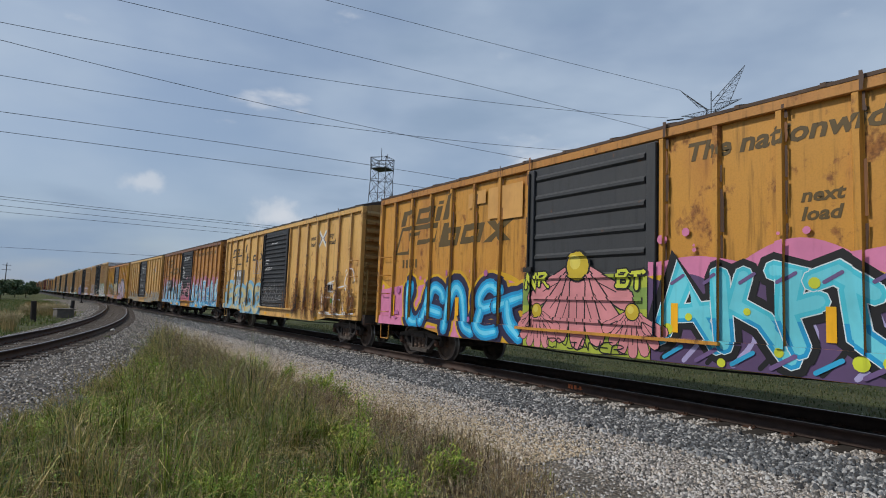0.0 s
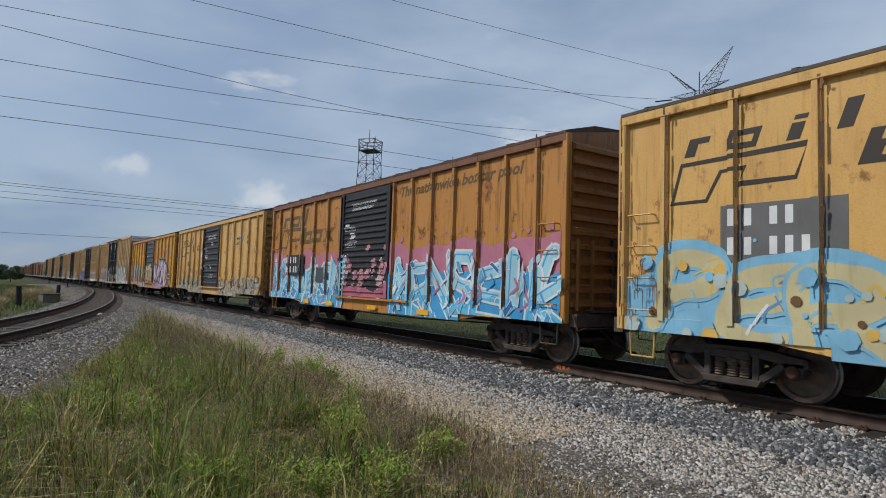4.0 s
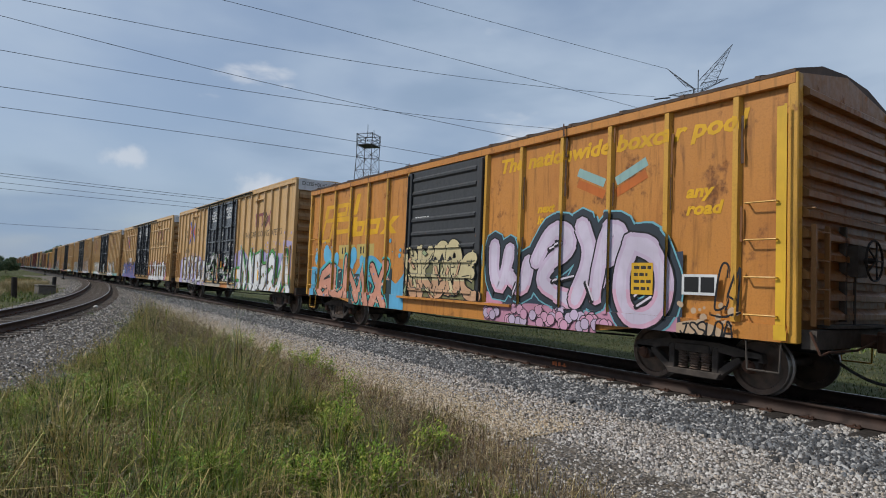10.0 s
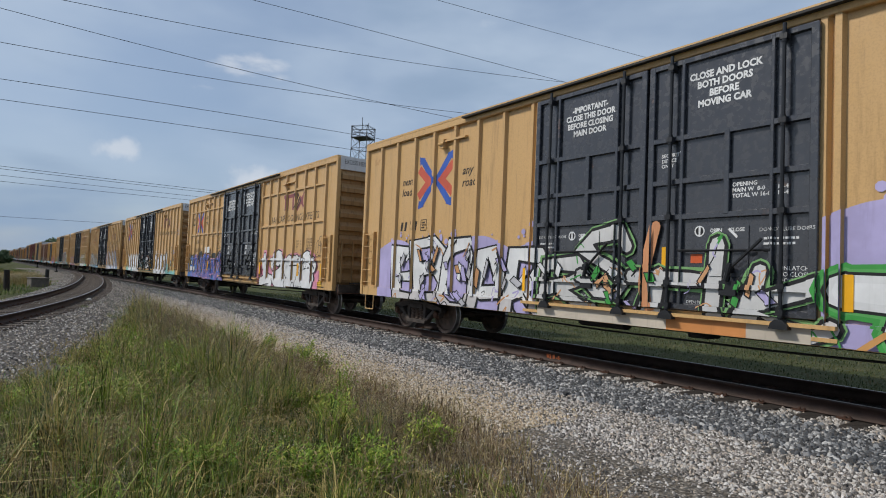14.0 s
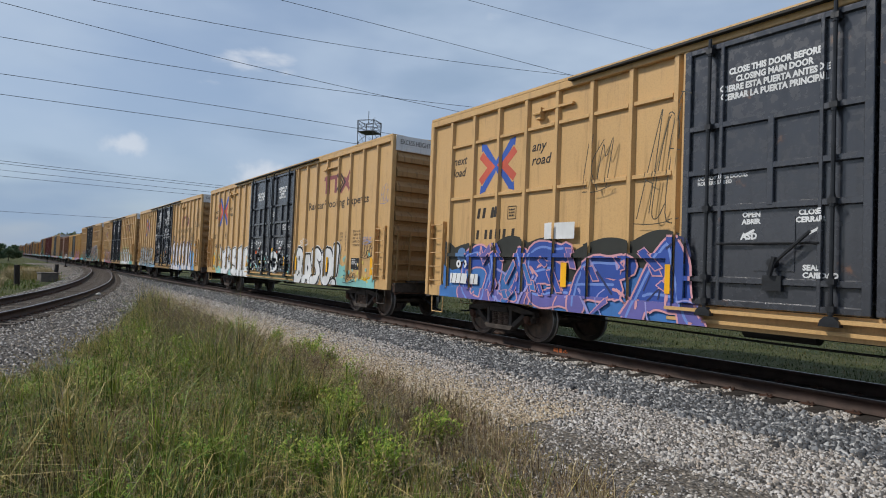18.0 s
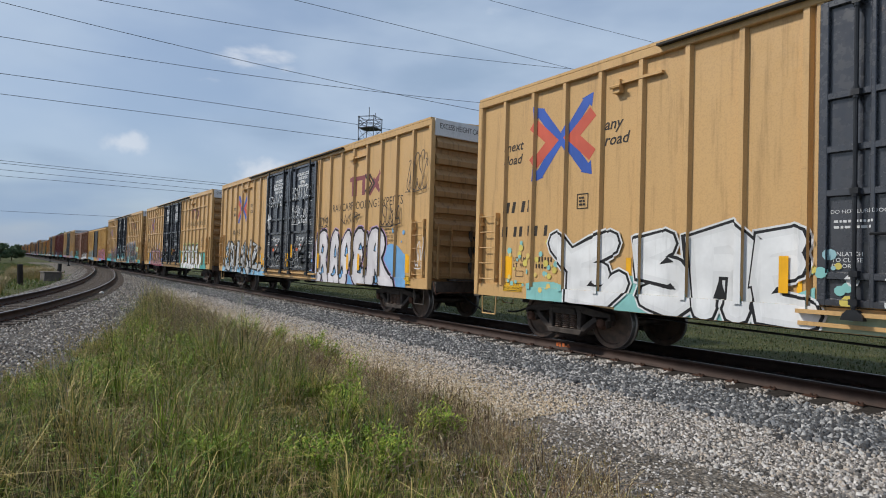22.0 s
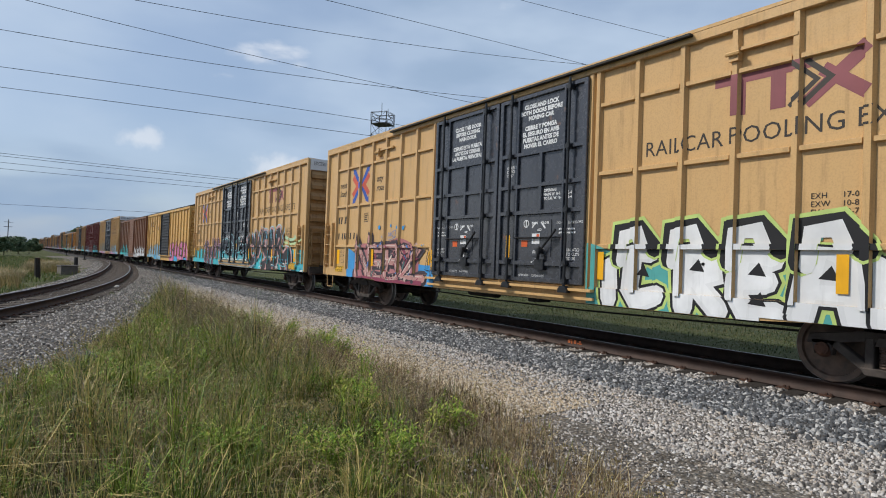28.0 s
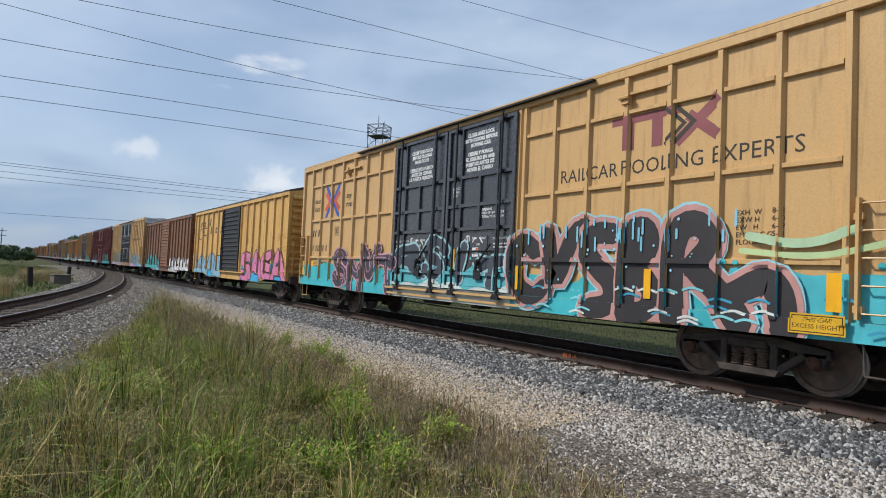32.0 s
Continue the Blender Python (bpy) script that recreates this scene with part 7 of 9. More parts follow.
def paint_g():
    a = sixty_stencils(G, 71, tall=3.34, mark_z=3.52, door_words=2, cross=(-6.88, 3.62, 1.18, 1.0), load=(-8.45, 3.80), road=(-5.85, 3.78), marks=(-7.53, 2.54), figures=(-7.53, 2.09))
    a.lay(G, "lettering", "dark and white stencilled lettering, mauve mark")
    a = Art(72, 330)
    pink = (0.62, 0.26, 0.36)
    a.cloud(2.5, 8.2, 0.68, 1.35, pink, 0.3, 1.2, 10)
    a.letters("125S", 2.6, 7.7, 0.62, 2.05, CHALK, INK, 0.50, 0.045, 0.02, overlap=1.06, jig=0.03, halo=(pink, 0.03))
    a.disc(6.2, 0.85, 0.13, INK, 14), a.disc(6.2, 0.85, 0.10, CHALK, 14)
    a.scrawl(6.6, 7.2, 1.45, 1.75, INK, 0.03, 2), a.scrawl(6.5, 7.0, 0.72, 0.88, INK, 0.025, 2)
    a.scrawl(7.9, 8.5, 1.9, 2.5, INK, 0.035, 2)
    deep = (0.035, 0.08, 0.34)
    a.cloud(-8.5, -2.5, 0.70, 2.02, (0.03, 0.032, 0.028), 0.16, 0.6)
    a.cloud(-8.7, -2.3, 0.66, 1.5, (0.05, 0.16, 0.42), 0.25, 0.9)
    a.letters("OUEFA", -8.0, -2.4, 0.66, 2.0, deep, (0.60, 0.30, 0.34), 0.34, 0.035, 0.05, overlap=1.08, split=(1.05, (0.13, 0.12, 0.36)), shine=(0.16, 0.26, 0.62), jig=0.16, wild=4, tints=((0.60, 0.30, 0.34), (0.03, 0.04, 0.12), (0.3, 0.3, 0.6)))
    a.shards(20, -7.4, -2.7, 0.8, 1.85, 0.4, (deep, (0.13, 0.12, 0.36), (0.05, 0.16, 0.42)), (0.55, 0.28, 0.34), 0.016)
    a.disc(-7.9, 1.75, 0.16, (0.10, 0.20, 0.40), 14), a.disc(-8.0, 1.55, 0.09, CHALK, 10), a.disc(-7.7, 1.55, 0.09, CHALK, 10)
    a.disc(-8.0, 1.55, 0.035, INK, 8), a.disc(-7.7, 1.55, 0.035, INK, 8)
    a.rect(-8.3, -7.3, 1.12, 1.34, CHALK)
    for k in range(6):
        a.line([(-8.25 + 0.16 * k, 1.12), (-8.2 + 0.16 * k, 1.34)], 0.02, INK, False, False)
    a.rect(-5.35, -4.6, 2.05, 2.35, CHALK)
    a.scrawl(-3.3, -2.6, 2.3, 4.1, (0.06, 0.05, 0.03), 0.03, 2), a.scrawl(-4.4, -3.9, 2.9, 3.9, (0.06, 0.05, 0.03), 0.03, 1)
    a.scrawl(2.3, 2.6, 1.1, 1.9, INK, 0.03, 1)
    for x in (2.72, 6.55, -4.9, -2.75):
        a.rect(x, x + 0.14, 1.18, 1.62, AMBERSTRIP)
    a.lay(G, "graffiti", "white figures on pink and dark blue graffiti")


def paint_h():
    a = sixty_stencils(H, 81, caps=False, door_size=0.086, door_z=4.22, tall=3.48, mark_z=3.70, cross=(-6.90, 3.80, 1.55, 1.32), load=(-8.46, 3.76), road=(-5.92, 3.80), marks=(-8.46, 2.50), figures=(-8.48, 2.02))
    a.lay(H, "lettering", "dark and white stencilled lettering, mauve mark")
    a = Art(82, 330)
    aqua, lemon = (0.22, 0.48, 0.46), (0.60, 0.50, 0.12)
    a.cloud(5.3, 8.6, 0.70, 1.05, aqua, 0.16, 0.6, 14)
    a.cloud(5.9, 6.8, 0.70, 1.45, aqua, 0.16, 0.6, 6)
    a.cloud(-2.6, 2.6, 0.74, 0.96, (0.36, 0.44, 0.30), 0.03, 0.6)
    a.cloud(-7.7, -2.5, 0.68, 1.15, aqua, 0.2, 0.8, 10)
    for k in range(60):
        a.disc(a.rnd.uniform(-3.0, 2.5), a.rnd.uniform(0.95, 1.75), a.rnd.uniform(0.02, 0.08), a.rnd.choice((CHALK, lemon, aqua, (0.3, 0.5, 0.55))), 9)
        a.disc(a.rnd.choice((a.rnd.uniform(5.9, 8.6), a.rnd.uniform(-8.3, -7.0))), a.rnd.uniform(0.9, 1.9), a.rnd.uniform(0.02, 0.07), a.rnd.choice((lemon, aqua, (0.66, 0.50, 0.16))), 9)
    a.piece(("2.86,0.84 2.86,1.82 3.16,1.80 3.24,1.56 2.98,1.40 3.30,1.2 3.2,0.86 2.9,0.84", "3.56,0.82 3.78,1.86 4.08,0.82|3.68,1.05 3.98,1.05", "4.78,1.66 4.48,1.84 4.28,1.62 4.70,1.28 4.66,0.92 4.26,0.86", "5.34,1.80 5.08,1.40 5.18,0.90 5.52,0.88 5.70,1.35 5.58,1.76 5.34,1.80", "6.08,1.92 5.98,1.2|5.92,0.80 6.0,0.82"), 0.30, CHALK, INK, 0.034, ((CHALK, 0.06), (INK, 0.035)))
    for x, z, rx, rz in ((3.02, 1.60, 0.06, 0.09), (3.06, 1.08, 0.06, 0.10), (3.82, 1.28, 0.05, 0.10), (5.38, 1.32, 0.07, 0.22)):
        a.disc(x, z, rx, INK, 12, rz / rx)
    a.piece(("-6.95,1.88 -6.6,1.56 -6.1,1.72 -5.72,1.86|-6.45,1.55 -6.48,1.0 -5.85,0.92 -5.52,1.2|-6.4,1.32 -5.9,1.34", "-4.66,1.84 -5.06,1.72 -5.02,1.5 -4.42,1.38 -4.2,1.14 -4.5,0.92 -4.92,1.02", "-3.98,0.92 -4.02,1.84 -3.62,1.92 -3.40,1.74 -3.50,0.92|-3.9,1.56 -3.6,1.56", "-2.78,1.84 -3.12,1.78 -3.18,1.5 -2.78,1.56|-3.14,1.36 -3.06,0.96 -2.62,0.92"), 0.38, CHALK, INK, 0.024, ((CHALK, 0.05), (INK, 0.02)), curved=False, shine=((0.72, 0.73, 0.74),))
    for tri in (((-3.86, 1.05), (-3.66, 1.05), (-3.76, 1.36)), ((-6.2, 1.12), (-5.9, 1.12), (-6.1, 1.22)), ((-4.75, 1.52), (-4.5, 1.56), (-4.62, 1.64)), ((-4.7, 1.16), (-4.45, 1.14), (-4.55, 1.24)), ((-3.05, 1.16), (-2.8, 1.22), (-2.98, 1.26))):
        a.convex(list(tri), INK)
    a.letters("IO", -1.0, 1.4, 1.05, 1.9, CHALK, INK, 0.2, 0.03, 0.0, overlap=0.8)
    a.scrawl(6.7, 7.4, 0.95, 1.2, INK, 0.04, 3), a.scrawl(7.75, 8.35, 1.7, 2.1, INK, 0.04, 3), a.scrawl(7.8, 8.3, 2.1, 2.25, (0.2, 0.25, 0.45), 0.04, 2)
    a.scrawl(8.75, 9.2, 3.2, 3.6, (0.18, 0.22, 0.36), 0.025, 2), a.scrawl(3.1, 3.8, 2.08, 2.25, CHALK, 0.03, 3)
    for x in (2.72, 5.35, 8.3, -2.95, 1.9):
        a.rect(x, x + 0.12, 1.18, 1.66, AMBERSTRIP)
    a.lay(H, "graffiti", "white bubble graffiti with aqua and yellow speckles")


def paint_i():
    a = sixty_stencils(I, 91)
    a.lay(I, "lettering", "dark and white stencilled lettering, mauve mark")
    a = Art(92, 330)
    blue, white = (0.16, 0.36, 0.62), (0.58, 0.54, 0.62)
    a.cloud(2.2, 8.3, 0.64, 1.05, blue, 0.2, 0.8, 14)
    a.cloud(6.8, 8.2, 0.64, 1.7, blue, 0.3, 0.8, 8)
    a.piece(("2.78,0.86 2.78,2.08 3.1,2.18 3.36,1.95 3.24,1.64 2.98,1.52|3.1,1.5 3.42,0.86", "3.80,0.88 3.84,1.8 3.96,2.22 4.14,2.02 4.20,0.92|3.9,1.36 4.12,1.36", "4.66,0.86 4.52,1.66 4.86,2.2 5.06,1.96 4.98,1.52 4.7,1.36", "5.92,2.08 5.56,2.16 5.42,1.80 5.76,1.64|5.56,1.62 5.42,1.14 5.68,0.88 6.0,1.0", "6.36,0.86 6.38,2.1 6.76,2.18 6.96,1.9 6.6,1.56|6.66,1.54 7.12,0.92 7.5,0.82"), 0.46, (0.60, 0.57, 0.60), INK, 0.05, (((0.44, 0.30, 0.52), 0.05), (INK, 0.02)), shine=((0.66, 0.64, 0.66),))
    for x, z, rx, rz in ((3.0, 1.82, 0.10, 0.14), (3.04, 1.14, 0.13, 0.16), (3.99, 1.74, 0.10, 0.20), (3.95, 1.12, 0.15, 0.16), (4.78, 1.78, 0.12, 0.20), (4.5, 1.1, 0.14, 0.2), (5.70, 1.88, 0.13, 0.10), (5.72, 1.22, 0.20, 0.12), (6.62, 1.85, 0.12, 0.12), (6.78, 1.0, 0.12, 0.16)):
        a.counter(x, z, rx * 0.95, rz * 1.05, INK, blue)
    a.cloud(-8.7, -2.5, 0.66, 1.15, (0.22, 0.44, 0.62), 0.2, 0.7, 8)
    a.letters("SIHNZ", -8.5, -3.7, 0.72, 2.05, (0.45, 0.46, 0.46), INK, 0.26, 0.08, 0.1, overlap=1.25, jig=0.16, curved=False, wild=4, tints=(INK, CHALK, (0.2, 0.4, 0.6)))
    a.scrawl(2.72, 3.5, 2.55, 2.85, SOOT, 0.05, 4), a.line([(4.4, 2.72), (4.62, 2.58), (4.66, 2.86), (4.8, 2.60), (4.94, 2.84), (5.06, 2.62), (5.2, 2.88)], 0.035, SOOT, False, False), a.line([(5.25, 2.6), (5.3, 2.9), (5.5, 2.86), (5.3, 2.74), (5.65, 2.82), (5.45, 2.56)], 0.035, SOOT, False, False), a.scrawl(6.9, 7.9, 2.45, 2.9, INK, 0.055, 3), a.scrawl(8.2, 9.2, 3.3, 4.1, (0.08, 0.06, 0.04), 0.05, 3)
    a.shards(30, -8.3, -3.8, 0.8, 1.95, 0.34, ((0.55, 0.56, 0.56), (0.40, 0.41, 0.42), INK, (0.22, 0.44, 0.62), CHALK), INK, 0.024)
    a.letters("SNV2", -1.95, -0.55, 3.45, 3.90, CHALK, (0.10, 0.10, 0.10), 0.034, 0.006, 0.1, inner=False, curved=False)
    a.letters("SNIV2", 0.5, 2.1, 3.55, 4.0, CHALK, (0.10, 0.10, 0.10), 0.036, 0.006, 0.1, inner=False, curved=False)
    a.scrawl(0.5, 1.4, 2.75, 3.35, CHALK, 0.035, 3), a.scrawl(1.5, 2.15, 2.8, 3.4, CHALK, 0.035, 3), a.scrawl(0.5, 1.3, 1.2, 1.9, (0.4, 0.4, 0.4), 0.025, 3), a.scrawl(-1.8, -0.7, 1.2, 1.5, (0.4, 0.4, 0.4), 0.025, 3)
    a.poly([(-1.95, 2.6), (-1.8, 2.6), (-1.8, 2.95), (-1.7, 2.95), (-1.88, 3.2), (-2.05, 2.95), (-1.95, 2.95)], CHALK)
    a.scrawl(8.75, 9.15, 1.35, 2.0, CHALK, 0.04, 2)
    for x in (2.72, 5.62, 4.9, -2.95, 0.1, 8.3):
        a.rect(x, x + 0.12, 1.18, 1.66, AMBERSTRIP)
    a.lay(I, "graffiti", "lilac-white graffiti edged in black over blue")


def paint_j():
    a = sixty_stencils(J, 101, tall=3.42, mark_z=3.60, door_words=1, cross=(-6.82, 3.62, 1.18, 1.0), load=(-8.33, 3.62), road=(-5.78, 3.64), marks=(-8.40, 2.47), figures=(-8.38, 1.97))
    a.lay(J, "lettering", "dark and white stencilled lettering, mauve mark")
    a = Art(102, 330)
    teal = (0.08, 0.34, 0.32)
    a.cloud(2.5, 8.5, 0.68, 1.65, teal, 0.25, 0.9, 14)
    a.piece(("2.96,1.40 3.0,0.86", "3.80,1.66 3.46,1.62 3.40,1.08 3.56,0.86 3.92,0.98", "4.42,0.84 4.42,1.66 4.82,1.62 4.86,1.36 4.54,1.24|4.62,1.2 4.98,0.84", "5.72,1.58 5.32,1.62 5.24,1.08 5.40,0.82 5.80,0.86|5.28,1.24 5.64,1.28", "6.10,0.84 6.28,1.66 6.58,1.62 6.74,0.84|6.22,1.18 6.64,1.18", "7.05,0.84 7.08,1.5 7.4,1.22"), 0.33, CHALK, INK, 0.045, (((0.45, 0.58, 0.18), 0.05),), curved=False, shine=((0.72, 0.73, 0.74),))
    for x, z in ((3.66, 1.34), (4.62, 1.45), (5.52, 1.42), (5.55, 1.02), (6.42, 1.40)):
        a.convex([(x - 0.13, z - 0.05), (x + 0.12, z - 0.07), (x + 0.02, z + 0.12)], INK)
    for k in range(4):
        # the raised hooks that crown the piece
        x = 3.45 + k * 0.98
        a.line([(x - 0.30, 1.55), (x - 0.25, 2.02), (x + 0.12, 2.06), (x + 0.42, 1.72)], 0.36, (0.45, 0.58, 0.18), False)
        a.line([(x - 0.30, 1.55), (x - 0.25, 2.00), (x + 0.12, 2.04), (x + 0.42, 1.72)], 0.28, INK, False)
        a.line([(x - 0.24, 1.5), (x - 0.18, 1.94), (x + 0.10, 1.98), (x + 0.20, 1.74)], 0.20, CHALK, False)
    rose, wine = (0.40, 0.16, 0.17), (0.25, 0.05, 0.09)
    a.cloud(-7.5, -2.45, 0.68, 1.45, (0.05, 0.28, 0.60), 0.45, 1.5, 10)
    a.cloud(-6.95, -3.25, 0.66, 1.85, rose, 0.14, 0.9)
    a.letters("NEBZ", -6.95, -3.25, 0.74, 1.92, (0.46, 0.24, 0.22), (0.05, 0.03, 0.04), 0.20, 0.05, 0.05, overlap=1.1, jig=0.06, curved=False, halo=((0.06, 0.05, 0.06), 0.05), shine=(0.60, 0.46, 0.42), wild=3, warp=0.05, tints=((0.04, 0.05, 0.05), (0.62, 0.54, 0.46), wine))
    a.shards(26, -6.8, -3.4, 0.85, 1.8, 0.26, (rose, (0.56, 0.46, 0.40), (0.08, 0.14, 0.14), wine, (0.10, 0.20, 0.46)), (0.05, 0.03, 0.04), 0.012)
    a.cloud(-6.95, -3.0, 0.66, 0.84, wine, 0.04, 0.5)
    blotches(a, 50, -6.9, -3.3, 0.8, 1.9, ((0.05, 0.05, 0.06), rose, wine, (0.52, 0.36, 0.32)), 0.4)
    a.scrawl(-2.9, -2.3, 1.2, 1.6, INK, 0.03, 2), a.scrawl(-4.9, -4.5, 2.0, 2.2, (0.1, 0.2, 0.45), 0.03, 2)
    for x in (2.72, 6.5, -2.6, -5.9):
        a.rect(x, x + 0.14, 1.18, 1.66, AMBERSTRIP)
    a.lay(J, "graffiti", "white and teal graffiti, maroon and blue graffiti")


def paint_k():
    a = sixty_stencils(K, 111, tall=3.40, mark_z=3.58, door_words=1, cross=(-6.82, 3.62, 1.18, 1.0), load=(-8.33, 3.62), road=(-5.78, 3.64), marks=(-8.40, 2.47), figures=(-8.38, 1.97))
    a.lay(K, "lettering", "dark and white stencilled lettering, mauve mark")
    a = Art(112, 330)
    turq, rose, coal = (0.05, 0.42, 0.48), (0.50, 0.26, 0.24), (0.035, 0.032, 0.036)
    a.cloud(-9.25, -2.4, 0.66, 1.5, turq, 0.10, 0.8, 16)
    a.cloud(2.3, 9.25, 0.66, 1.45, turq, 0.16, 0.9, 20)
    a.cloud(7.0, 9.25, 0.66, 1.62, (0.07, 0.44, 0.52), 0.08, 0.7)
    a.cloud(-2.4, 2.4, 0.74, 1.6, (0.10, 0.42, 0.48), 0.2, 0.8, 20)
    a.letters("RSIT", -2.2, 2.2, 1.1, 2.0, (0.06, 0.07, 0.09), (0.30, 0.50, 0.55), 0.26, 0.05, 0.0, overlap=1.1, jig=0.2, inner=False)
    a.cloud(-2.4, 2.4, 0.74, 1.15, (0.55, 0.62, 0.60), 0.12, 0.5)
    a.letters("SMVT", -6.4, -2.4, 0.74, 2.0, (0.06, 0.05, 0.07), (0.52, 0.28, 0.34), 0.30, 0.05, 0.05, overlap=1.1, jig=0.12, shine=(0.35, 0.2, 0.28), wild=3, tints=((0.52, 0.28, 0.34), INK))
    a.piece(("3.08,1.92 2.74,2.14 2.5,1.8 2.62,1.2 3.02,1.0 3.36,1.22", "3.42,2.2 3.62,1.2 4.05,2.26 4.36,2.3", "4.96,2.2 4.54,2.24 4.36,1.95 4.6,1.65 5.0,1.38 4.94,0.98 4.5,0.92", "5.26,0.88 5.30,2.24 5.62,2.28 5.70,1.95 5.38,1.66 5.80,1.3 5.70,0.94 5.26,0.88", "6.14,0.84 6.12,2.2 6.52,2.36 6.80,2.04 6.46,1.66|6.5,1.64 6.98,1.22 7.2,0.9|6.98,1.22 7.55,1.56 7.75,1.3 7.8,0.86"), 0.37, coal, rose, 0.085, (((0.30, 0.55, 0.62), 0.03),))
    for k in range(30):
        x, z = a.rnd.uniform(2.6, 9.1), a.rnd.uniform(0.7, 1.35)
        a.line([(x, z), (x + 0.14, z + 0.05), (x + 0.32, z)], 0.035, a.rnd.choice(((0.05, 0.30, 0.46), (0.62, 0.66, 0.64), (0.20, 0.56, 0.62))))
    for k in range(26):
        x, z = a.rnd.uniform(2.8, 7.2), a.rnd.uniform(2.1, 2.5)
        a.line([(x, z), (x, z - a.rnd.uniform(0.08, 0.3))], 0.04, (0.20, 0.52, 0.68), False)
    for k in range(40):
        a.disc(a.rnd.uniform(2.6, 6.6), a.rnd.uniform(1.2, 2.4), a.rnd.uniform(0.012, 0.03), (0.30, 0.58, 0.70), 7)
    a.line([(7.3, 2.1), (8.0, 1.95), (8.6, 2.15)], 0.12, (0.40, 0.56, 0.36)), a.line([(7.2, 1.9), (8.2, 1.8), (9.0, 2.0)], 0.08, (0.45, 0.58, 0.30))
    for x in (2.62, 5.62, -9.0, 8.28):
        a.rect(x, x + (0.20 if x > 8 else 0.13), 1.15, 1.62, AMBERSTRIP)
    a.rect(7.86, 8.52, 0.86, 1.11, GOLD), a.border(7.88, 8.50, 0.88, 1.09, 0.012, INK)
    a.words("THIS CAR\nEXCESS HEIGHT", 8.19, 1.01, 0.056, INK, 0, "CENTER")
    a.lay(K, "graffiti", "black and rose graffiti over turquoise waves")


for job in (paint_a, paint_b, paint_c, paint_d, paint_e, paint_f, paint_g, paint_h, paint_i, paint_j, paint_k):
    job()
for item in TRAIN:
    if item["kind"] == 60:
        end_words(item)


def paint_far():
    """Bands of old graffiti on the cars that stay far off."""
    rnd = random.Random(77)
    tints = (CHALK, SKY, (0.45, 0.45, 0.45), TEAL, PINK, LILAC, (0.22, 0.40, 0.52))
    for i, item in enumerate(TRAIN[NEAR:NEAR + 14]):
        a = Art(200 + i)
        hl = CAR[item["kind"]]["length"] / 2
        hd = CAR[item["kind"]]["door"] / 2
        if item["kind"] == 60:
            a.mark(4.85, 3.5, 1.85, 0.56, MAUVE, SOOT)
            a.arrows(-5.95, 3.66, 1.5, 1.18, RED, BLUE)
            a.lines(3.62, 3.1, 4.3, 1, 0.2, 0.3, SOOT)
        else:
            brand_blocks(a, SOOT)
        for x0, x1 in ((-hl + 0.3, -hd - 0.2), (hd + 0.2, hl - 0.3)):
            c = rnd.choice(tints)
            a.cloud(x0, x1, 0.68, rnd.uniform(1.0, 1.5), rnd.choice(tints), 0.2, 0.8)
            a.letters("".join(rnd.choice("ARSKENOM") for _ in range(4)), x0, x1, 0.7, rnd.uniform(1.7, 2.1), c, INK, 0.34, 0.05, 0.05, overlap=1.1, inner=False)
        a.lay(item, "graffiti", "weathered graffiti along the lower wall")


paint_far()

# ---- loose stone ----


def stones(name, places, sizes, mat, label, seed):
    """Many angular broken stones in one mesh, every corner pushed about."""
    rng = np.random.default_rng(seed)
    n = len(places)
    corner = np.array([(-1.1, -1, -1), (1, -1.1, -1), (1.1, 1, -1), (-1, 1.1, -1), (-0.5, -0.4, 1), (0.6, -0.3, 1), (0.1, 0.6, 0.9)], dtype=np.float32) * 0.5
    v = corner[None] * rng.uniform(0.6, 1.15, (n, 7, 1)) + rng.uniform(-0.16, 0.16, (n, 7, 3))
    v *= (sizes[:, None, None] * rng.uniform(0.7, 1.3, (n, 1, 3)) * np.array((1, 1, 0.75)))
    a, b = rng.uniform(0, 6.28, n), rng.uniform(-0.6, 0.6, n)
    x, y, z = v[..., 0], v[..., 1], v[..., 2]
    y2, z2 = y * np.cos(b)[:, None] - z * np.sin(b)[:, None], y * np.sin(b)[:, None] + z * np.cos(b)[:, None]
    x3, y3 = x * np.cos(a)[:, None] - y2 * np.sin(a)[:, None], x * np.sin(a)[:, None] + y2 * np.cos(a)[:, None]
    v = np.stack((x3, y3, z2), -1) + places[:, None, :]
    f = np.array([(4, 5, 6), (0, 1, 5), (0, 5, 4), (1, 2, 5), (2, 6, 5), (2, 3, 6), (3, 4, 6), (3, 0, 4)])
    faces = (f[None] + (np.arange(n) * 7)[:, None, None]).reshape(-1, 3)
    return tagged(new(name, from_arrays(name, v.reshape(-1, 3), faces, mat)), label, "stones", kind="stuff")


def stone_material(key, tones):
    n = Nodes(key, 0.88, 0.0, 0.3)
    isl = n.island()
    cr = n.node("ShaderNodeValToRGB")
    cr.color_ramp.interpolation = "CONSTANT"
    el = cr.color_ramp.elements
    el[0].position, el[0].color = 0.0, (*tones[0], 1)
    el[1].position, el[1].color = 1.0, (*tones[-1], 1)
    for i, t in enumerate(tones[1:-1]):
        e = el.new((i + 1) / (len(tones) - 1))
        e.color = (*t, 1)
    n.link(isl, cr.inputs["Fac"])
    n.color(n.mix(n.math("MULTIPLY", n.ramp(n.noise(45, 3), 0.35, 0.7), 0.4), cr.outputs["Color"], (0.12, 0.10, 0.08)))
    n.bump(n.noise(90, 3), 0.3, 0.004)
    return n.mat


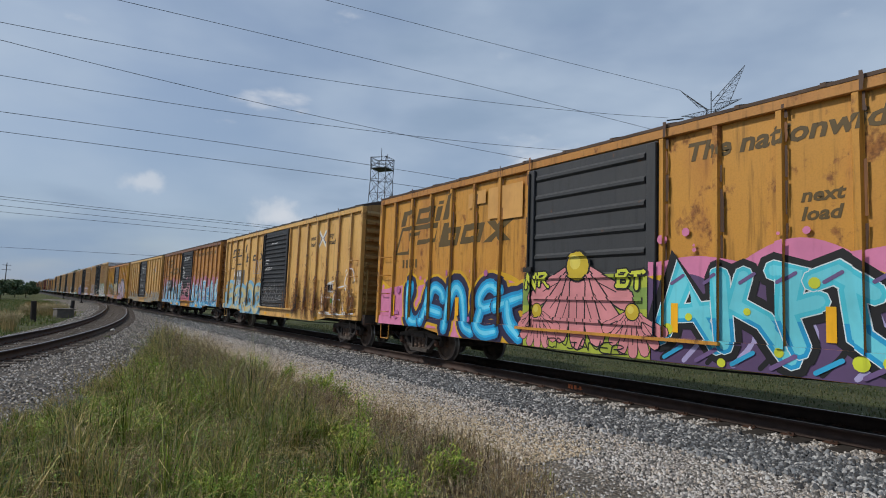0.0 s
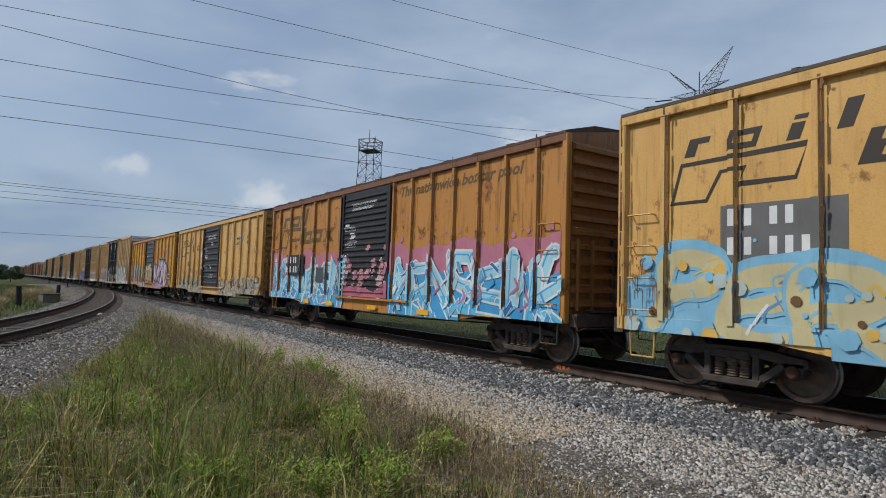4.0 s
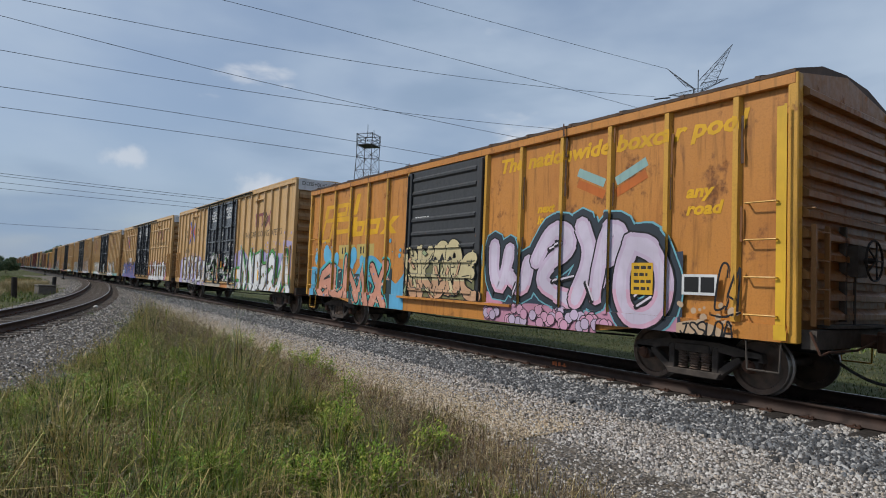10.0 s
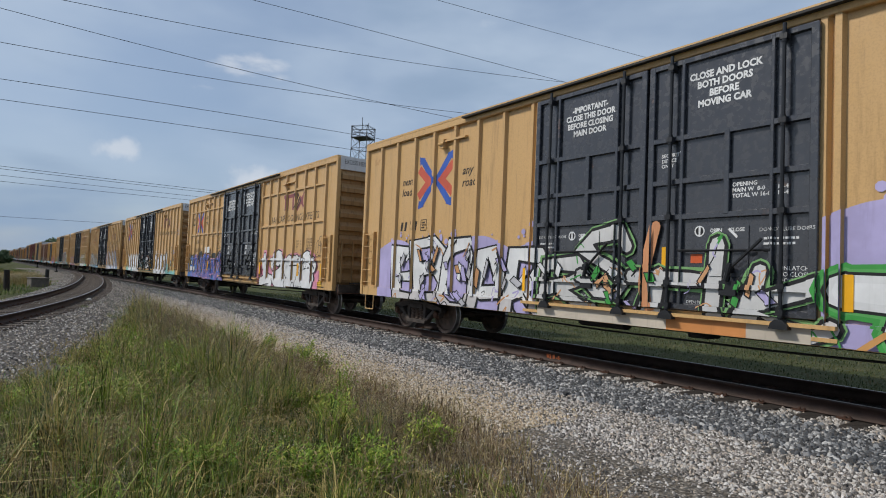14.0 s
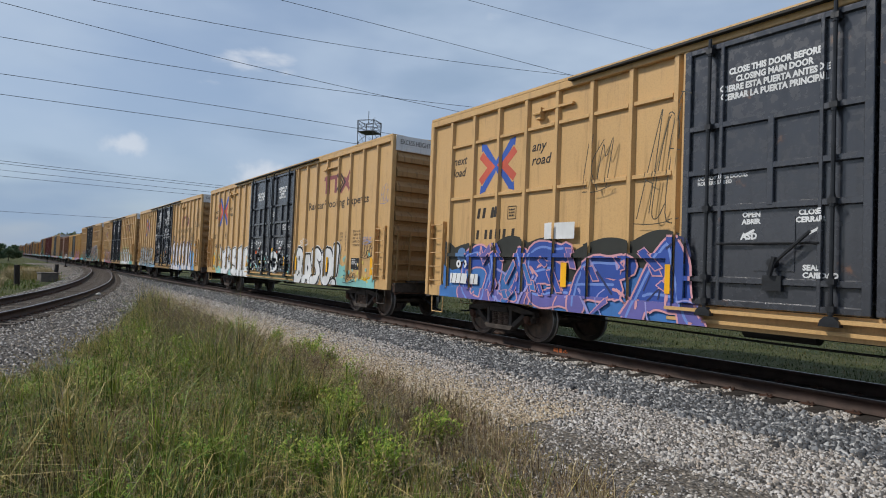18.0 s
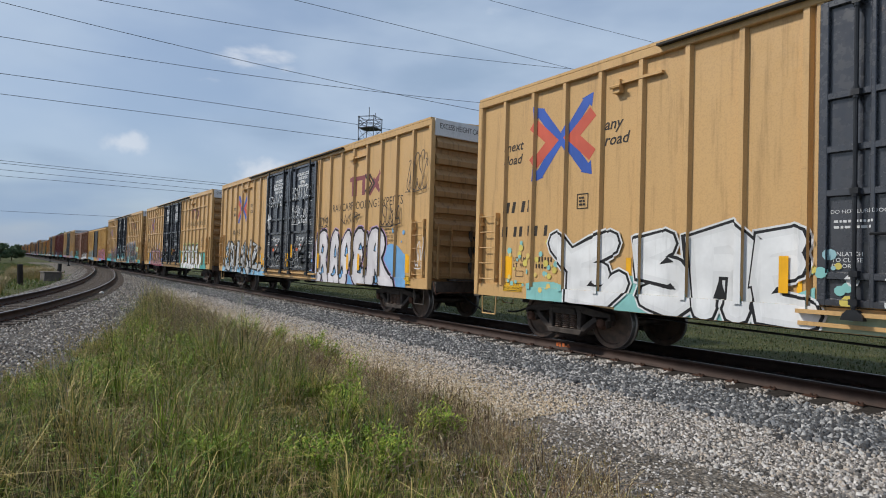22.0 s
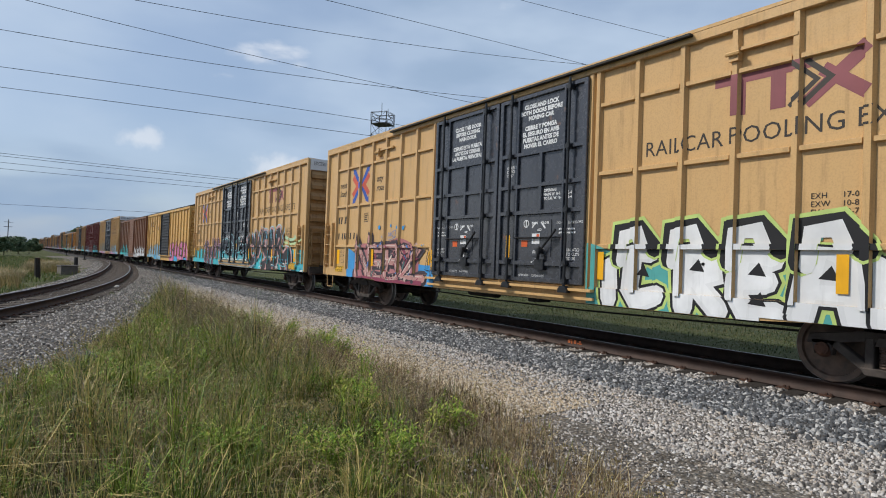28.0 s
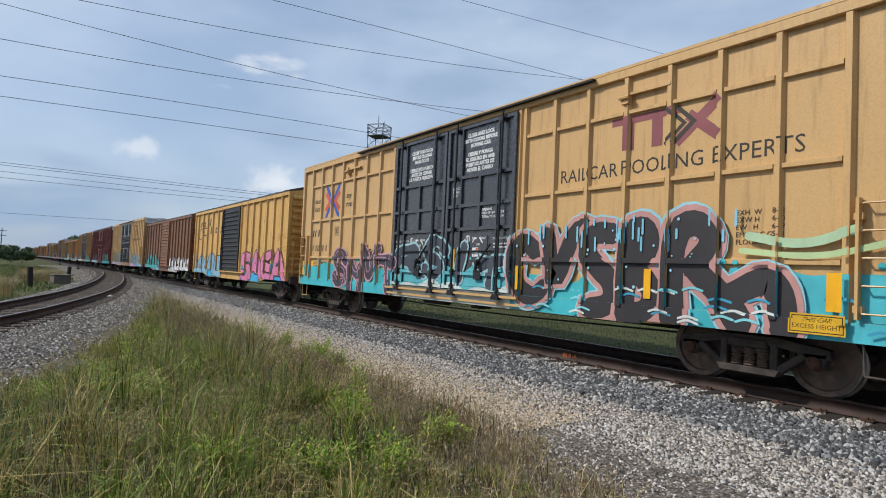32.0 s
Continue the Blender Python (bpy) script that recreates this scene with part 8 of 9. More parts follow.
PALE_STONE = stone_material("pale_stones", ((0.50, 0.47, 0.44), (0.22, 0.20, 0.185), (0.42, 0.385, 0.345), (0.08, 0.076, 0.072), (0.62, 0.59, 0.56), (0.34, 0.315, 0.295), (0.14, 0.132, 0.125), (0.44, 0.375, 0.31), (0.05, 0.048, 0.047), (0.54, 0.51, 0.475), (0.20, 0.185, 0.172), (0.08, 0.075, 0.071)))
SAND_STONE = stone_material("sandy_stones", ((0.52, 0.41, 0.28), (0.34, 0.26, 0.17), (0.56, 0.47, 0.35), (0.44, 0.34, 0.21), (0.17, 0.135, 0.10), (0.60, 0.53, 0.44), (0.48, 0.37, 0.24)))
DARK_STONE = stone_material("dark_stones", ((0.050, 0.057, 0.066), (0.20, 0.21, 0.222), (0.03, 0.034, 0.040), (0.46, 0.455, 0.445), (0.06, 0.066, 0.074), (0.13, 0.137, 0.146), (0.04, 0.044, 0.050), (0.26, 0.262, 0.264), (0.08, 0.086, 0.095), (0.035, 0.038, 0.044)))
GREY_STONE = stone_material("grey_stones", ((0.38, 0.36, 0.34), (0.11, 0.105, 0.10), (0.54, 0.51, 0.475), (0.20, 0.187, 0.175), (0.04, 0.038, 0.037), (0.40, 0.34, 0.27), (0.06, 0.057, 0.054), (0.28, 0.262, 0.245)))


def strew(line, x0, x1, o0, o1, count, level, seed, near=0.0):
    """Places along a track: x from x0 to x1, denser towards x1 when near > 0."""
    rng = np.random.default_rng(seed)
    s = rng.uniform(0, 1, count) ** (1.0 / (1.0 + near))
    xs = x0 + (x1 - x0) * s
    os_ = rng.uniform(o0, o1, count)
    ys = np.array([line(x) for x in xs]) + os_
    zs = np.array([level(o) for o in os_]) + rng.uniform(-0.008, 0.012, count)
    return np.stack((xs, ys, zs), -1)


def shoulder(o):
    return float(np.interp(o, (-4.7, -4.3, -3.2, -2.25, -1.95, -1.45, -0.8, 0.8), (-0.46, -0.36, -0.34, -0.335, -0.30, -0.205, -0.215, -0.215)))


def clear_of_ties(p):
    """Drops the stones that would lie on the ties."""
    gap = np.abs((p[:, 0] - 4 + 0.27) % 0.54 - 0.27)
    return p[(gap > 0.125) | (p[:, 1] < -1.40)]


def drift(p, mean, spread, line, level, seed):
    """Moves the stones across the track so that they heap about one line and thin out to both sides."""
    rng = np.random.default_rng(seed)
    o = rng.normal(mean, spread, len(p))
    p[:, 1] = np.array([line(x) for x in p[:, 0]]) + o
    p[:, 2] = np.array([level(v) for v in o]) + rng.uniform(-0.004, 0.016, len(p))
    return p


rng = np.random.default_rng(8)
p = strew(main_y, -46, 2.5, -4.6, -2.15, 96000, shoulder, 1, 1.5)
stones("gravel", p, rng.uniform(0.016, 0.042, len(p)) + 0.0006 * np.abs(p[:, 0]), PALE_STONE, "loose pale crushed gravel beside the track", 2)
p = drift(strew(main_y, -40, -5.2, -5, -4, 52000, shoulder, 13, 0.7), -4.45, 0.52, main_y, lambda o: shoulder(max(o, -4.3)) + 0.010, 14)
stones("sandy_gravel", p, rng.uniform(0.014, 0.034, len(p)), SAND_STONE, "tan sandy gravel along the edge of the grass", 15)
p = drift(strew(main_y, -9, 2.5, -7.0, -4.4, 12000, lambda o: -0.372, 11, 0.6), -5.3, 0.75, main_y, lambda o: -0.372, 16)
stones("scattered_gravel", p, rng.uniform(0.010, 0.032, len(p)), PALE_STONE, "thin scattered gravel at the grass edge", 12)
p = drift(strew(main_y, -60, 2.5, -2.35, -1.35, 44000, shoulder, 3, 1.6), -2.02, 0.25, main_y, lambda o: shoulder(o) + 0.016, 17)
p = p[p[:, 1] - np.array([main_y(x) for x in p[:, 0]]) < -1.42]
stones("ballast_stones", p, rng.uniform(0.030, 0.072, len(p)), DARK_STONE, "loose dark ballast stones along the track", 4)
p = clear_of_ties(strew(main_y, -40, 2.5, -1.72, -0.86, 15000, lambda o: shoulder(o) + 0.008, 5, 1.4))
stones("ballast_chips", p, rng.uniform(0.025, 0.055, len(p)), PALE_STONE, "pale stones between the tie ends beside the rail", 6)
p = strew(branch_y, -90, -6, -2.4, 3.6, 46000, lambda o: float(np.interp(o, (-2.6, -2.1, -1.4, 1.4, 2.6, 3.4, 4.0), (-0.45, -0.285, -0.222, -0.222, -0.285, -0.33, -0.43))), 7, 1.2)
stones("branch_stones", p, rng.uniform(0.020, 0.046, len(p)), GREY_STONE, "loose grey stones around the branch track", 9)


# ---- grass and weeds ----


def leaf_material(key, tones, straw):
    """Blades: green to straw from clump to clump and from blade to blade."""
    n = Nodes(key, 0.6, 0.0, 0.3)
    isl = n.island()
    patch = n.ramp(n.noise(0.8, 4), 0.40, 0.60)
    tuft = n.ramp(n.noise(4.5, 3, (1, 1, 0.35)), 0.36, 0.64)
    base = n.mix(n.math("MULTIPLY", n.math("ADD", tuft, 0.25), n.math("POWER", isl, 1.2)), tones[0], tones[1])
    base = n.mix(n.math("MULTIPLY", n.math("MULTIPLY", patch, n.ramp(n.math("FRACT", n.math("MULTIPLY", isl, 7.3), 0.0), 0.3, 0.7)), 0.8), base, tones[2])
    dry = n.ramp(n.math("ADD", n.math("MULTIPLY", isl, 0.50), n.math("MULTIPLY", n.noise(1.5, 3, (1, 1, 0.3)), 0.85)), 0.70, 0.86)
    n.color(n.mix(dry, base, straw))
    tr = n.node("ShaderNodeBsdfTranslucent")
    n.link(n.bsdf.inputs["Base Color"].links[0].from_socket, tr.inputs["Color"])
    mx = n.node("ShaderNodeMixShader")
    mx.inputs["Fac"].default_value = 0.14
    out = n.tree.nodes["Material Output"]
    n.link(n.bsdf.outputs["BSDF"], mx.inputs[1])
    n.link(tr.outputs["BSDF"], mx.inputs[2])
    n.link(mx.outputs["Shader"], out.inputs["Surface"])
    return n.mat


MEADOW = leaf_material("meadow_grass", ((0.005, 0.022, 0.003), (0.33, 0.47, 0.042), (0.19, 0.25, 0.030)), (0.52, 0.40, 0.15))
SAGE = leaf_material("sage_herbs", ((0.030, 0.052, 0.020), (0.22, 0.27, 0.10), (0.17, 0.17, 0.085)), (0.30, 0.25, 0.14))
CLOVER = leaf_material("clover_leaves", ((0.045, 0.14, 0.012), (0.22, 0.42, 0.04), (0.14, 0.30, 0.03)), (0.36, 0.42, 0.07))
BROWN = leaf_material("brown_stems", ((0.06, 0.036, 0.02), (0.46, 0.34, 0.17), (0.26, 0.15, 0.08)), (0.52, 0.42, 0.24))
DRY = leaf_material("dry_stalks", ((0.26, 0.21, 0.09), (0.34, 0.27, 0.13), (0.20, 0.15, 0.08)), (0.40, 0.31, 0.16))
WEED = leaf_material("weed_leaves", ((0.11, 0.20, 0.016), (0.34, 0.42, 0.05), (0.22, 0.32, 0.035)), (0.42, 0.42, 0.08))
PLUME = leaf_material("seed_plumes", ((0.10, 0.065, 0.045), (0.36, 0.28, 0.19), (0.22, 0.15, 0.11)), (0.44, 0.36, 0.22))
FIELD = leaf_material("field_grass", ((0.045, 0.085, 0.014), (0.17, 0.23, 0.045), (0.14, 0.17, 0.04)), (0.22, 0.20, 0.08))
# Turf tones lowered to carry the train's shade on the far side.
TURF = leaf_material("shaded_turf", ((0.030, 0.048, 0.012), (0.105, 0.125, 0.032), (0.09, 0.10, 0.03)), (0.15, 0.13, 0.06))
HEDGE = leaf_material("bush_leaves", ((0.065, 0.11, 0.058), (0.15, 0.21, 0.105), (0.11, 0.165, 0.085)), (0.17, 0.20, 0.11))


def blades(name, roots, heights, mat, label, seed, width=0.008, lean=0.45):
    """Bent tapering blades of grass, all in one mesh."""
    rng = np.random.default_rng(seed)
    n = len(roots)
    a = rng.uniform(0, 6.28, n)
    face = a + rng.uniform(-0.9, 0.9, n) + 1.57
    bend = np.abs(rng.normal(0.0, lean, n)) + 0.06
    d = np.stack((np.cos(a), np.sin(a), np.zeros(n)), -1)
    s = np.stack((np.cos(face), np.sin(face), np.zeros(n)), -1) * (width * rng.uniform(0.6, 1.5, n))[:, None]
    up = np.array((0, 0, 1.0))
    h = heights[:, None]
    mid = roots + up * h * 0.55 + d * (bend * heights * 0.22)[:, None]
    high = roots + up * h * (0.86 - 0.1 * np.minimum(bend, 1.2))[:, None] + d * (bend * heights * 0.55)[:, None]
    tip = roots + up * h * (1.0 - 0.30 * np.minimum(bend, 1.4))[:, None] + d * (bend * heights * 0.95)[:, None]
    v = np.stack((roots - s, roots + s, mid + s * 0.7 + (high - mid) * 0.2, mid - s * 0.7 + (high - mid) * 0.2, tip), 1)
    f = np.array([(0, 1, 2), (0, 2, 3), (3, 2, 4)])
    faces = (f[None] + (np.arange(n) * 5)[:, None, None]).reshape(-1, 3)
    return tagged(new(name, from_arrays(name, v.reshape(-1, 3), faces, mat)), label, "grass", kind="stuff")


RIGHT = ((-26, -5.6), (-20.7, -5.55), (-13.6, -5.25), (-8.5, -5.15), (-6.2, -5.25), (-4.6, -5.45), (-3.4, -5.65), (-2.7, -6.0), (-1.9, -6.6), (0, -7.6))
LEFT = ((-26, -5.5), (-22.5, -5.9), (-16.8, -7.4), (-10.7, -9.0), (-8, -10.4), (-4, -12.6), (0, -15))


def verge(count, seed, x0=-25.5, x1=-0.3, pad=0.0):
    """Places on the wedge of rough grass between the two tracks."""
    rng = np.random.default_rng(seed)
    xs = x0 + (x1 - x0) * rng.uniform(0, 1, count) ** 0.75
    r = np.interp(xs, [k[0] for k in RIGHT], [k[1] for k in RIGHT]) - pad
    l = np.interp(xs, [k[0] for k in LEFT], [k[1] for k in LEFT]) + pad
    ragged = 0.35 * np.sin(xs * 2.1) + 0.25 * np.sin(xs * 5.3 + 1)
    f = rng.uniform(-0.04, 1.04, count)
    ys = l + (r - l) * f + ragged * (0.6 if pad == 0 else 0.0)
    keep = (xs ** 2 + (ys + 9.55) ** 2 > 2.2 ** 2) & (ys > -12.5)
    xs, ys, f = xs[keep], ys[keep], f[keep]
    z = np.array([ground_z(x, y) for x, y in zip(xs, ys)])
    return np.stack((xs, ys, z), -1), f


def tallness(p, f, seed):
    """Grass height over the wedge: tall in the middle, short at the gravel's edge."""
    rng = np.random.default_rng(seed)
    clump = np.array([noise.noise(Vector((a * 0.8, b * 0.8, 2.0))) for a, b, _ in p])
    clump = clump + 0.55 * np.array([noise.noise(Vector((a * 2.7, b * 2.7, 9.0))) for a, b, _ in p])
    edge = np.clip(np.minimum(f + 0.05, (1.05 - f) * 0.9) * 3.2, 0.30, 1.0)
    return np.maximum(0.10, 0.40 + 0.62 * clump) * edge * rng.uniform(0.45, 1.25, len(p))


def mask(p, spots, seed, floor=0.0):
    """Thins a growth out: spots are (x, y, reach across, reach along, share)."""
    rng = np.random.default_rng(seed)
    share = np.full(len(p), floor)
    for x, y, rx, ry, k in spots:
        share = np.maximum(share, k * np.exp(-((p[:, 0] - x) / rx) ** 2 - ((p[:, 1] - y) / ry) ** 2))
    wave = np.array([0.75 + 0.7 * noise.noise(Vector((a * 1.1, b * 1.1, seed))) for a, b, _ in p])
    return rng.uniform(0, 1, len(p)) < share * wave


DRY_SPOTS = ((-2.6, -6.9, 0.8, 0.5, 1.3), (-3.0, -6.3, 0.9, 0.5, 1.3), (-6.2, -9.2, 1.7, 0.9, 1.0), (-4.9, -5.6, 2.2, 0.8, 1.5), (-8.2, -5.4, 2.2, 0.6, 1.2), (-3.7, -5.8, 1.1, 0.6, 0.9), (-12.0, -5.6, 3.0, 0.6, 0.7), (-3.3, -7.4, 1.2, 1.4, 0.5))
SAGE_SPOTS = ((-12.0, -6.6, 3.2, 0.9, 1.0), (-7.0, -7.2, 1.6, 0.9, 1.0), (-18.5, -6.4, 3.0, 0.9, 0.9), (-9.0, -6.2, 2.0, 0.7, 0.8), (-5.2, -6.2, 1.4, 0.6, 0.6), (-22.5, -5.9, 1.6, 0.5, 0.8))
CLOVER_SPOTS = ((-7.4, -7.9, 0.9, 0.6, 1.0), (-9.8, -8.8, 2.2, 0.9, 0.8), (-11.5, -7.4, 1.6, 0.7, 0.7), (-5.0, -7.5, 0.7, 0.4, 0.9), (-15.5, -7.2, 1.6, 0.6, 0.6), (-5.2, -8.9, 0.9, 0.6, 0.6))

p, f = verge(80000, 20)
luck = np.random.default_rng(5).uniform(0, 1, len(p))
keep = (~mask(p, DRY_SPOTS, 70) | (luck < 0.06)) & (~mask(p, SAGE_SPOTS, 72) | (luck < 0.30)) & (~mask(p, CLOVER_SPOTS, 73) | (luck < 0.35))
p, f = p[keep], f[keep]
h = tallness(p, f, 21) * 0.72
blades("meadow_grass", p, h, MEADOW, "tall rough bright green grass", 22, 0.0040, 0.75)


def tussocks(count, seed):
    """Arching tufts: blades that spring from one root and fall outwards."""
    c, f = verge(count, seed, -24, -1.5)
    keep = ~mask(c, DRY_SPOTS, seed) & ~mask(c, SAGE_SPOTS, seed + 1) & ~mask(c, CLOVER_SPOTS, seed + 2)
    c, f = c[keep], f[keep]
    rng = np.random.default_rng(seed)
    top = tallness(c, f, seed) * rng.uniform(0.7, 1.6, len(c)) + 0.05
    n = 64
    roots = np.repeat(c, n, 0) + np.concatenate((rng.normal(0, 0.06, (count * n, 2))[:len(c) * n], np.zeros((len(c) * n, 1))), 1)
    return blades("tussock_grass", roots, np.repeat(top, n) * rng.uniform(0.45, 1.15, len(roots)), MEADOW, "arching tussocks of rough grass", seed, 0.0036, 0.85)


tussocks(2000, 28)
p, f = verge(16000, 23)
h = tallness(p, f, 24) * 0.95 + 0.03
blades("dry_grass", p, h, DRY, "dry straw-coloured stalks among the grass", 25, 0.0017, 0.5)
p, f = verge(130000, 33)
keep = mask(p, DRY_SPOTS, 71)
p, f = p[keep], f[keep]
wave = np.array([noise.noise(Vector((a * 1.6, b * 1.6, 4.0))) for a, b, _ in p])
blades("brown_grass", p, np.random.default_rng(36).uniform(0.12, 0.40, len(p)) * (1.0 + 0.9 * wave), BROWN, "dry brown and reddish brush in the grass", 35, 0.0030, 0.9)


def herbs(name, count, spots, height, leaf, per, mat, label, seed):
    """Fine-leaved plants in drifts: thin stems set with many small leaves."""
    p, f = verge(count, seed)
    keep = mask(p, spots, seed)
    p, f = p[keep], f[keep]
    rng = np.random.default_rng(seed)
    n = len(p)
    h = np.maximum(tallness(p, f, seed) * height, 0.10)
    lean = rng.normal(0, 0.22, (n, 1, 2))
    s = rng.uniform(0.25, 1.0, (n, per))
    q = np.zeros((n, per, 3))
    q[..., :2] = p[:, None, :2] + lean * (s[..., None] ** 1.5) * h[:, None, None]
    q[..., 2] = p[:, None, 2] + s * h[:, None]
    d = rng.normal(0, 1, (n, per, 3))
    d[..., 2] = np.abs(d[..., 2]) * 0.6
    d /= np.linalg.norm(d, axis=-1, keepdims=True)
    side = np.cross(d, np.array((0, 0, 1.0))) * 0.28
    ln = (leaf * rng.uniform(0.5, 1.4, (n, per, 1))) * (1.25 - 0.6 * s[..., None])
    v = np.stack((q, q + (d * 0.5 + side) * ln, q + d * ln, q + (d * 0.5 - side) * ln), 2).reshape(-1, 3)
    fc = np.arange(len(v)).reshape(-1, 4)
    return tagged(new(name, from_arrays(name, v, fc, mat)), label, "plants", kind="stuff")


herbs("sage_herbs", 17000, SAGE_SPOTS, 1.45, 0.024, 30, SAGE, "grey-green fine-leaved herbs in the grass", 36)
herbs("clover_patches", 13000, CLOVER_SPOTS, 0.95, 0.026, 30, CLOVER, "fresh green leafy growth among the grass", 37)


def seed_heads(count, seed):
    """Stalks that stand above the grass, each with a small feathered head."""
    p, f = verge(count, seed, -20, -2)
    rng = np.random.default_rng(seed)
    h = tallness(p, f, seed) * 1.2 + 0.12
    v, fc = [], []
    for (x, y, z), hh in zip(p, h):
        lx, ly = rng.normal(0, 0.10, 2)
        tip = np.array((x + lx, y + ly, z + hh))
        base = np.array((x, y, z))
        for k in range(9):
            q = tip - (tip - base) * 0.022 * k
            w = rng.normal(0, 0.016, 3)
            i = len(v)
            v += [q, q + w + (0, 0, 0.012), q + w * 0.4 + (0.004, 0.004, 0.02)]
            fc.append((i, i + 1, i + 2))
        i = len(v)
        v += [base - (0.002, 0, 0), base + (0.002, 0, 0), tip]
        fc.append((i, i + 1, i + 2))
    return tagged(new("seed_heads", from_arrays("seed_heads", v, fc, DRY)), "dry seed heads standing above the grass", "grass", kind="stuff")


seed_heads(2600, 26)


def plumes(count, spots, seed):
    """Airy seed plumes: hair-thin stalks that fork into a haze of fine twigs."""
    p, f = verge(count, seed, -22, -1.2)
    keep = mask(p, spots, seed, 0.01)
    p, f = p[keep], f[keep]
    rng = np.random.default_rng(seed)
    n, per = len(p), 26
    h = tallness(p, f, seed) * 1.15 + 0.16
    lean = rng.normal(0, 0.20, (n, 2))
    top = p + np.concatenate((lean * h[:, None], h[:, None]), 1)
    u = rng.uniform(0.45, 1.0, (n, per, 1))
    base = p[:, None] + (top - p)[:, None] * u
    d = rng.normal(0, 1, (n, per, 3))
    d[..., 2] = np.abs(d[..., 2]) * 0.9 + 0.2
    tip = base + d * (0.055 * (1.35 - u)) * (h[:, None, None] / 0.5)
    side = rng.normal(0, 1, (n, per, 3)) * 0.0016
    twigs = np.stack((base - side, base + side, tip), 2).reshape(-1, 3)
    s = rng.normal(0, 1, (n, 3)) * 0.0016
    stalk = np.stack((p - s, p + s, top), 1).reshape(-1, 3)
    v = np.concatenate((twigs, stalk))
    return tagged(new("seed_plumes", from_arrays("seed_plumes", v, np.arange(len(v)).reshape(-1, 3), PLUME)), "hazy brownish seed plumes standing in the grass", "grass", kind="stuff")


plumes(16000, ((-9.5, -5.9, 2.6, 0.6, 1.0), (-5.0, -6.0, 1.8, 0.6, 1.1), (-14.0, -6.3, 2.4, 0.7, 1.2), (-3.4, -6.5, 1.0, 0.6, 0.8), (-19.0, -6.0, 2.0, 0.4, 0.8)), 27)


def weed(x, y, height, spread, leaves, seed, mat=None, label="bright green leafy weed growing in the grass"):
    """A leafy weed: a few stems with many narrow leaves."""
    rng = np.random.default_rng(seed)
    z = ground_z(x, y)
    plant = tagged(new("weed"), label, "weed", group="weeds in the verge")
    plant.location = (x, y, z)
    v, fc = [], []
    stems = 8
    per = leaves // stems
    for s in range(stems):
        a = rng.uniform(0, 6.28)
        out = spread * rng.uniform(0.2, 0.9)
        top = np.array((math.cos(a) * out, math.sin(a) * out, height * rng.uniform(0.65, 1.0)))
        bm = bmesh.new()
        bm_rod(bm, (0, 0, 0), tuple(top), 0.006, 4, 0.002)
        part("stem", bm, mat or WEED, plant)
        for k in range(per):
            q = top * (0.25 + 0.75 * k / per) + rng.normal(0, 0.045, 3) * spread / 0.3
            b = rng.uniform(0, 6.28)
            ln = rng.uniform(0.022, 0.055)
            dirn = np.array((math.cos(b), math.sin(b), rng.uniform(0.1, 0.9)))
            side = np.array((-math.sin(b), math.cos(b), 0)) * ln * 0.18
            i = len(v)
            v += [q, q + dirn * ln * 0.5 + side, q + dirn * ln, q + dirn * ln * 0.5 - side]
            fc.append((i, i + 1, i + 2, i + 3))
    part("leaves", from_arrays("leaves", v, fc, mat or WEED), None, plant)


for i, (x, y, hh, s) in enumerate(((-13.2, -5.4, 0.62, 0.35), (-12.2, -5.2, 0.48, 0.3), (-10.8, -4.9, 0.42, 0.25), (-5.9, -6.6, 0.42, 0.3), (-4.9, -6.1, 0.40, 0.3), (-6.6, -6.3, 0.36, 0.28), (-9.0, -7.6, 0.45, 0.35), (-8.0, -8.3, 0.42, 0.35), (-10.2, -5.3, 0.50, 0.34), (-9.6, -5.1, 0.40, 0.25), (-4.4, -7.0, 0.42, 0.34), (-4.7, -7.5, 0.36, 0.34), (-11.2, -7.2, 0.5, 0.35), (-19.5, -6.1, 0.45, 0.3), (-5.2, -8.2, 0.35, 0.3))):
    weed(x, y, hh, s, 1500, 300 + i)
more = random.Random(88)
for i in range(26):
    x = more.uniform(-19, -6.5)
    lo, hi = float(np.interp(x, [k[0] for k in LEFT], [k[1] for k in LEFT])), float(np.interp(x, [k[0] for k in RIGHT], [k[1] for k in RIGHT]))
    weed(x, lo + (hi - lo) * more.uniform(0.15, 0.9), more.uniform(0.3, 0.6), more.uniform(0.22, 0.4), 600, 400 + i, WEED)
for i, (x, y) in enumerate(((-22.8, -8.7), (-24.5, -7.4), (-30, -6.4), (-21, -6.9), (-28.0, -9.5), (-26.0, -8.4))):
    weed(x, y, 0.22, 0.2, 220, 340 + i, MEADOW, "low green tuft growing in the track ballast")


def meadow(name, count, x0, x1, y0, y1, h0, h1, mat, label, seed, width, skip=None):
    rng = np.random.default_rng(seed)
    xs, ys = rng.uniform(x0, x1, count), rng.uniform(y0, y1, count)
    if skip is not None:
        keep = ~skip(xs, ys)
        xs, ys = xs[keep], ys[keep]
    z = np.array([ground_z(a, b) for a, b in zip(xs, ys)])
    hs = rng.uniform(h0, h1, len(xs)) * (0.8 + 0.4 * np.array([noise.noise(Vector((a * 0.4, b * 0.4, 5))) for a, b in zip(xs, ys)]))
    return blades(name, np.stack((xs, ys, z), -1), hs, mat, label, seed + 1, width, 0.6)


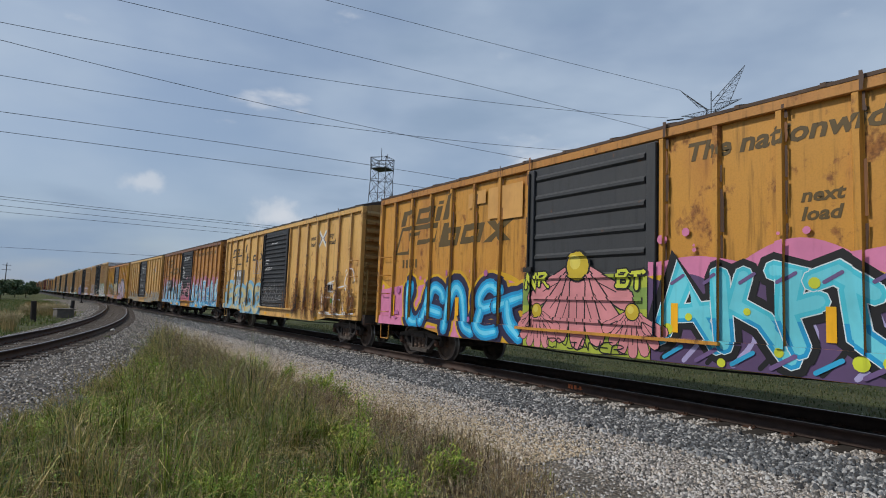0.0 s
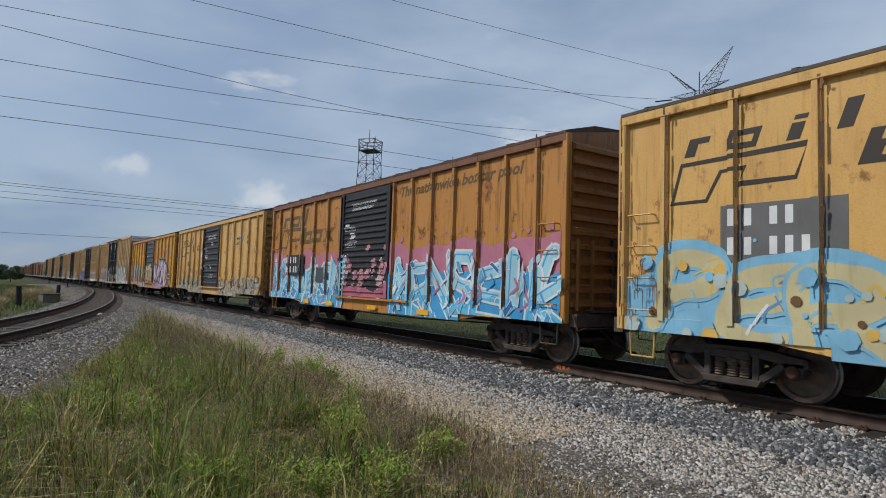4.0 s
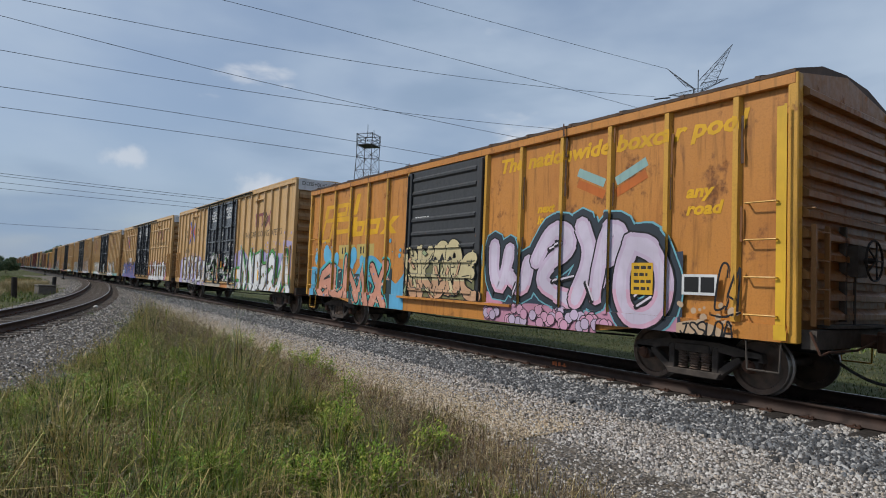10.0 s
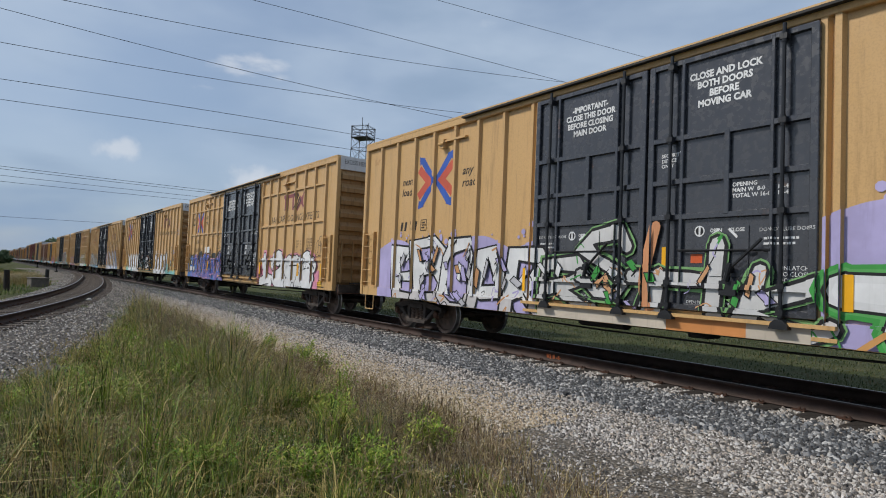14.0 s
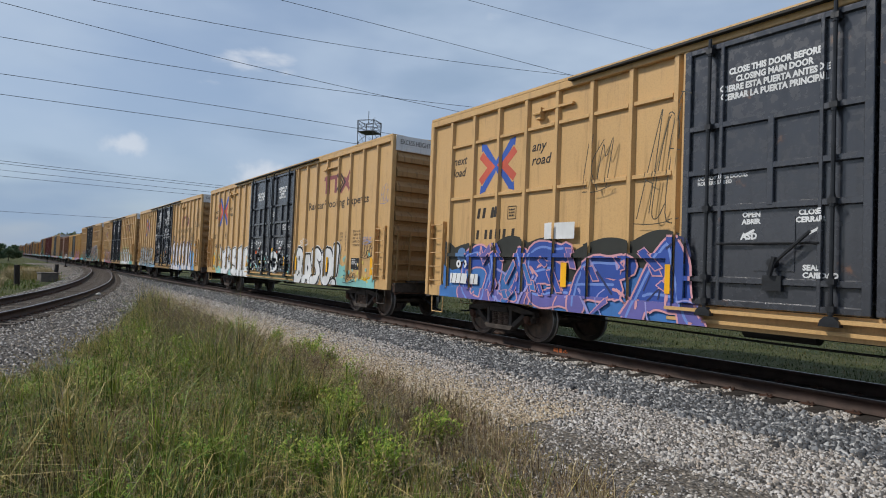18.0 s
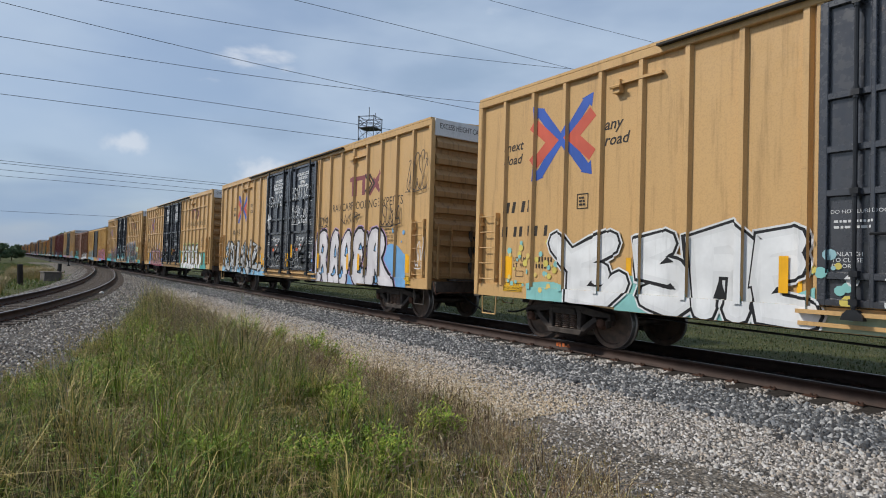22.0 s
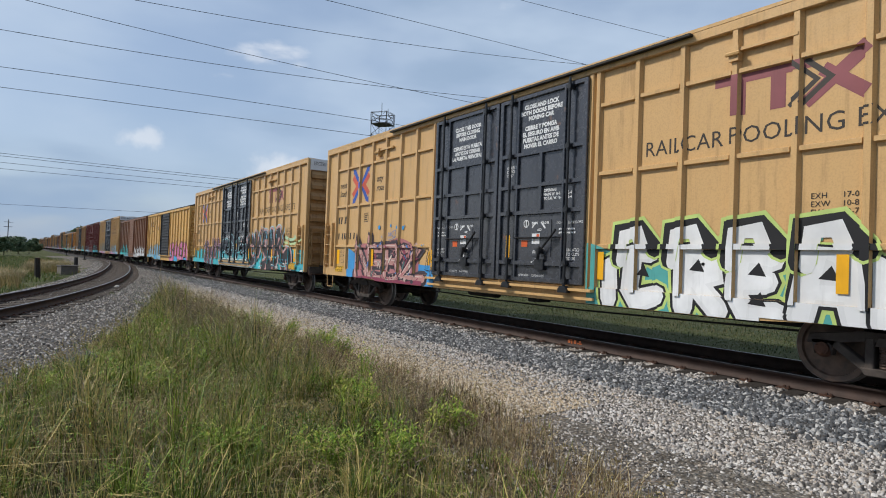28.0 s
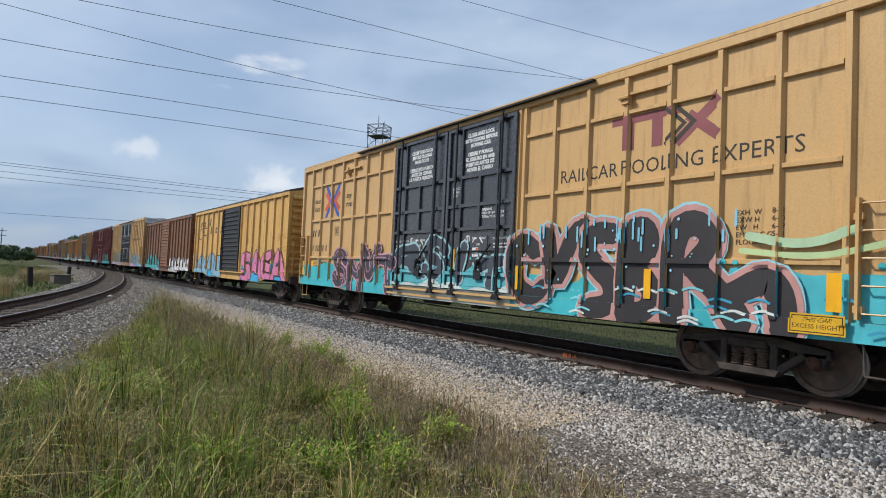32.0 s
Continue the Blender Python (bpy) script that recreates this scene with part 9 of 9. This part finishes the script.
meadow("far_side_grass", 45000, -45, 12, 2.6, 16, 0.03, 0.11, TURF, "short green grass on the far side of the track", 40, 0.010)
meadow("far_side_tufts", 9000, -70, 20, 16, 55, 0.2, 0.5, FIELD, "rough grass of the field behind the train", 42, 0.03)
by = np.vectorize(branch_y)
meadow("branch_side_grass", 42000, -110, -18, -30, -5, 0.10, 0.38, FIELD, "rough green grass beyond the branch track", 44, 0.016, lambda x, y: y > np.minimum(by(x), -4.5) - 2.6 - 0.8 * np.sin(x * 0.7))


def thicket(count, x0, x1, y0, y1, seed):
    """Low brown brush at the edge of the gravel."""
    rng = np.random.default_rng(seed)
    xs, ys = rng.uniform(x0, x1, count), rng.uniform(y0, y1, count)
    z = np.array([ground_z(a, b) for a, b in zip(xs, ys)])
    return blades("brush", np.stack((xs, ys, z), -1), rng.uniform(0.25, 0.7, count), DRY, "brown dry brush beside the gravel", seed, 0.014, 0.7)


thicket(3500, -75, -48, -10.5, -7.2, 60)
thicket(2500, -47, -30, -14, -10.2, 61)

# ---- trees and the distance ----
BARK = plain("bark", (0.075, 0.055, 0.040), 0.9, 0.0, 0.3, 8, 0.4)


def tree_mesh(seed, height, width, leaves):
    """Trunk and limbs, and a crown of separate leaf clumps with gaps."""
    rng = np.random.default_rng(seed)
    bm = bmesh.new()
    trunk = height * 0.35
    bm_rod(bm, (0, 0, 0), (0.1, 0.05, trunk), 0.035 * height * 0.6, 8, 0.02 * height * 0.6)
    clumps = []
    for k in range(22):
        a, r = rng.uniform(0, 6.28), width * 0.5 * math.sqrt(rng.uniform(0.02, 1))
        zc = height * (0.22 + 0.72 * rng.uniform(0, 1) * (1 - 0.45 * r / (width * 0.5)))
        c = (math.cos(a) * r, math.sin(a) * r, zc)
        clumps.append((c, width * rng.uniform(0.12, 0.22)))
        bm_rod(bm, (0.1, 0.05, trunk * rng.uniform(0.7, 1.0)), c, 0.012 * height * 0.6, 5, 0.004 * height * 0.6)
    v, fc = [], []
    for k in range(leaves):
        c, r = clumps[k % len(clumps)]
        d = rng.normal(0, 1, 3)
        d /= np.linalg.norm(d)
        q = np.array(c) + d * r * rng.uniform(0.35, 1.12) * np.array((1, 1, 0.75))
        s = height * 0.020 * rng.uniform(0.6, 1.5)
        u = rng.normal(0, 1, 3) * s
        w = rng.normal(0, 1, 3) * s
        i = len(v)
        v += [q - u, q + w, q + u, q - w]
        fc.append((i, i + 1, i + 2, i + 3))
    wood = mesh_of(bm, "trunk", BARK)
    return wood, from_arrays("crown", v, fc, HEDGE)


KINDS = [tree_mesh(500 + k, 9.0, w, 5200) for k, w in enumerate((7.0, 6.0, 8.5))]


def tree(x, y, height, kind, turn, label="leafy green tree in the distance"):
    t = tagged(new("tree"), label, "tree", group="trees in the distance")
    wood, crown = KINDS[kind]
    t.location, t.rotation_euler.z = (x, y, ground_z(x, y) - 0.1), turn
    t.scale = (height / 9,) * 3
    part("trunk", wood, None, t)
    part("crown", crown, None, t)


def polar(az, dist):
    """A place seen from the eye: degrees to the left of straight across, and metres."""
    return EYE[0] - math.sin(radians(az)) * dist, EYE[1] + math.cos(radians(az)) * dist


rnd = random.Random(31)
for az, dist, top in ((90.7, 150, 4.6), (91.4, 140, 4.2), (92.3, 120, 4.0), (93.4, 110, 4.5), (94.6, 100, 4.4), (91.9, 190, 5.2), (90.3, 210, 4.2), (86.9, 175, 9.6), (86.3, 180, 9.0), (82.6, 170, 13.0), (81.9, 175, 12.4), (81.2, 172, 11.4), (83.3, 190, 11.6), (85.4, 200, 9.4), (84.2, 210, 10.5), (95.5, 130, 6)):
    tree(*polar(az, dist), top, rnd.randrange(3), rnd.uniform(0, 6))
for k in range(26):
    az = 12 + k * 1.15
    dist = 150 + rnd.uniform(-12, 30)
    tree(*polar(az, dist), dist * math.tan(radians(4.2)) + rnd.uniform(0.5, 3.5), rnd.randrange(3), rnd.uniform(0, 6), "dark green tree behind the substation")


def far_woods():
    """The hazy line of woods that closes the horizon all round."""
    rng = np.random.default_rng(70)
    v, fc = [], []
    for k in range(9000):
        a = rng.uniform(0, 2 * math.pi)
        dist = rng.uniform(560, 760)
        hgt = 7 + 4 * math.sin(a * 17) + 3 * math.sin(a * 41 + 1)
        c = np.array((math.sin(a) * dist, math.cos(a) * dist, rng.uniform(-1, max(2.0, hgt))))
        s = rng.uniform(1.0, 2.6)
        u, w = rng.normal(0, s, 3), rng.normal(0, s, 3)
        i = len(v)
        v += [c - u, c + w, c + u, c - w]
        fc.append((i, i + 1, i + 2, i + 3))
    # The distance haze is put into the leaf colour as a blue-grey tint.
    return tagged(new("far_woods", from_arrays("far_woods", v, fc, plain("hazy_leaves", (0.10, 0.13, 0.13), 0.95, 0, 0.2, 0.1))), "hazy line of woods on the horizon", "woods", kind="stuff")


far_woods()

# ---- masts, wires and the yard behind the train ----
GALV = plain("galvanised_steel", (0.16, 0.165, 0.17), 0.55, 0.5, 0.2, 3)
DARKSTEEL = plain("dark_lattice_steel", (0.055, 0.058, 0.062), 0.6, 0.4, 0.2, 3)
WIRE = plain("wire", (0.045, 0.047, 0.05), 0.6, 0.4, 0.1, 3)


def lattice(bm, z0, z1, w0, w1, bays, r):
    """Four legs with crossed braces between rings."""
    for k in range(bays):
        a, b = k / bays, (k + 1) / bays
        za, zb = z0 + (z1 - z0) * a, z0 + (z1 - z0) * b
        ha, hb = (w0 + (w1 - w0) * a) / 2, (w0 + (w1 - w0) * b) / 2
        ca = [(-ha, -ha, za), (ha, -ha, za), (ha, ha, za), (-ha, ha, za)]
        cb = [(-hb, -hb, zb), (hb, -hb, zb), (hb, hb, zb), (-hb, hb, zb)]
        for i in range(4):
            j = (i + 1) % 4
            bm_rod(bm, ca[i], cb[i], r, 4)
            bm_rod(bm, ca[i], cb[j], r * 0.55, 4)
            bm_rod(bm, ca[j], cb[i], r * 0.55, 4)
            bm_rod(bm, cb[i], cb[j], r * 0.6, 4)


def loose(bm):
    """Parts a mesh into the pieces that hang together."""
    left, out = set(bm.verts), []
    while left:
        seed = left.pop()
        group, edge = {seed}, [seed]
        while edge:
            v = edge.pop()
            for e in v.link_edges:
                w = e.other_vert(v)
                if w in left:
                    left.discard(w)
                    group.add(w)
                    edge.append(w)
        piece, twin = bmesh.new(), {}
        for v in sorted(group, key=lambda k: k.index):
            twin[v] = piece.verts.new(v.co)
        for f in {f for v in group for f in v.link_faces}:
            piece.faces.new([twin[v] for v in f.verts])
        out.append(piece)
    return out


def lookout_tower():
    t = tagged(new("lattice_tower"), "tall dark steel lattice tower with a railed platform", "tower")
    x, y = polar(62.4, 120)
    t.location, t.rotation_euler.z = (x, y, -0.2), radians(34)
    bm = bmesh.new()
    lattice(bm, 0, 26.0, 5.2, 3.3, 9, 0.075)
    part("frame", bm, DARKSTEEL, t)
    bm = bmesh.new()
    bm_box(bm, -1.75, 1.75, -1.75, 1.75, 28.1, 28.22)
    part("platform", bm, DARKSTEEL, t)
    bm = bmesh.new()
    lattice(bm, 26.0, 30.4, 3.3, 3.5, 2, 0.065)
    for rod in loose(bm):
        part("cage_bar", rod, DARKSTEEL, t)
    bm = bmesh.new()
    for q in range(4):
        a = q * math.pi / 2 + math.pi / 4
        b = a + math.pi / 2
        for z in (29.0, 29.6, 30.3):
            bm_rod(bm, (math.cos(a) * 2.25, math.sin(a) * 2.25, z), (math.cos(b) * 2.25, math.sin(b) * 2.25, z), 0.05, 4)
        bm_rod(bm, (math.cos(a) * 2.25, math.sin(a) * 2.25, 28), (math.cos(a) * 2.25, math.sin(a) * 2.25, 30.4), 0.06, 4)
    part("railing", bm, DARKSTEEL, t)
    bm = bmesh.new()
    bm_rod(bm, (-0.4, 0.2, 30.2), (-0.4, 0.2, 32.6), 0.06, 5)
    bm_rod(bm, (0.9, 0.4, 30.2), (0.9, 0.4, 31.4), 0.05, 5)
    part("aerial", bm, DARKSTEEL, t)


lookout_tower()


def pylon():
    t = tagged(new("power_pylon"), "steel lattice power pylon with slanting arms", "pylon")
    x, y = polar(32.1, 130)
    t.location, t.rotation_euler.z = (x, y, -1.0), radians(32)
    bm = bmesh.new()
    lattice(bm, 0, 43.5, 9.0, 1.6, 11, 0.09)
    part("body", bm, DARKSTEEL, t)

    def arm(name, tip, foot, feet):
        bm = bmesh.new()
        for f in feet:
            bm_rod(bm, f, tip, 0.085, 4, 0.045)
        a = Vector(feet[0])
        for k in range(1, 6):
            s = k / 6
            pts = [Vector(f).lerp(Vector(tip), s) for f in feet]
            nxt = [Vector(f).lerp(Vector(tip), s - 1 / 6) for f in feet]
            for i in range(len(feet)):
                bm_rod(bm, pts[i], pts[(i + 1) % len(feet)], 0.032, 4)
                bm_rod(bm, nxt[i], pts[(i + 1) % len(feet)], 0.032, 4)
        part(name, bm, DARKSTEEL, t)
    arm("arm", (-5.9, 0, 48.4), None, ((-0.8, 0.5, 43.8), (-0.4, -0.5, 43.4), (-2.2, 0, 44.2)))
    arm("arm", (6.2, 0, 52.2), None, ((0.2, 0.5, 45.6), (0.4, -0.5, 44.0), (3.2, 0, 44.4)))
    arm("arm", (5.6, 0, 45.4), None, ((0.6, 0.6, 43.2), (0.6, -0.6, 43.2), (0.6, 0, 44.8)))
    arm("arm", (-5.6, 0, 42.8), None, ((-0.6, 0.6, 42.0), (-0.6, -0.6, 42.0), (-0.6, 0, 43.6)))
    bm = bmesh.new()
    bm_rod(bm, (0, 0, 43), (0, 0, 47.6), 0.10, 5)
    part("peak", bm, DARKSTEEL, t)
    bm = bmesh.new()
    bm_rod(bm, (-8.4, 0, 42.2), (-5.2, 0, 42.3), 0.14, 6)
    part("insulator", bm, BLACK, t)


pylon()


def wire(y_far, z0, slope, curve, r=0.036, y_near=-60, shift=0.0, to=None):
    """One wire of the power line that crosses the track far down the line: height z0 + slope s + curve s s, s across the view."""
    bm = bmesh.new()
    c, s = math.cos(radians(82)), math.sin(radians(82))
    pts = []
    n = 26
    for k in range(n + 1):
        q = y_near + (y_far - y_near) * k / n
        d = 84 + shift
        pts.append((EYE[0] - s * d + c * q, EYE[1] + c * d + s * q, z0 + slope * q + curve * q * q))
    if to:
        # drawn in towards its fastening
        gap = Vector(to) - Vector(pts[-1])
        pts = [tuple(Vector(p) + gap * (k / n) ** 4) for k, p in enumerate(pts)]
    rings = []
    for x, y, z in pts:
        rings.append([bm.verts.new((x + c * 0 - s * r * math.cos(k * 1.5708 + 0.785), y + c * r * math.cos(k * 1.5708 + 0.785), z + r * math.sin(k * 1.5708 + 0.785))) for k in range(4)])
    for p, q in zip(rings, rings[1:]):
        for k in range(4):
            bm.faces.new((p[k], p[(k + 1) % 4], q[(k + 1) % 4], q[k]))
    tagged(new("power_line", mesh_of(bm, "power_line", WIRE)), "thin dark power line strung across the sky", "wire", group="power lines")


wire(86, 28.74, -0.07, 0.0005)
wire(95, 25.95, 0.010, 0.0006)
wire(90, 21.78, 0.000, -0.0003)
wire(80, 19.38, -0.001, -0.0001)
wire(88, 32.42, 0.020, 0.00063)
wire(88, 38.0, -0.012, -0.00013)
px_, py_ = polar(32.1, 130)
wire(91, 45.2, -0.012, 0.00013, 0.034, to=(px_ - 5.9 * math.cos(radians(32)), py_ - 5.9 * math.sin(radians(32)), 47.4))
wire(60, 11.45, -0.02, 0.0002, 0.028)
wire(60, 11.15, -0.02, 0.0002, 0.028)
wire(60, 10.44, -0.018, 0.0002, 0.025)
wire(60, 9.85, -0.010, 0.0002, 0.025)
wire(60, 6.12, 0.010, 0.0002, 0.022)


def far_pole(az, dist, top):
    t = tagged(new("utility_pole"), "thin wooden utility pole in the distance", "pole")
    x, y = polar(az, dist)
    t.location = (x, y, ground_z(x, y))
    bm = bmesh.new()
    bm_rod(bm, (0, 0, -0.3), (0, 0, top), 0.11, 7, 0.07)
    part("pole", bm, WOOD, t)
    for z in (top - 0.6, top - 1.6):
        bm = bmesh.new()
        bm_box(bm, -0.05, 0.05, -0.8, 0.8, z, z + 0.09)
        part("crossarm", bm, WOOD, t)


far_pole(92.1, 160, 7.1)


def fence():
    """The board fence of the yard behind the field."""
    board = plain("fence_boards", (0.42, 0.29, 0.17), 0.85, 0, 0.25, 4, 0.3)
    rnd = random.Random(9)
    meshes = []
    for _ in range(3):
        bm = bmesh.new()
        bm_box(bm, -0.092, 0.092, -0.012, 0.012, 0.05, 1.74 + rnd.uniform(-0.02, 0.02))
        meshes.append(mesh_of(bm, "board", board))
    f = tagged(new("board_fence"), "weathered upright wooden board fence around a yard", "fence")
    x0, y0 = polar(21.4, 72)
    f.location, f.rotation_euler.z = (x0, y0, ground_z(x0, y0)), radians(21.4)
    for k in range(-70, 71):
        part("board", meshes[rnd.randrange(3)], None, f, at=(k * 0.19, 0, 0))
    for z in (0.4, 1.4):
        bm = bmesh.new()
        bm_box(bm, -13.4, 13.4, 0.013, 0.06, z, z + 0.09)
        part("rail", bm, board, f)


fence()


def substation():
    """Steel gantries and masts of the switchyard behind the fence."""
    for az, dist, w, top in ((21.0, 96, 16, 6.2), (22.5, 104, 18, 5.0), (17.0, 100, 12, 6.0)):
        t = tagged(new("steel_gantry"), "pale lattice steel gantry of a switchyard", "gantry", group="switchyard steel")
        x, y = polar(az, dist)
        t.location, t.rotation_euler.z = (x, y, ground_z(x, y) - 0.1), radians(az)
        bm = bmesh.new()
        n = int(w / 1.0)
        for k in range(n):
            a, b = -w / 2 + k * w / n, -w / 2 + (k + 1) * w / n
            for q in (-0.4, 0.4):
                bm_rod(bm, (a, q, top), (b, q, top), 0.06, 4)
                bm_rod(bm, (a, q, top - 1.1), (b, q, top - 1.1), 0.06, 4)
                bm_rod(bm, (a, q, top), (b, q, top - 1.1), 0.04, 4)
                bm_rod(bm, (a, q, top - 1.1), (b, q, top), 0.04, 4)
        part("beam", bm, GALV, t)
        for q in (-w / 2, 0, w / 2):
            bm = bmesh.new()
            lattice(bm, 0, top + (3.5 if q == 0 else 0), 1.2, 0.7, 5, 0.05)
            o = part("leg", bm, GALV, t, at=(q, 0, 0))
    for k, (az, dist, top) in enumerate(((19.3, 92, 9.5), (20.6, 95, 10.5), (21.6, 98, 9.0), (23.4, 97, 8.0), (33.0, 110, 9.0))):
        t = tagged(new("lightning_mast"), "slim pale lattice mast in a switchyard", "mast", group="switchyard steel")
        x, y = polar(az, dist)
        t.location = (x, y, ground_z(x, y) - 0.1)
        bm = bmesh.new()
        lattice(bm, 0, top, 1.3, 0.5, 8, 0.05)
        part("frame", bm, GALV, t)
        bm = bmesh.new()
        bm_rod(bm, (-1.4, 0, top - 0.8), (1.4, 0, top - 0.8), 0.06, 4)
        part("crossarm", bm, GALV, t)


substation()


def control_house():
    brick = plain("red_brick", (0.26, 0.13, 0.09), 0.85, 0, 0.25, 5, 0.3)
    white = plain("white_trim", (0.62, 0.62, 0.62), 0.6, 0, 0.1, 4)
    h = tagged(new("control_house"), "low red brick building with a pale metal roof", "building")
    x, y = polar(22.2, 112)
    h.location, h.rotation_euler.z = (x, y, ground_z(x, y) - 0.1), radians(40)
    part("wall", block(-7, 7, -4, 4, 0, 3.0), brick, h)
    bm = bmesh.new()
    bm_prism(bm, ((-4.5, 2.95), (4.5, 2.95), (0, 5.1)), "x", -7.5, 7.5)
    part("roof", bm, plain("pale_roof", (0.45, 0.45, 0.45), 0.5, 0.3, 0.1, 3), h)
    for k in range(5):
        bm = bmesh.new()
        bm_box(bm, -0.5, 0.5, -4.06, -3.95, 1.0, 2.2)
        w = part("window", bm, white, h, at=(-5.4 + 2.7 * k, 0, 0))
        part("pane", block(-0.42, 0.42, -4.075, -4.055, 1.08, 2.12), BLACK, w)


control_house()

# ---- trackside things ----


def post(x, y, top, r, mat, label, lean=0.0, kind="post"):
    t = tagged(new(kind), label, "post")
    z = ground_z(x, y)
    t.location = (x, y, z)
    t.rotation_euler = (lean * 0.6, lean, 0)
    bm = bmesh.new()
    bm_rod(bm, (0, 0, -0.25), (0, 0, top - z), r, 9, r * 0.85)
    t2 = part("shaft", bm, mat, t)
    return t


post(-40.5, -9.6, 0.74, 0.16, WOOD, "short weathered wooden post leaning beside the branch track", 0.07, "wooden_post")
post(-51.5, -7.35, 0.66, 0.15, BLACK, "short dark post beside the switch box", -0.05, "iron_post")


def switch_stand(x, y, top):
    t = tagged(new("switch_stand"), "small dark iron switch stand beside the track", "switch stand", group="switch stands")
    t.location = (x, y, -0.30)
    bm = bmesh.new()
    bm_box(bm, -0.25, 0.25, -0.2, 0.2, 0, 0.12)
    part("base", bm, BLACK, t)
    bm = bmesh.new()
    bm_rod(bm, (0, 0, 0.1), (0, 0, top + 0.1), 0.07, 7)
    part("mast", bm, BLACK, t)
    bm = bmesh.new()
    bm_box(bm, -0.03, 0.03, -0.16, 0.16, top, top + 0.28)
    part("target", bm, BLACK, t)


switch_stand(-97, -4.35, 0.72)
switch_stand(-138, -5.2, 0.60)


def relay_box():
    t = tagged(new("relay_box"), "low grey concrete box with a flat lid beside the track", "relay box")
    t.location, t.rotation_euler.z = (-46.4, -8.0, ground_z(-46.4, -8.0) - 0.02), radians(12)
    grey = plain("grey_concrete", (0.13, 0.115, 0.10), 0.9, 0, 0.2, 4)
    part("body", block(-0.5, 0.5, -0.48, 0.48, 0, 0.55), grey, t, bevel=0.02)
    part("lid", block(-0.55, 0.55, -0.53, 0.53, 0.55, 0.62), grey, t, bevel=0.015)


relay_box()


def white_rock():
    bm = bmesh.new()
    bmesh.ops.create_icosphere(bm, subdivisions=2, radius=0.10)
    for v in bm.verts:
        v.co *= 1 + 0.35 * noise.noise(v.co * 6)
        v.co.z *= 0.7
    ob = new("rock", mesh_of(bm, "rock", plain("pale_rock", (0.50, 0.48, 0.44), 0.9, 0, 0.15, 6)))
    ob.location = (-28.2, branch_y(-28.2) + 1.05, -0.16)
    tagged(ob, "pale broken rock lying beside the branch rail", "rock")


white_rock()


def rail_mark():
    """The orange crayon mark on the near rail's web."""
    for x0, x1, z0, z1 in ((-0.10, -0.04, -0.13, -0.06), (-0.10, 0.02, -0.075, -0.055), (-0.02, 0.02, -0.14, -0.06), (0.06, 0.12, -0.13, -0.055), (0.15, 0.27, -0.12, -0.10), (0.2, 0.24, -0.13, -0.06)):
        part("paint_mark", block(x0, x1, -0.0135, -0.0105, z0, z1), spray((0.50, 0.13, 0.04)), near_rail, "orange paint mark on the rail", at=(-8.45, -0.7535, 0))


rail_mark()

motions()
